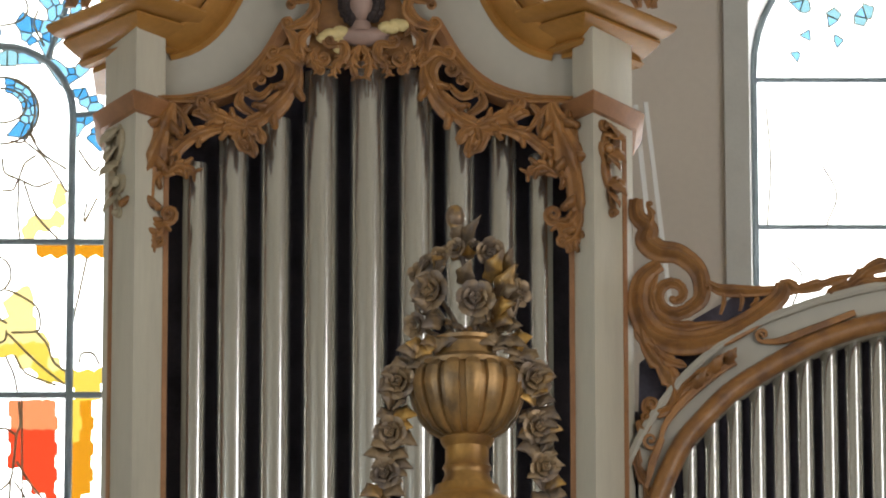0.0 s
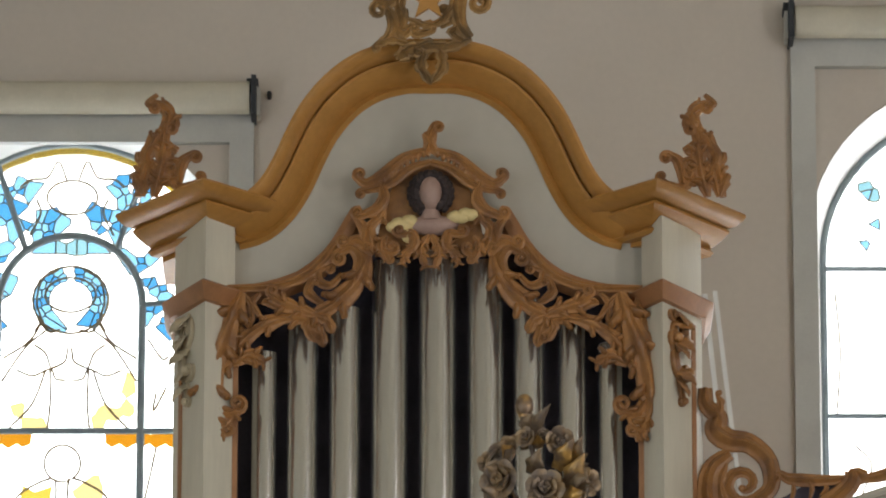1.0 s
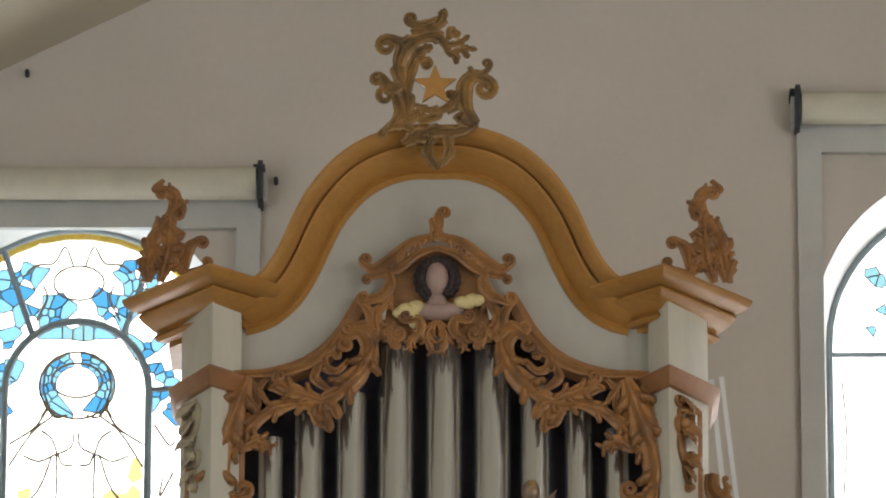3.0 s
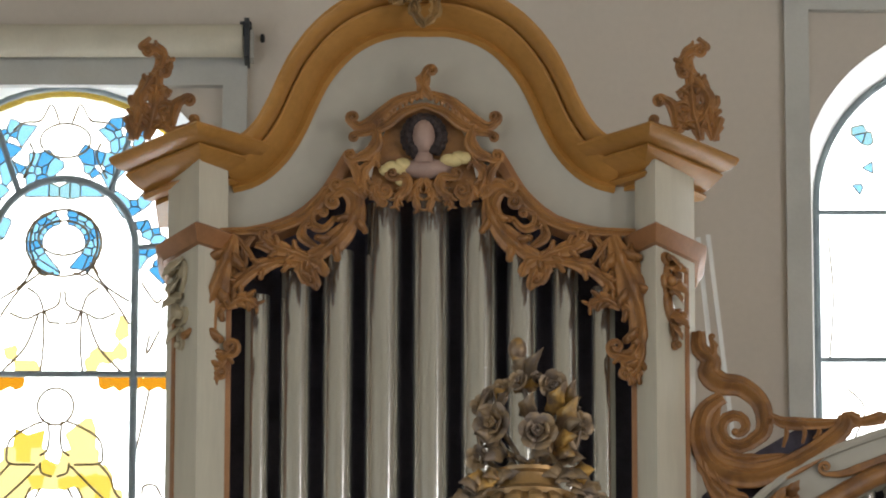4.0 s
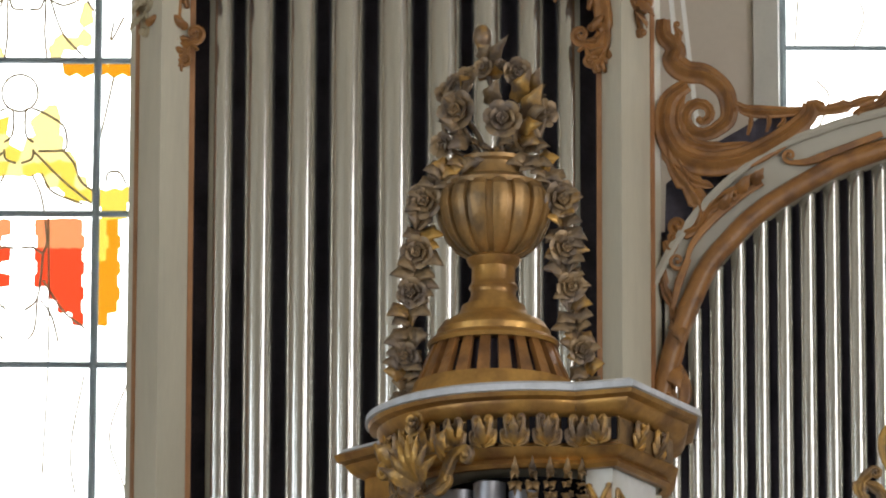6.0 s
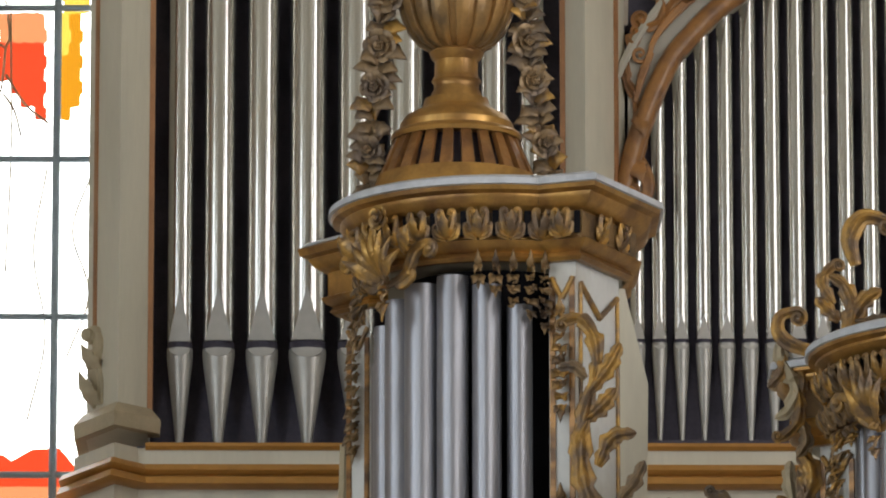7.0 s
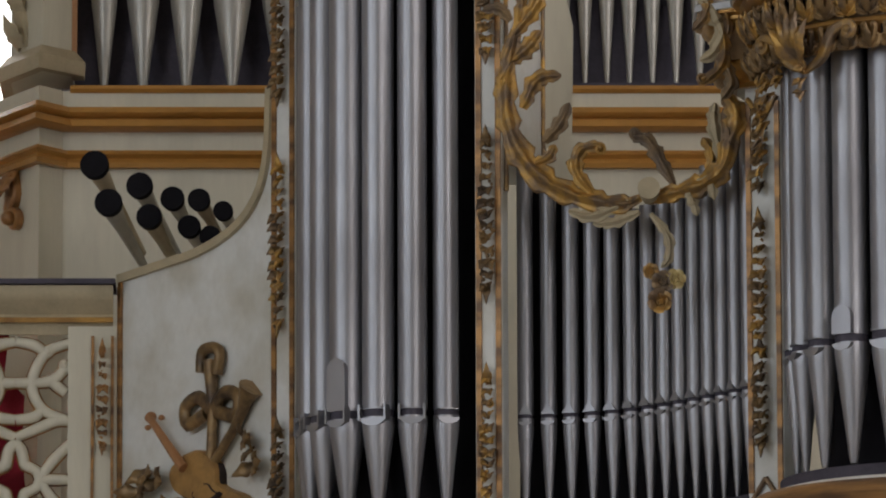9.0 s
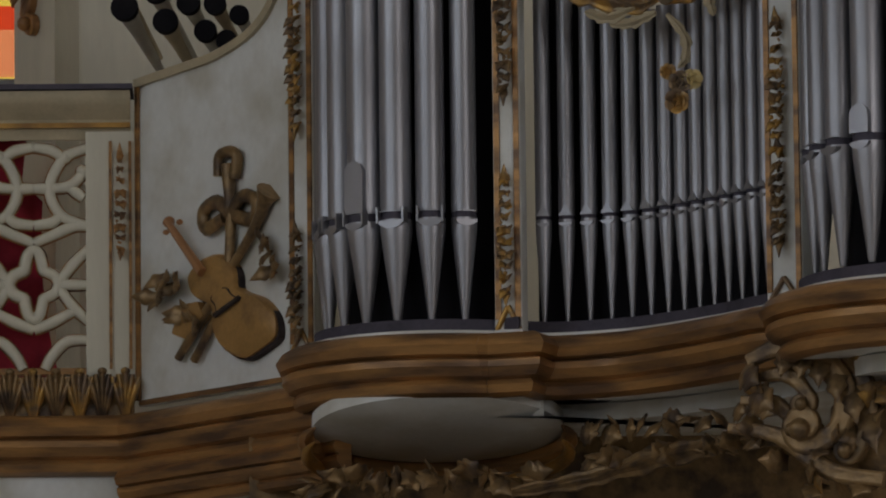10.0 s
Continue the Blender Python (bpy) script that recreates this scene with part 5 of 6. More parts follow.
    pts = [(0.098 * (1 if k % 2 == 0 else 0.42) * math.sin(math.pi * k / 5), 0.098 * (1 if k % 2 == 0 else 0.42) * math.cos(math.pi * k / 5)) for k in range(10)]
    star.add([(x - 0.01, -0.05, z + 0.172) for x, z in pts] + [(x - 0.01, -0.03, z + 0.172) for x, z in pts],
             [tuple(range(10)), tuple(range(10, 20))[::-1], *((i, (i + 1) % 10, 10 + (i + 1) % 10, 10 + i) for i in range(10))])
    part("star", star, OCHRE, c, "flat golden five-pointed star")


crown()


def wing_carving():
    acanthus(side_case, CARVED, [
        ([(1.058, 9.690), (1.062, 9.614), (1.111, 9.558), (1.100, 9.502), (1.154, 9.456), (1.242, 9.441), (1.324, 9.365), (1.337, 9.249), (1.273, 9.188)], 0.103, -0.088, 0.000, 0),
        ([(1.158, 9.396), (1.079, 9.325), (1.063, 9.198), (1.126, 9.082), (1.262, 9.042), (1.413, 9.073), (1.560, 9.153), (1.674, 9.249), (1.692, 9.310)], 0.113, 0.000, 0.000, 0),
        ([(1.143, 9.350), (1.118, 9.249), (1.151, 9.158), (1.258, 9.118), (1.433, 9.138)], 0.059, 0.000, 0.000, 5),
        ([(1.372, 9.310), (1.425, 9.282), (1.552, 9.277), (1.679, 9.285)], 0.059, 0.000, 0.022, 0),
        ([(1.430, 9.269), (1.434, 9.229), (1.419, 9.173)], 0.022, 0.000, 0.000, 0),
        ([(1.503, 9.267), (1.513, 9.234), (1.502, 9.186)], 0.022, 0.000, 0.000, 0),
        ([(1.572, 9.267), (1.576, 9.239), (1.551, 9.211)], 0.022, 0.000, 0.000, 0),
        ([(1.669, 9.249), (1.704, 9.315), (1.752, 9.285), (1.865, 9.310), (1.993, 9.351)], 0.069, 0.000, 0.020, 4),
        ([(1.107, 9.660), (1.126, 9.614), (1.111, 9.558)], 0.039, 0.000, -0.012, 2),
        ([(1.06, 9.25), (1.09, 9.05), (1.16, 8.95), (1.21, 8.86), (1.20, 8.77), (1.13, 8.735)], 0.10, -0.035, 0, 5),
        ([(1.20, 8.75), (1.26, 8.86), (1.34, 8.92)], 0.055, -0.03, 0, 0), ([(1.25, 8.84), (1.33, 8.89), (1.42, 8.98)], 0.05, 0, 0, 0),
        ([(1.05, 8.62), (1.055, 8.50), (1.09, 8.42), (1.10, 8.30)], 0.055, 0.03, 0, 3), ([(1.06, 8.70), (1.08, 8.66), (1.11, 8.70)], 0.05, 0.02, 0, 0),
        ([(1.10, 9.10), (1.17, 8.98), (1.27, 8.94)], 0.07, 0, 0, 4),
        ([(1.896, 9.281), (1.995, 9.319), (2.081, 9.382), (2.217, 9.415), (2.364, 9.446)], 0.075, 0, 0.02, 5),
        ([(1.97, 9.281), (2.044, 9.324), (2.136, 9.319), (2.264, 9.357)], 0.06, 0, 0, 4),
    ], "wing_scroll", bold=1.05, m=pose(0, BY - 0.03, 0))
    # Dark strip stands for the shade behind the pierced scroll
    part("wing_backing", Shape().strip([(1.06, 8.62), (1.25, 8.90), (1.5, 9.10), (1.70, 9.19)], [(1.07, 8.98), (1.28, 9.16), (1.5, 9.29), (1.69, 9.30)], BY + 0.06, BY + 0.08), DARK, side_case)
    band = carve([([(1.15, 8.60), (1.18, 8.69), (1.27, 8.80), (1.40, 8.91), (1.48, 8.96)], 0.05, -0.0, -0.04), ([(1.09, 8.40), (1.12, 8.52), (1.16, 8.62)], 0.05),
                  ([(1.60, 9.05), (1.68, 9.055), (1.80, 9.10), (2.0, 9.18)], 0.05, 0, -0.03), ([(1.36, 8.93), (1.42, 8.98), (1.46, 9.0)], 0.03),
                  ([(1.10, 8.34), (1.12, 8.22), (1.09, 8.12)], 0.06, 0.03), ([(1.08, 8.2), (1.13, 8.10), (1.14, 8.0), (1.09, 7.97)], 0.08, -0.04), ([(1.12, 8.0), (1.09, 7.92), (1.11, 7.86)], 0.045, 0.02)],
                 [((1.30, 8.84), (1.36, 8.92), 0.05), ((1.38, 8.91), (1.43, 8.99), 0.05), ((1.44, 8.95), (1.49, 9.02), 0.05), ((1.10, 8.35), (1.13, 8.22), 0.07), ((1.08, 8.15), (1.12, 8.02), 0.08)], bold=1.0)
    part("arch_scroll", band, CARVED, side_case, "thin gilt scroll laid on the arch", pose(0, BY - 0.04, 0))
    # Two added white strips imitate thin bright lines behind the case
    part("white_strip", Shape().prism([(0, 0), (0.022, 0), (0.022, 0.02), (0, 0.02)], 0, 1.25, pose(1.21, 29.35, 9.2, 0, -5.5, 0)), WHITE_WALL, side_case, "thin slanting white strip imitating a bright line behind the case")
    part("white_strip", Shape().prism([(0, 0), (0.02, 0), (0.02, 0.02), (0, 0.02)], 0, 1.25, pose(1.27, 29.30, 9.2, 0, -6.2, 0)), WHITE_WALL, side_case, "thin slanting white strip imitating a bright line behind the case")
    # carved piece at the pillar's foot and the bracket below
    low = carve([([(0.0, 0.0), (0.05, 0.08), (0.02, 0.17), (0.06, 0.25), (0.04, 0.31)], 0.075, 0.025), ([(0.08, 0.0), (0.07, 0.10), (0.04, 0.18)], 0.05, 0.025)], [((0.04, 0.0), (0.04, 0.15), 0.10), ((0.05, 0.15), (0.03, 0.27), 0.08)])
    part("pillar_carving", low, STONE, main_case, "beige carved leaf at the pillar's foot", facade(-1.215, BY - 0.07, -62.8) @ pose(0, 0, 7.06))
    br = carve([([(0.04, 0.20), (0.06, 0.10), (0.02, 0.04), (0.05, -0.02)], 0.08, 0.03), ([(0.0, 0.18), (0.0, 0.08), (0.05, 0.02)], 0.05)], [((0.02, 0.20), (0.05, 0.05), 0.09), ((0.07, 0.2), (0.04, 0.05), 0.08)])
    part("bracket", br, CARVED, main_case, "small carved brown leaf bracket", facade(-1.245, BY - 0.10, -62.8) @ pose(0, 0, 6.33))


wing_carving()


# ---- urn and flowers on the tower ----
UX, UY = 0.297, 25.97


def urn():
    u = thing("urn", "gilded fluted urn on a stepped pierced base", "urn", at=pose(UX, UY, 0))
    part("base", Shape().lathe([(0.0, 7.40), (0.335, 7.40), (0.335, 7.47), (0.325, 7.50), (0.315, 7.535), (0.0, 7.535)], 48), GOLD, u, "round gilded base ring")
    n = 22
    for k in range(n):
        a = 360 * k / n
        g = Shape()
        m = pose(0, 0, 0, 0, 0, a)
        w0, w1 = 0.025, 0.019
        v = [(0.31, -w0, 7.535), (0.31, w0, 7.535), (0.245, w1, 7.69), (0.245, -w1, 7.69), (0.28, -w0, 7.535), (0.28, w0, 7.535), (0.222, w1, 7.69), (0.222, -w1, 7.69)]
        g.add(v, [(0, 1, 2, 3), (5, 4, 7, 6), (0, 3, 7, 4), (1, 5, 6, 2), (0, 4, 5, 1), (3, 2, 6, 7)], m)
        part("slat", g, CARVED, u)
    # Dark cone stands for the shade seen between the slats
    part("shade_core", Shape().lathe([(0.0, 7.53), (0.24, 7.53), (0.19, 7.69), (0.0, 7.69)], 24), DARK, u)
    part("step", Shape().lathe([(0, 7.685), (0.255, 7.685), (0.262, 7.70), (0.25, 7.715), (0.225, 7.725), (0.225, 7.75), (0.20, 7.785), (0.15, 7.81), (0.135, 7.825), (0.125, 7.855), (0, 7.855)], 40), GOLD, u, "stepped gilded foot")
    part("stem", Shape().lathe([(0, 7.85), (0.105, 7.85), (0.098, 7.88), (0.088, 7.90), (0.09, 7.92), (0.098, 7.93), (0.09, 7.945), (0.086, 7.955), (0.086, 8.01), (0.10, 8.025), (0.108, 8.045), (0.09, 8.06), (0, 8.06)], 36), GOLD, u, "gilded stem with rings")
    body = [(0, 8.05), (0.09, 8.055), (0.142, 8.085), (0.178, 8.135), (0.20, 8.195), (0.212, 8.255), (0.205, 8.30), (0.175, 8.335)]
    part("bowl", Shape().lathe(body, 48), URNGILT, u, "fluted gilded bowl")
    part("rim", Shape().lathe([(0, 8.32), (0.195, 8.325), (0.20, 8.345), (0.165, 8.36), (0.135, 8.375), (0.125, 8.40), (0.125, 8.425), (0.14, 8.435), (0.142, 8.45), (0.12, 8.455), (0, 8.44)], 40), URNGILT, u, "moulded rim")
    for k in range(16):
        a = radians(22.5 * k + 6)
        c, s = math.cos(a), math.sin(a)
        rib = [(r * 1.03 * c, r * 1.03 * s, z) for r, z in body[1:]]
        part("flute", Shape().tube(rib, [0.010, 0.020, 0.028, 0.034, 0.037, 0.036, 0.026], 10, 0.55, 0.15, normal=Vector((c, s, 0))), URNGILT, u, "rounded gilded flute")


urn()


def spot(px, pz, y=0.0):
    return Vector((UX + px, UY + y, pz))


def bouquet():
    b = thing("carved_bouquet", "tarnished gilt bouquet of carved roses and leaves in the urn", "carved flowers")
    rnd = random.Random(3)
    flowers = [(-0.14, 8.62, 0.085, -0.12), (0.035, 8.58, 0.08, -0.14), (0.09, 8.79, 0.06, -0.10), (-0.04, 8.80, 0.045, -0.1), (-0.20, 8.49, 0.055, -0.08), (0.20, 8.64, 0.06, -0.02), (-0.19, 8.72, 0.045, -0.02),
               (-0.11, 8.78, 0.04, -0.06), (0.02, 8.82, 0.04, -0.04), (0.13, 8.52, 0.06, -0.06), (-0.155, 8.76, 0.035, -0.04)]
    for i, (x, z, r, y) in enumerate(flowers):
        rose_part(spot(x, z, y), r, (rnd.uniform(-0.5, 0.4) + x * 2, -1, rnd.uniform(-0.35, 0.25)), i, DARKGILT, b)
    for i, (x0, z0, x1, z1, w) in enumerate(((0.12, 8.60, 0.20, 8.74, 0.08), (0.12, 8.62, 0.23, 8.62, 0.07), (0.10, 8.56, 0.22, 8.55, 0.07), (0.10, 8.53, 0.20, 8.47, 0.07), (-0.12, 8.56, -0.24, 8.58, 0.07),
                                          (-0.14, 8.66, -0.23, 8.66, 0.06), (-0.02, 8.66, 0.02, 8.76, 0.07), (0.08, 8.68, 0.16, 8.80, 0.07), (0.02, 8.52, 0.10, 8.46, 0.07), (-0.10, 8.52, -0.20, 8.45, 0.07),
                                          (0.14, 8.70, 0.19, 8.81, 0.06), (-0.02, 8.83, 0.07, 8.93, 0.05), (-0.06, 8.85, 0.0, 8.90, 0.05), (0.15, 8.49, 0.24, 8.46, 0.06))):
        g = Shape().leaf(spot(x0, z0, -0.07), spot(x1, z1, -0.12 - 0.02 * (i % 3)), w, lobes=2)
        part("leaf", g, GILT if i in (0, 2, 3, 7, 10) else DARKGILT, b)
    for i in range(26):
        a = rnd.uniform(0, 2 * math.pi)
        x, z = 0.13 * math.cos(a), 8.64 + 0.14 * math.sin(a)
        g = Shape().leaf(spot(x, z, -0.02), spot(x * 1.75 + rnd.uniform(-0.03, 0.03), 8.64 + (z - 8.64) * 1.45 + rnd.uniform(-0.03, 0.03), -0.05 - rnd.uniform(0, 0.06)), rnd.uniform(0.05, 0.08), lobes=2, curl=0.5)
        part("leaf", g, GILT if i % 5 == 0 else DARKGILT, b)
    for i, pts in enumerate((((-0.04, 8.44), (-0.09, 8.52), (-0.14, 8.60)), ((-0.02, 8.44), (-0.05, 8.52), (-0.10, 8.60)), ((0.03, 8.44), (0.03, 8.55), (0.0, 8.70), (-0.03, 8.82)), ((0.05, 8.44), (0.10, 8.55), (0.08, 8.78)),
                             ((-0.06, 8.44), (-0.16, 8.48), (-0.20, 8.60), (-0.18, 8.74), (-0.08, 8.82), (0.03, 8.83), (0.13, 8.78)), ((0.06, 8.44), (0.16, 8.50), (0.20, 8.64), (0.14, 8.78)))):
        part("stem", Shape().tube(spline([spot(x, z, -0.05) for x, z in pts], 4), 0.011, 6), DARKGILT, b)
    g = Shape().ball(spot(-0.045, 8.945, -0.05), 0.038, 0.035, 0.05, n=12, k=8).tube([spot(-0.03, 8.84, -0.05), spot(-0.045, 8.92, -0.05)], [0.02, 0.026], 8)
    part("bud", g, GILT, b, "gilt bud on top of the bouquet")


bouquet()


def garland(s, path):
    b = thing("carved_garland", "tarnished gilt garland of carved roses hanging beside the urn", "carved flowers", "urn garlands")
    rnd = random.Random(11 + s)
    pts = spline([spot(x, z, y) for x, z, y in path], 8)
    part("stem", Shape().tube(pts, 0.014, 6), DARKGILT, b)
    m = len(pts)
    for i in range(0, m, 2):
        p = pts[i]
        for q in (-1, 1):
            d = Vector((q * rnd.uniform(0.045, 0.10), rnd.uniform(-0.06, -0.02), -rnd.uniform(-0.01, 0.075)))
            part("leaf", Shape().leaf(p + Vector((0, -0.03, 0)), p + d, rnd.uniform(0.06, 0.08), normal=Vector((q * 0.4, -1, 0.2)), lobes=2, bend=0.3), DARKGILT if rnd.random() < 0.8 else GILT, b)
    for k, f in enumerate((0.30, 0.48, 0.64, 0.84)):
        p = pts[int(f * (m - 1))]
        rose_part(p + Vector((0.0, -0.055, 0)), 0.075 - 0.006 * k, (s * 0.3, -1, -0.15), 40 + k + s, DARKGILT, b)


garland(-1, [(-0.11, 8.43, -0.05), (-0.21, 8.37, -0.03), (-0.27, 8.27, 0.0), (-0.295, 8.10, 0.0), (-0.31, 7.95, 0.0), (-0.335, 7.80, 0.0), (-0.345, 7.62, 0.0), (-0.34, 7.47, 0.02)])
garland(1, [(0.12, 8.44, -0.05), (0.21, 8.40, -0.03), (0.265, 8.28, 0.0), (0.275, 8.12, 0.0), (0.295, 7.98, 0.0), (0.315, 7.82, 0.0), (0.35, 7.65, 0.02), (0.385, 7.48, 0.04)])


# ---- gilt carving of the front case ----
def drop(name, m, z1, z0, w, mat, parent, label, seed=0):
    """A hanging cluster of small leaves and berries."""
    rnd = random.Random(seed)
    g = Shape()
    z = z1
    i = 0
    while z > z0 + 0.02:
        f = (z - z0) / (z1 - z0)
        ww = w * (0.55 + 0.45 * math.sin(math.pi * min(1, f * 1.1)))
        for s in (-1, 1):
            g.leaf((s * 0.004, -0.012, z), (s * ww * rnd.uniform(0.30, 0.5), -0.03 - rnd.uniform(0, 0.02), z - rnd.uniform(0.02, 0.06)), ww * 0.55, lobes=2, bend=0.35)
        if i % 2 == 0:
            g.rose((rnd.uniform(-0.2, 0.2) * ww, -0.035, z - 0.015), ww * 0.27, (rnd.uniform(-0.4, 0.4), -1, 0), seed + i)
        else:
            for k in range(4):
                g.ball((rnd.uniform(-0.35, 0.35) * ww, -0.035, z - rnd.uniform(0, 0.04)), ww * 0.11, n=6, k=4)
        z -= 0.047
        i += 1
    g.leaf((0, -0.012, z + 0.05), (0, -0.02, z0 - 0.02), w * 0.35, lobes=2)
    g.leaf((0, -0.012, z1 - 0.03), (0, -0.02, z1 + 0.055), w * 0.4, lobes=2)
    return part(name, g, mat, parent, label, m)


def face(a, b):
    a, b = Vector(a), Vector(b)
    t = b - a
    c = (a + b) / 2
    return facade(c.x, c.y, math.degrees(math.atan2(t.y, t.x)))


for i, (p, spans, w) in enumerate((((P0[0], P0[1]), ((6.95, 6.47), (6.22, 5.55), (5.17, 4.76)), 0.085), ((P1[0], P1[1]), ((6.93, 6.50), (6.20, 5.57), (5.28, 4.80)), 0.085),
                                   ((P2[0], P2[1]), ((6.18, 5.87), (5.75, 5.25), (5.27, 4.88)), 0.085))):
    for k, (z1, z0) in enumerate(spans):
        drop("leaf_drop", face(*p), z1, z0, w, GILT if (i + k) % 2 else SHADOWGOLD, front_case, "carved gilt leaf and berry drop", 10 * i + k)
    g = Shape()
    top, w2 = (7.0, 7.06, 6.22)[i], (0.062, 0.05, 0.075)[i]
    for s in (-1, 1):
        part("chevron", Shape().tube([(s * w2 * 0.9, -0.006, top), (0, -0.008, top - 0.085)], 0.011, 6), GILT, front_case, "gilt chevron trim", face(*p))
        part("chevron", Shape().tube([(s * w2 * 0.9, -0.006, 4.70), (0, -0.008, 4.79)], 0.011, 6), GILT, front_case, "gilt chevron trim", face(*p))
side = face(P1[1], P1[2])
g = Shape()
for s in (-1, 1):
    part("chevron", Shape().tube([(s * 0.17, -0.006, 7.04), (0.0, -0.008, 6.93)], 0.012, 6), GILT, front_case, "gilt chevron trim", side)
    part("gilt_edge", Shape().tube([(s * 0.17, -0.006, 7.04), (s * 0.17, -0.006, 6.0)], 0.009, 6), GILT, front_case, "", side)

board = Shape()
bp = [(0.90, 6.0), (1.035, 6.0), (1.045, 6.72), (0.955, 7.10), (0.90, 7.10)]
board.add([(x, y, z) for y in (25.98, 26.02) for x, z in bp], [tuple(range(5)), tuple(range(5, 10))[::-1], *((i, (i + 1) % 5, 5 + (i + 1) % 5, 5 + i) for i in range(5))])
part("side_board", board, CREAM, front_case, "cream tapering board behind the post")


def frieze():
    """Leaf modules in the cornice, a hanging shell and a pierced fringe below."""
    def module(name, m, mat, size=1.0):
        """A pair of upright carved leaves beside a black box that stands for a shaded slot."""
        g = Shape()
        for q in (-1, 1):
            g.fluted([(q * 0.006 * size, 0, -0.055 * size), (q * 0.02 * size, -0.012, -0.01 * size), (q * 0.03 * size, -0.02, 0.035 * size)], 0.034 * size, q * 0.009 * size)
            g.fluted([(q * 0.004 * size, -0.006, -0.055 * size), (q * 0.036 * size, -0.014, -0.042 * size), (q * 0.046 * size, -0.012, -0.012 * size)], 0.024 * size, q * 0.008 * size)
        g.leaf((0, -0.01, -0.05 * size), (0, -0.03, 0.05 * size), 0.034 * size, lobes=3)
        part(name, g, mat, front_case, "carved gilt leaf in the frieze", m)
        part("shade_slot", Shape().box(0.050 * size, 0.072 * size, -0.008, 0.004, -0.045 * size, 0.042 * size), BLACK, front_case, "", m)
    for k, a in enumerate(np.linspace(188, 287, 9)):
        module("frieze_leaf", facade(O.x + (RT + 0.05) * math.cos(radians(a)), O.y + (RT + 0.05) * math.sin(radians(a)), a + 90, 7.262), GILT, 1.12)
    for a, b in (((0.66, 25.53), (0.745, 25.50)), ((0.80, 25.56), (0.87, 25.70)), ((0.88, 25.72), (0.96, 25.86))):
        module("frieze_leaf", face(a, b) @ pose(0, -0.01, 7.262), GILT)
    # hanging shell at the middle of the bow
    a = 226
    m = facade(O.x + (RT + 0.09) * math.cos(radians(a)), O.y + (RT + 0.09) * math.sin(radians(a)), a + 90, 7.16)
    g = Shape()
    for k in range(-3, 4):
        g.leaf((0, -0.02, -0.10), (0.055 * k, -0.05, 0.10 - 0.012 * k * k), 0.06, lobes=2, bend=0.3)
    for s in (-1, 1):
        g.stroke([(0.0, -0.12), (s * 0.09, -0.09), (s * 0.15, 0.0), (s * 0.21, 0.02)], 0.06, -s * 0.03)
        g.stroke([(s * 0.02, -0.10), (s * 0.07, -0.13), (s * 0.12, -0.11)], 0.045, s * 0.025)
        g.leaf((s * 0.10, -0.03, 0.0), (s * 0.2, -0.05, 0.09), 0.08)
    g.rose((0, -0.05, 0.14), 0.05, (0, -1, 0), 4)
    part("shell", g, GILT, front_case, "carved gilt shell hanging from the cornice", m)
    drop("shell_drop", m, -0.10, -0.25, 0.07, GILT, front_case, "carved gilt drop", 7)
    # fringe
    for k, a in enumerate((184, 191, 198, 262, 269, 276, 283, 289)):
        edge = abs(a - 236) / 54
        m = facade(O.x + (RT + 0.005) * math.cos(radians(a)), O.y + (RT + 0.005) * math.sin(radians(a)), a + 90, 7.11)
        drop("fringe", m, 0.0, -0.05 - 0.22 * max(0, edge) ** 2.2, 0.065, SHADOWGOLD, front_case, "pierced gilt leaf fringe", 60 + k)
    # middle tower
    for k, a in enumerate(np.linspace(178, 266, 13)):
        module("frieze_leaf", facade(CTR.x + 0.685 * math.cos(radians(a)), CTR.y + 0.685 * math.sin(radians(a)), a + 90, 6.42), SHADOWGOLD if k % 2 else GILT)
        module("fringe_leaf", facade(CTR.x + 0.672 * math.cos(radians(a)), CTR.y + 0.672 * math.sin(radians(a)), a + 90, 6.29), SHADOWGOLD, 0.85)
        if a < 207:
            drop("fringe", facade(CTR.x + 0.62 * math.cos(radians(a)), CTR.y + 0.62 * math.sin(radians(a)), a + 90, 6.255), 0.0, -0.05 - 0.2 * max(0, (205 - a) / 20) ** 1.5, 0.06, GILT, front_case, "pierced gilt leaf fringe", 90 + k)
    a = 222
    m = facade(CTR.x + 0.70 * math.cos(radians(a)), CTR.y + 0.70 * math.sin(radians(a)), a + 90, 6.30)
    g = Shape()
    for k in range(-2, 3):
        g.leaf((0, -0.02, -0.10), (0.05 * k, -0.05, 0.10 - 0.012 * k * k), 0.06, lobes=2, bend=0.3)
    for s in (-1, 1):
        g.stroke([(0.0, -0.12), (s * 0.08, -0.08), (s * 0.13, 0.0), (s * 0.2, 0.03)], 0.055, -s * 0.03)
    part("shell", g, GILT, front_case, "carved gilt shell hanging from the cornice", m)
    drop("shell_drop", m, -0.10, -0.22, 0.06, GILT, front_case, "carved gilt drop", 8)


frieze()


def branch_depth(x):
    return float(np.interp(x, (0.75, 1.1, 1.34, 1.6), (25.44, 25.35, 25.12, 24.86)))


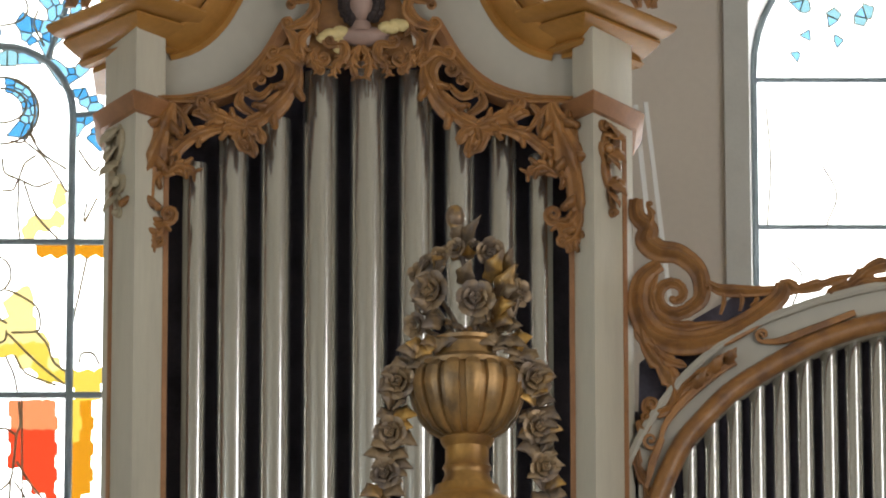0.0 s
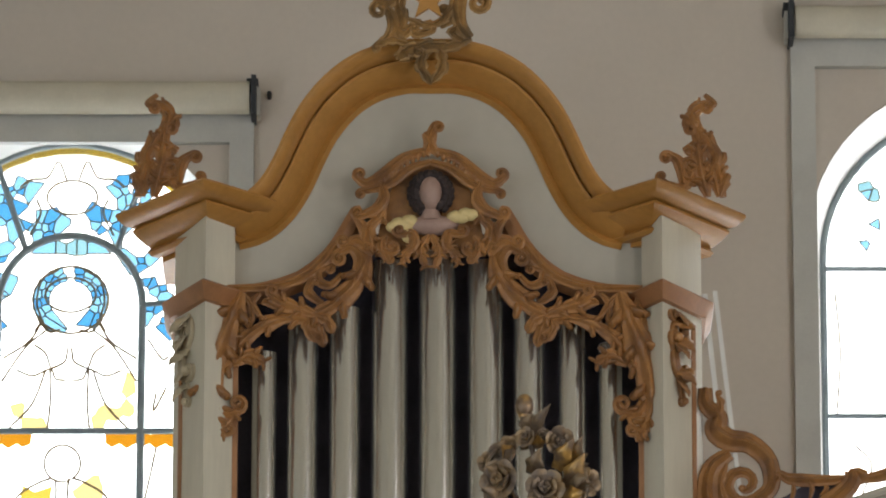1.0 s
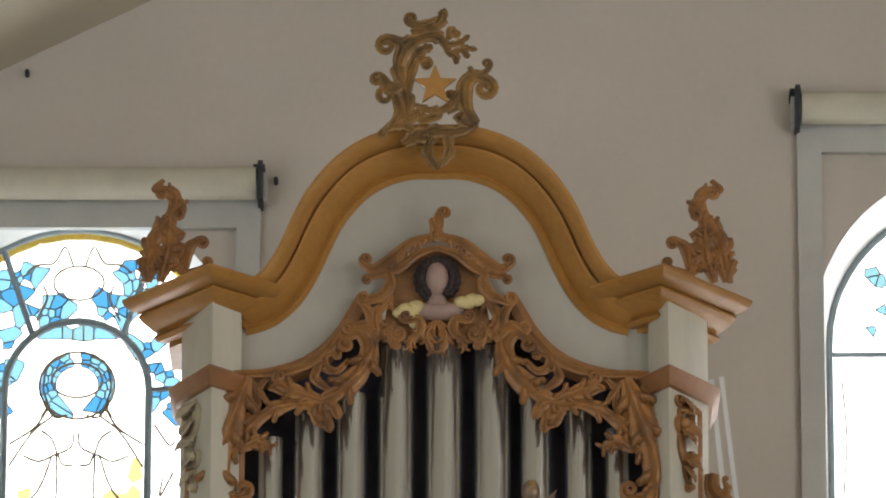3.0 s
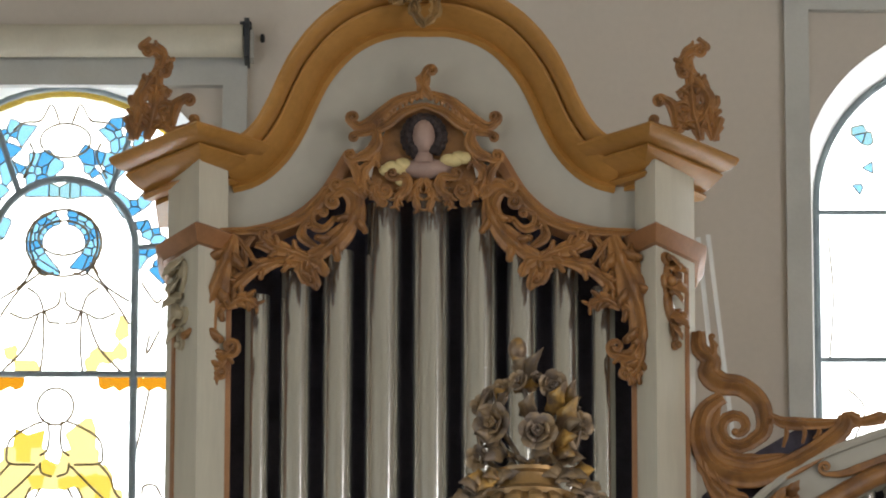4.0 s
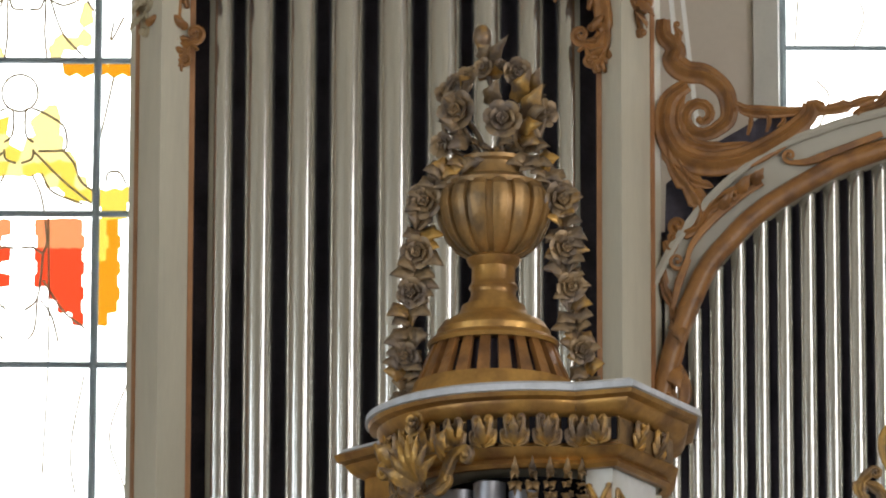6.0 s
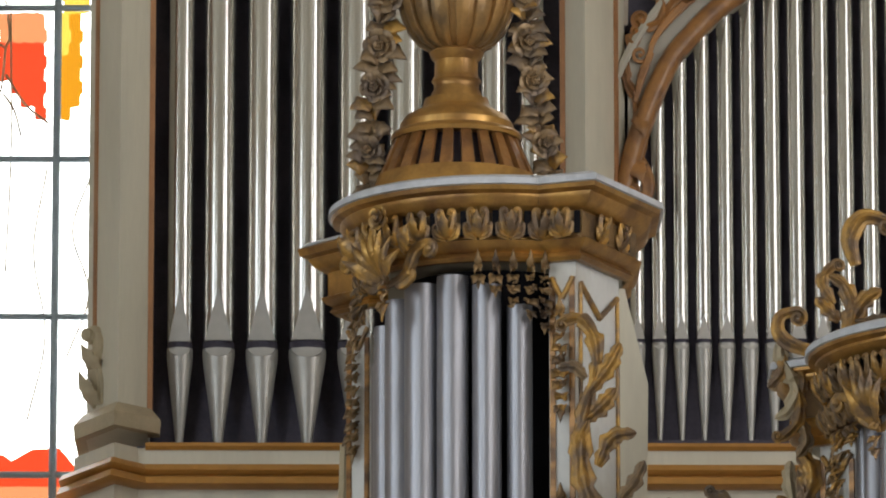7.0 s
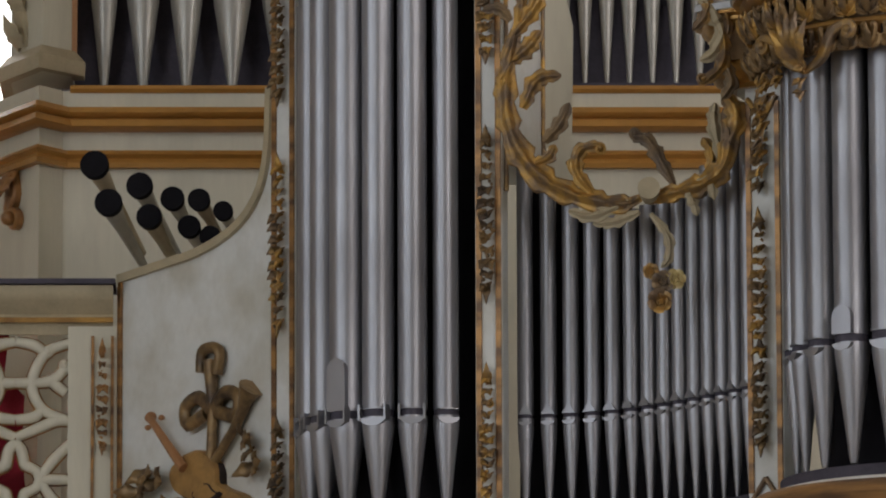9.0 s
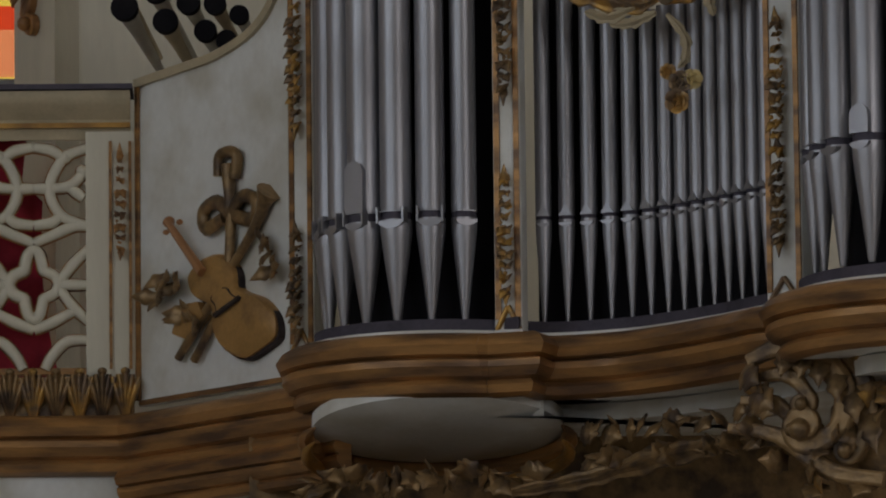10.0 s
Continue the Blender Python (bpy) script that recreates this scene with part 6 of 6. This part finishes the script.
def garland_scroll():
    """The big gilt branch that swings from the tower to the middle."""
    b = thing("gilt_branch", "large gilded acanthus branch swinging between the towers", "carved ornament")
    P = lambda x, z, y: Vector((x, y, z))
    acanthus(b, GILT, [
        ([(0.805, 6.597), (0.770, 6.434), (0.769, 6.259), (0.824, 6.103), (0.930, 5.989), (1.074, 5.926), (1.198, 5.891), (1.276, 5.909)], 0.102, 0.000, 0.000, 9, GILT),
        ([(0.805, 6.575), (0.827, 6.695), (0.810, 6.802), (0.759, 6.866), (0.690, 6.854)], 0.068, 0.017, 0.000, 4, GILT),
        ([(0.796, 6.576), (0.870, 6.671), (0.917, 6.761)], 0.077, 0.000, 0.000, 4, GILT),
        ([(0.783, 6.473), (0.847, 6.523), (0.899, 6.590)], 0.081, 0.000, 0.000, 4, GILT),
        ([(0.829, 6.289), (0.881, 6.394), (0.975, 6.411)], 0.077, 0.000, 0.000, 4, GILT),
        ([(0.784, 6.631), (0.737, 6.677), (0.676, 6.673)], 0.055, 0.000, 0.000, 3, DARKGILT),
        ([(0.910, 6.156), (0.965, 6.219), (1.004, 6.304)], 0.064, 0.000, 0.000, 3, DARKGILT),
        ([(1.096, 5.938), (1.028, 6.039), (1.046, 6.115), (1.113, 6.132)], 0.064, -0.017, 0.000, 4, GILT),
        ([(1.219, 5.893), (1.087, 5.860), (0.997, 5.886)], 0.060, 0.000, 0.000, 4, STONE),
        ([(1.259, 5.851), (1.169, 5.827), (1.091, 5.834)], 0.051, 0.000, 0.000, 4, STONE),
        ([(1.296, 5.893), (1.401, 5.905), (1.490, 5.920), (1.558, 5.973), (1.579, 6.072), (1.564, 6.192)], 0.089, 0.000, 0.000, 5, GILT),
        ([(1.382, 5.935), (1.330, 6.043), (1.290, 6.119), (1.241, 6.140)], 0.060, -0.021, 0.000, 4, DARKGILT),
        ([(1.510, 5.934), (1.519, 6.029), (1.487, 6.097)], 0.060, 0.000, 0.000, 3, GILT),
        ([(1.446, 5.928), (1.510, 5.934), (1.525, 5.854)], 0.055, 0.000, 0.000, 3, STONE),
        ([(1.430, 5.905), (1.449, 5.859), (1.465, 5.802)], 0.047, 0.000, 0.000, 3, STONE),
        ([(1.571, 6.030), (1.608, 6.154), (1.565, 6.250)], 0.098, 0.000, 0.000, 4, GILT),
        ([(1.554, 5.990), (1.528, 6.145), (1.533, 6.220)], 0.064, 0.000, 0.000, 4, STONE),
        ([(0.778, 6.324), (0.757, 6.391), (0.792, 6.473)], 0.064, 0.000, 0.000, 3, GILT),
        ([(0.862, 6.068), (0.926, 6.098), (0.948, 6.145)], 0.055, 0.000, 0.000, 3, GILT),
    ], "frond", y=branch_depth, bold=1.2)
    part("cut_end", Shape().tube([P(1.30, 5.912, 25.17), P(1.288, 5.922, 25.06)], [0.038, 0.043], 14), STONE, b, "pale cut end of the branch")
    pend = thing("gilt_pendant", "small gilt flower pendant hanging on the pipes", "carved ornament")
    acanthus(pend, STONE, [([(1.296, 5.83), (1.36, 5.745), (1.363, 5.662), (1.334, 5.624)], 0.05, 0, 0, 4)], "stem", y=lambda x: 25.10)
    for i, (x, z, r) in enumerate(((1.338, 5.565, 0.044), (1.385, 5.575, 0.04), (1.325, 5.492, 0.048), (1.294, 5.604, 0.032))):
        rose_part(P(x, z, 25.06), r, (0, -1, -0.1), 70 + i, (DARKGILT, WING, GILT, GILT)[i], pend)


garland_scroll()


def middle_top():
    s = thing("gilt_scroll_finial", "gilded acanthus scroll standing on the middle cornice", "finial", at=pose(1.70, 24.70, 6.56))
    acanthus(s, GILT, [
        ([(0.022, 0.064), (-0.079, 0.034), (-0.172, 0.056), (-0.220, 0.103), (-0.213, 0.163), (-0.158, 0.185)], 0.054, -0.029, 0.000, 0, GILT),
        ([(-0.037, 0.039), (0.031, 0.103), (0.053, 0.189), (0.025, 0.279), (-0.034, 0.322)], 0.075, 0.000, 0.000, 4, GILT),
        ([(0.022, 0.071), (0.087, 0.206), (0.164, 0.267)], 0.083, 0.000, 0.000, 4, GILT),
        ([(0.006, 0.146), (-0.035, 0.189), (-0.081, 0.236)], 0.062, 0.000, 0.000, 3, GILT),
        ([(-0.014, 0.211), (-0.055, 0.297), (-0.012, 0.366)], 0.058, -0.021, 0.000, 3, GILT),
        ([(0.038, 0.146), (0.137, 0.142), (0.180, 0.168)], 0.058, 0.000, 0.000, 3, DARKGILT),
        ([(0.07, 0.36), (0.05, 0.46), (0.10, 0.54), (0.19, 0.53)], 0.07, -0.025, 0, 0),
    ], "frond", bold=1.15)
    c = thing("gilt_console", "gilded scroll console hanging beside the middle cornice", "carved ornament", at=pose(1.575, 24.76, 6.2))
    acanthus(c, GILT, [
        ([(-0.072, 0.471), (-0.085, 0.389), (-0.052, 0.325), (-0.024, 0.250), (-0.062, 0.174), (-0.109, 0.149)], 0.071, 0.000, 0.000, 4, STONE),
        ([(-0.069, 0.389), (-0.090, 0.314), (-0.133, 0.264)], 0.054, 0.000, 0.000, 3, GILT),
        ([(-0.023, 0.271), (-0.016, 0.185), (-0.033, 0.121), (-0.089, 0.067)], 0.058, -0.017, 0.000, 3, GILT),
        ([(-0.016, 0.149), (0.008, 0.067), (-0.026, 0.003)], 0.062, 0.000, 0.000, 3, DARKGILT),
        ([(-0.043, 0.368), (-0.002, 0.303), (-0.007, 0.239)], 0.050, 0.000, 0.000, 2, GILT),
    ], "frond", bold=1.15)
    p = thing("statue_pedestal", "brown moulded round pedestal on the middle tower", "pedestal", at=pose(2.2, 24.35, 6.56))
    part("base", Shape().lathe([(0, 0), (0.36, 0), (0.36, 0.05), (0.30, 0.08), (0.25, 0.10), (0.27, 0.14), (0.30, 0.16), (0.27, 0.19), (0.22, 0.20), (0, 0.21)], 32, lobes=8, depth=0.05), RUST, p)
    part("shaft", Shape().lathe([(0, 0.2), (0.16, 0.2), (0.12, 0.30), (0.15, 0.40), (0, 0.40)], 20, lobes=6, depth=0.1), CARVED, p)
    gl = thing("carved_garland", "dark carved leaf garland beside the middle pedestal", "carved flowers")
    g = Shape()
    rnd = random.Random(9)
    for k in range(10):
        z = 7.62 - 0.035 * k
        q = Vector((1.965 + rnd.uniform(-0.02, 0.02), 24.6, z))
        g.leaf(q, q + Vector((rnd.uniform(-0.09, 0.06), -0.03, rnd.uniform(-0.07, 0.03))), 0.07, lobes=2)
        if k % 3 == 0:
            g.rose(q + Vector((0, -0.03, 0)), 0.045, (0, -1, 0), k)
    part("leaves", g, DARKGILT, gl)


middle_top()


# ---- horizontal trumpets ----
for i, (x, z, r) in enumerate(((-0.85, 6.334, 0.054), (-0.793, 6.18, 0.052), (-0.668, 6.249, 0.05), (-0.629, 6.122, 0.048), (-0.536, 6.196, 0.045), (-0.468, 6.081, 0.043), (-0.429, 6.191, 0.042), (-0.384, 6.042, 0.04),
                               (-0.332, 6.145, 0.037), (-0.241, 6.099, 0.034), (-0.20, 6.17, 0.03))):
    tr = thing("trumpet_pipe", "horizontal tin trumpet pipe, its bell closed by a black disc", "organ pipe", "horizontal trumpets")
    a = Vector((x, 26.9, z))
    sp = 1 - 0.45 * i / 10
    # Tail placed to fit the camera's view; 1.037 scales about the eye
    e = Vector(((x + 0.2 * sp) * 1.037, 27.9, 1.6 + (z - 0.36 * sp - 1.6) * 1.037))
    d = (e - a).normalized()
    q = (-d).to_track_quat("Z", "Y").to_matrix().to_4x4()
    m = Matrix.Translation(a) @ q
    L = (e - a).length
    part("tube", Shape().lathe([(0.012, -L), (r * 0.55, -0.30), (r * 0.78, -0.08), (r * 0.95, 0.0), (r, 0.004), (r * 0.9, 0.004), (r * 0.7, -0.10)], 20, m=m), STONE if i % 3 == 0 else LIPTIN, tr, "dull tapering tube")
    # Black disc closes the bell in place of the shade inside
    part("bell", Shape().lathe([(r * 1.02, -0.035), (r * 1.10, 0.0), (r * 1.06, 0.008), (r * 0.5, 0.007), (0.001, 0.006)], 20, m=m), BLACK, tr, "bell closed by a black disc for its shade")


# ---- pierced gallery panel ----
def fretwork():
    f = thing("fretwork_panel", "white pierced fretwork panel with brown-gold edges", "balustrade panel")
    y = 27.24
    for cx in (-2.070, -1.622, -1.174):
        def line(pts, w=0.021, c1=0.0, c0=0.0):
            w *= 1.75
            g = Shape().stroke([(cx + a, b) for a, b in pts], w, c1, curl0=c0, taper=(0.85, 1.0, 0.85), flat=0.8, ridge=0.0)
            part("fret", g, CREAM, f, "white pierced scrollwork", pose(0, y - 0.012, 0))
            e = Shape().stroke([(cx + a, b) for a, b in pts], w * 1.25, c1, curl0=c0, taper=(0.85, 1.0, 0.85), flat=0.45, ridge=0.0)
            part("fret_edge", e, BROWN, f, "brown-gold edges of the scrollwork", pose(0, y, 0))
        line([((0.078 + 0.022 * math.cos(4 * t)) * math.cos(t), 5.100 + (0.112 + 0.028 * math.cos(4 * t)) * math.sin(t)) for t in np.linspace(0, 2 * math.pi, 25)], 0.028)
        for q in (-1, 1):
            for pts, curl in (
                    ([(0.226, 5.66), (0.121, 5.614), (0.065, 5.492), (0.111, 5.383), (0.225, 5.336)], 0),
                    ([(0.001, 5.493), (0.075, 5.492)], 0),
                    ([(0.075, 5.492), (0.148, 5.503), (0.203, 5.553)], 0.012),
                    ([(0.143, 5.498), (0.203, 5.452)], 0),
                    ([(0.001, 5.269), (0.074, 5.3), (0.161, 5.336), (0.225, 5.336)], 0),
                    ([(0.225, 5.248), (0.156, 5.179), (0.105, 5.111)], 0),
                    ([(0.101, 5.099), (0.224, 5.098)], 0),
                    ([(0.105, 5.083), (0.16, 5.007), (0.223, 4.948)], 0),
                    ([(-0.001, 4.916), (0.073, 4.945), (0.159, 4.99)], 0),
                    ([(0.223, 4.875), (0.132, 4.866), (0.072, 4.807), (0.044, 4.755)], 0),
                    ([(0.002, 5.662), (0.075, 5.647), (0.121, 5.614)], 0.012),
                    ([(0.001, 5.342), (0.074, 5.353), (0.111, 5.388)], 0),
            ):
                line([(q * a, b) for a, b in pts], 0.026, q * curl)
    part("bottom_rail", Shape().box(-2.0, -0.96, y - 0.01, y + 0.05, 4.735, 4.76), BROWN, f)
    cl = thing("red_cloth", "crimson cloth hanging behind the pierced panel", "cloth")
    g = Shape()
    rows = []
    for k in range(13):
        z = 5.72 - 0.085 * k
        x1 = -1.12 - 0.06 * math.sin(2.2 * k / 12) + 0.10 * (k / 12) ** 2 - (0.09 if k < 3 else 0)
        rows.append([(-1.9 + (x1 + 1.9) * j / 10, 27.40 + 0.015 * math.sin(j * 2.1 + k * 0.2), z) for j in range(11)])
    g.rings(rows, closed=False, cap=False)
    g.rings([[(x, yy + 0.01, z) for x, yy, z in r] for r in rows], closed=False, cap=False)
    part("cloth", g, RED, cl)


fretwork()
drop("pilaster_drop", pose(-0.822, 27.195, 0), 5.62, 5.20, 0.06, BROWN, gallery, "carved brown drop on the pilaster", 31)

part("band_core", Shape().box(-1.75, -0.77, -0.01, 0.08, 4.55, 4.72), SHADOWGOLD, gallery, "", pose(0, 27.20, 0))
for k in range(10):
    x = -1.64 + 0.093 * k
    g = Shape()
    for q in (-2, -1, 1, 2, 0):
        g.fluted([(x + 0.004 * q, -0.02, 4.555), (x + 0.016 * q, -0.055, 4.65 - 0.004 * abs(q)), (x + 0.027 * q, -0.06 - 0.01 * (q == 0), 4.735 - 0.012 * abs(q))], 0.034, 0.0, 0.0, 0, (0.5, 1.0, 0.7), 0.7, 1)
    g.ball((x, -0.065, 4.735), 0.02, 0.02, 0.016, n=8, k=5)
    part("acanthus_band", g, GILT if k % 2 else SHADOWGOLD, gallery, "gilt acanthus leaf of the band", pose(0, 27.20, 0))


# ---- trophy of instruments on the white side panel ----
def trophy():
    t = thing("music_trophy", "carved gilt trophy of a violin, horn and ribbon on the panel", "relief", at=WING_M)
    S = 1.8

    def P(x, z, out=-0.03):
        return Vector((S * x, out, z))
    # violin: body outline round its own axis, leaning to the left
    c, ax = Vector((0.385, 4.94)), Vector((-0.50, 0.866))
    sd = Vector((ax.y, -ax.x))
    outline = [(0.0, 0.0), (0.06, 0.005), (0.095, 0.05), (0.09, 0.10), (0.06, 0.135), (0.05, 0.16), (0.07, 0.185), (0.078, 0.215), (0.06, 0.25), (0.02, 0.262), (0.0, 0.264)]
    right = [(a, b) for a, b in outline]
    left = [(-a, b) for a, b in outline[-2:0:-1]]
    loop = []
    for a, b in [(p.x, p.y) for p in spline([(*q, 0) for q in right + left + right[:1]], 3)[:-1]]:
        q = c + ax * (1.72 * b - 0.23) + sd * (1.12 * a)
        loop.append(q)
    n = len(loop)
    g = Shape()
    mid = sum(loop, Vector((0, 0))) / n
    rings = [[P(mid.x + (q.x - mid.x) * k, mid.y + (q.y - mid.y) * k, o) for q in loop] for k, o in ((1.0, -0.002), (1.0, -0.04), (0.94, -0.052), (0.5, -0.062))]
    g.rings(rings)
    part("violin_body", g, FIDDLE, t, "golden violin body")
    rib = [[P(mid.x + (q.x - mid.x) * k + 0.006, mid.y + (q.y - mid.y) * k - 0.012, o) for q in loop] for k, o in ((1.0, -0.001), (1.0, -0.03))]
    part("violin_rib", Shape().rings(rib), HAIR, t, "dark side of the violin")
    for s in (-1, 1):
        hole = [c + ax * v + sd * (s * u) for u, v in ((0.022, 0.06), (0.034, 0.05), (0.034, 0.02), (0.046, -0.01), (0.058, -0.02))]
        part("sound_hole", Shape().tube(spline([P(q.x, q.y, -0.058) for q in hole], 3), 0.005, 6), HAIR, t, "dark curved sound hole")
    neck = [c + ax * v for v in (0.16, 0.28, 0.40, 0.43)]
    g = Shape().tube([P(q.x, q.y, -0.07) for q in neck], [0.022, 0.018, 0.015, 0.02], 8)
    g.ball(P(neck[-1].x, neck[-1].y, -0.06), 0.03, 0.02, 0.022, n=8, k=5)
    for s in (-1, 1):
        q = neck[-2] + sd * 0.03 * s
        g.ball(P(q.x, q.y, -0.06), 0.02, 0.012, 0.012, n=6, k=4)
    part("violin_neck", g, RUST, t, "brown violin neck")
    q0, q1 = c - ax * 0.02 - sd * 0.05, c - ax * 0.02 + sd * 0.055
    part("bridge", Shape().tube([P(q0.x, q0.y, -0.07), P(q1.x, q1.y, -0.07)], 0.012, 6), HAIR, t, "dark bridge")
    g = Shape().tube([P(0.18, 4.76), P(0.46, 5.20), P(0.50, 5.28), P(0.515, 5.33), P(0.53, 5.36)], [0.018, 0.02, 0.024, 0.036, 0.055], 12)
    part("horn", g, SHADOWGOLD, t, "dark gilt horn with a flared bell")
    part("bow_stick", Shape().tube([P(0.24, 4.74), P(0.37, 4.98)], 0.018, 6), SHADOWGOLD, t)
    g = Shape().tube([P(0.375, 5.00), P(0.385, 5.30), P(0.375, 5.50)], [0.022, 0.022, 0.03], 8)
    g.tube(spline([P(0.34, 5.46), P(0.345, 5.54), P(0.385, 5.55), P(0.41, 5.52), P(0.40, 5.44)], 4), 0.024, 8)
    for s in (-1, 1):
        g.tube(spline([P(0.38, 5.30), P(0.38 + s * 0.05, 5.36), P(0.38 + s * 0.10, 5.33), P(0.38 + s * 0.09, 5.26), P(0.38 + s * 0.02, 5.29)], 4), 0.03, 8, 0.7)
    part("ribbon", g, SHADOWGOLD, t, "carved brown ribbon bow")
    rnd = random.Random(5)
    g = Shape()
    for bx, bz in ((0.13, 5.10), (0.10, 5.02), (0.17, 5.06), (0.22, 4.93), (0.24, 4.88), (0.52, 5.12), (0.54, 5.05), (0.50, 5.16)):
        for k in range(4):
            a = rnd.uniform(0, 6.28)
            g.leaf(P(bx, bz, -0.02), P(bx + 0.07 * math.cos(a), bz + 0.07 * math.sin(a), -0.05), 0.06, lobes=2)
    part("leaves", g, SHADOWGOLD, t, "carved leaves round the instruments")
    g = Shape().rings([[P(x, z, o) for x, z in ((0.17, 4.86), (0.22, 4.83), (0.29, 4.91), (0.27, 4.97), (0.20, 4.97))] for o in (-0.005, -0.05)])
    part("book", g, FIDDLE, t, "small gilt block behind the violin")


trophy()


# ---- carving under the organ, its colour darkened for the shade there ----
def under_carving():
    rnd = random.Random(21)
    g = Shape()
    c = (O.x - 0.02, O.y)
    for k, a in enumerate(np.linspace(165, 320, 24)):
        q = Vector((c[0] + 0.46 * math.cos(radians(a)), c[1] + 0.46 * math.sin(radians(a)), 4.15 + rnd.uniform(-0.03, 0.02)))
        d = Vector((math.cos(radians(a)), math.sin(radians(a)), 0))
        for s in (0, 1):
            part("under_leaf", Shape().leaf(q, q + d * 0.06 + Vector((rnd.uniform(-0.1, 0.1), 0, rnd.uniform(-0.12, 0.06))), 0.09, normal=d, lobes=3), SHADOWGOLD, front_case, "carved gilt leaf under the soffit, shade in its colour")
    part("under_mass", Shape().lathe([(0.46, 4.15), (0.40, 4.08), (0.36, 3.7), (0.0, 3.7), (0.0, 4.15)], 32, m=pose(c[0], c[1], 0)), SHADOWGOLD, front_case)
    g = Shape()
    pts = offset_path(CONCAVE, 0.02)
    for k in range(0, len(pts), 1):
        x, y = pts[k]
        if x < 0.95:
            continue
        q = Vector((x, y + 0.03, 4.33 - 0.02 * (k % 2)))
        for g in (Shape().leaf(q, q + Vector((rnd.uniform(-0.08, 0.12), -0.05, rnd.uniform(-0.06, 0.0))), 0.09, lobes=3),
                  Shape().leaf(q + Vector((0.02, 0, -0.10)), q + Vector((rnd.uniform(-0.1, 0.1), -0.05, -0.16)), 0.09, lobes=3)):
            part("under_leaf", g, SHADOWGOLD, front_case, "carved gilt leaf under the ledge, shade in its colour")
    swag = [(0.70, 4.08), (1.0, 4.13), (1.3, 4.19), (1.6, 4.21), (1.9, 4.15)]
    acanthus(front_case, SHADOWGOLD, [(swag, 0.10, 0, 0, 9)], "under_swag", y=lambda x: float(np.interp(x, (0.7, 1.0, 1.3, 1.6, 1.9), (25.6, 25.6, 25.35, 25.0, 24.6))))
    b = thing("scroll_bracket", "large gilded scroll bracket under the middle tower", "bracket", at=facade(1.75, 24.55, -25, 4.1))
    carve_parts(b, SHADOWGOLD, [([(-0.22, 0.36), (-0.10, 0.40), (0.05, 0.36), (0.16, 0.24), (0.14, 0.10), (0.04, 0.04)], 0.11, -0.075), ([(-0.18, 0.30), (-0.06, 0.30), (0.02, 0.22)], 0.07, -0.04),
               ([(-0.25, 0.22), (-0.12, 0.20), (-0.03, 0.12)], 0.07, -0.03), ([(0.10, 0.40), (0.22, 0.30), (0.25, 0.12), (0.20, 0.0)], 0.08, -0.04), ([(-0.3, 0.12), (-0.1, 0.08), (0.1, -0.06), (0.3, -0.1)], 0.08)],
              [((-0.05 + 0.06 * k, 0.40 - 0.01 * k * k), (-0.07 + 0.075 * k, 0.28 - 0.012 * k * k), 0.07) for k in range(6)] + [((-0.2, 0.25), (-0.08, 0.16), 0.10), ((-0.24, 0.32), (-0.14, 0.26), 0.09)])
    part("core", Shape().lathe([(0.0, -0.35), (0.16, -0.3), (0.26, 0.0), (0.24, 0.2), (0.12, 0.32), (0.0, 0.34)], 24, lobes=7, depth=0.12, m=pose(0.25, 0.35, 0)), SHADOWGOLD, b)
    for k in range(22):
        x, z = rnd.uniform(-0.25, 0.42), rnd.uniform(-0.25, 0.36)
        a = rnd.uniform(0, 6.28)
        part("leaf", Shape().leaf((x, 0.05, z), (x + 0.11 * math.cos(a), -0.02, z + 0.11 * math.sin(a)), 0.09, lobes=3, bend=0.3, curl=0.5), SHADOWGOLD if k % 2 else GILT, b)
    # Added dark panel fills the dim space below and hides pale parts behind
    part("dark_fill_panel", Shape().box(-0.3, 2.9, 26.45, 26.6, 2.5, 4.42), SHADOWGOLD, front_case)


under_carving()
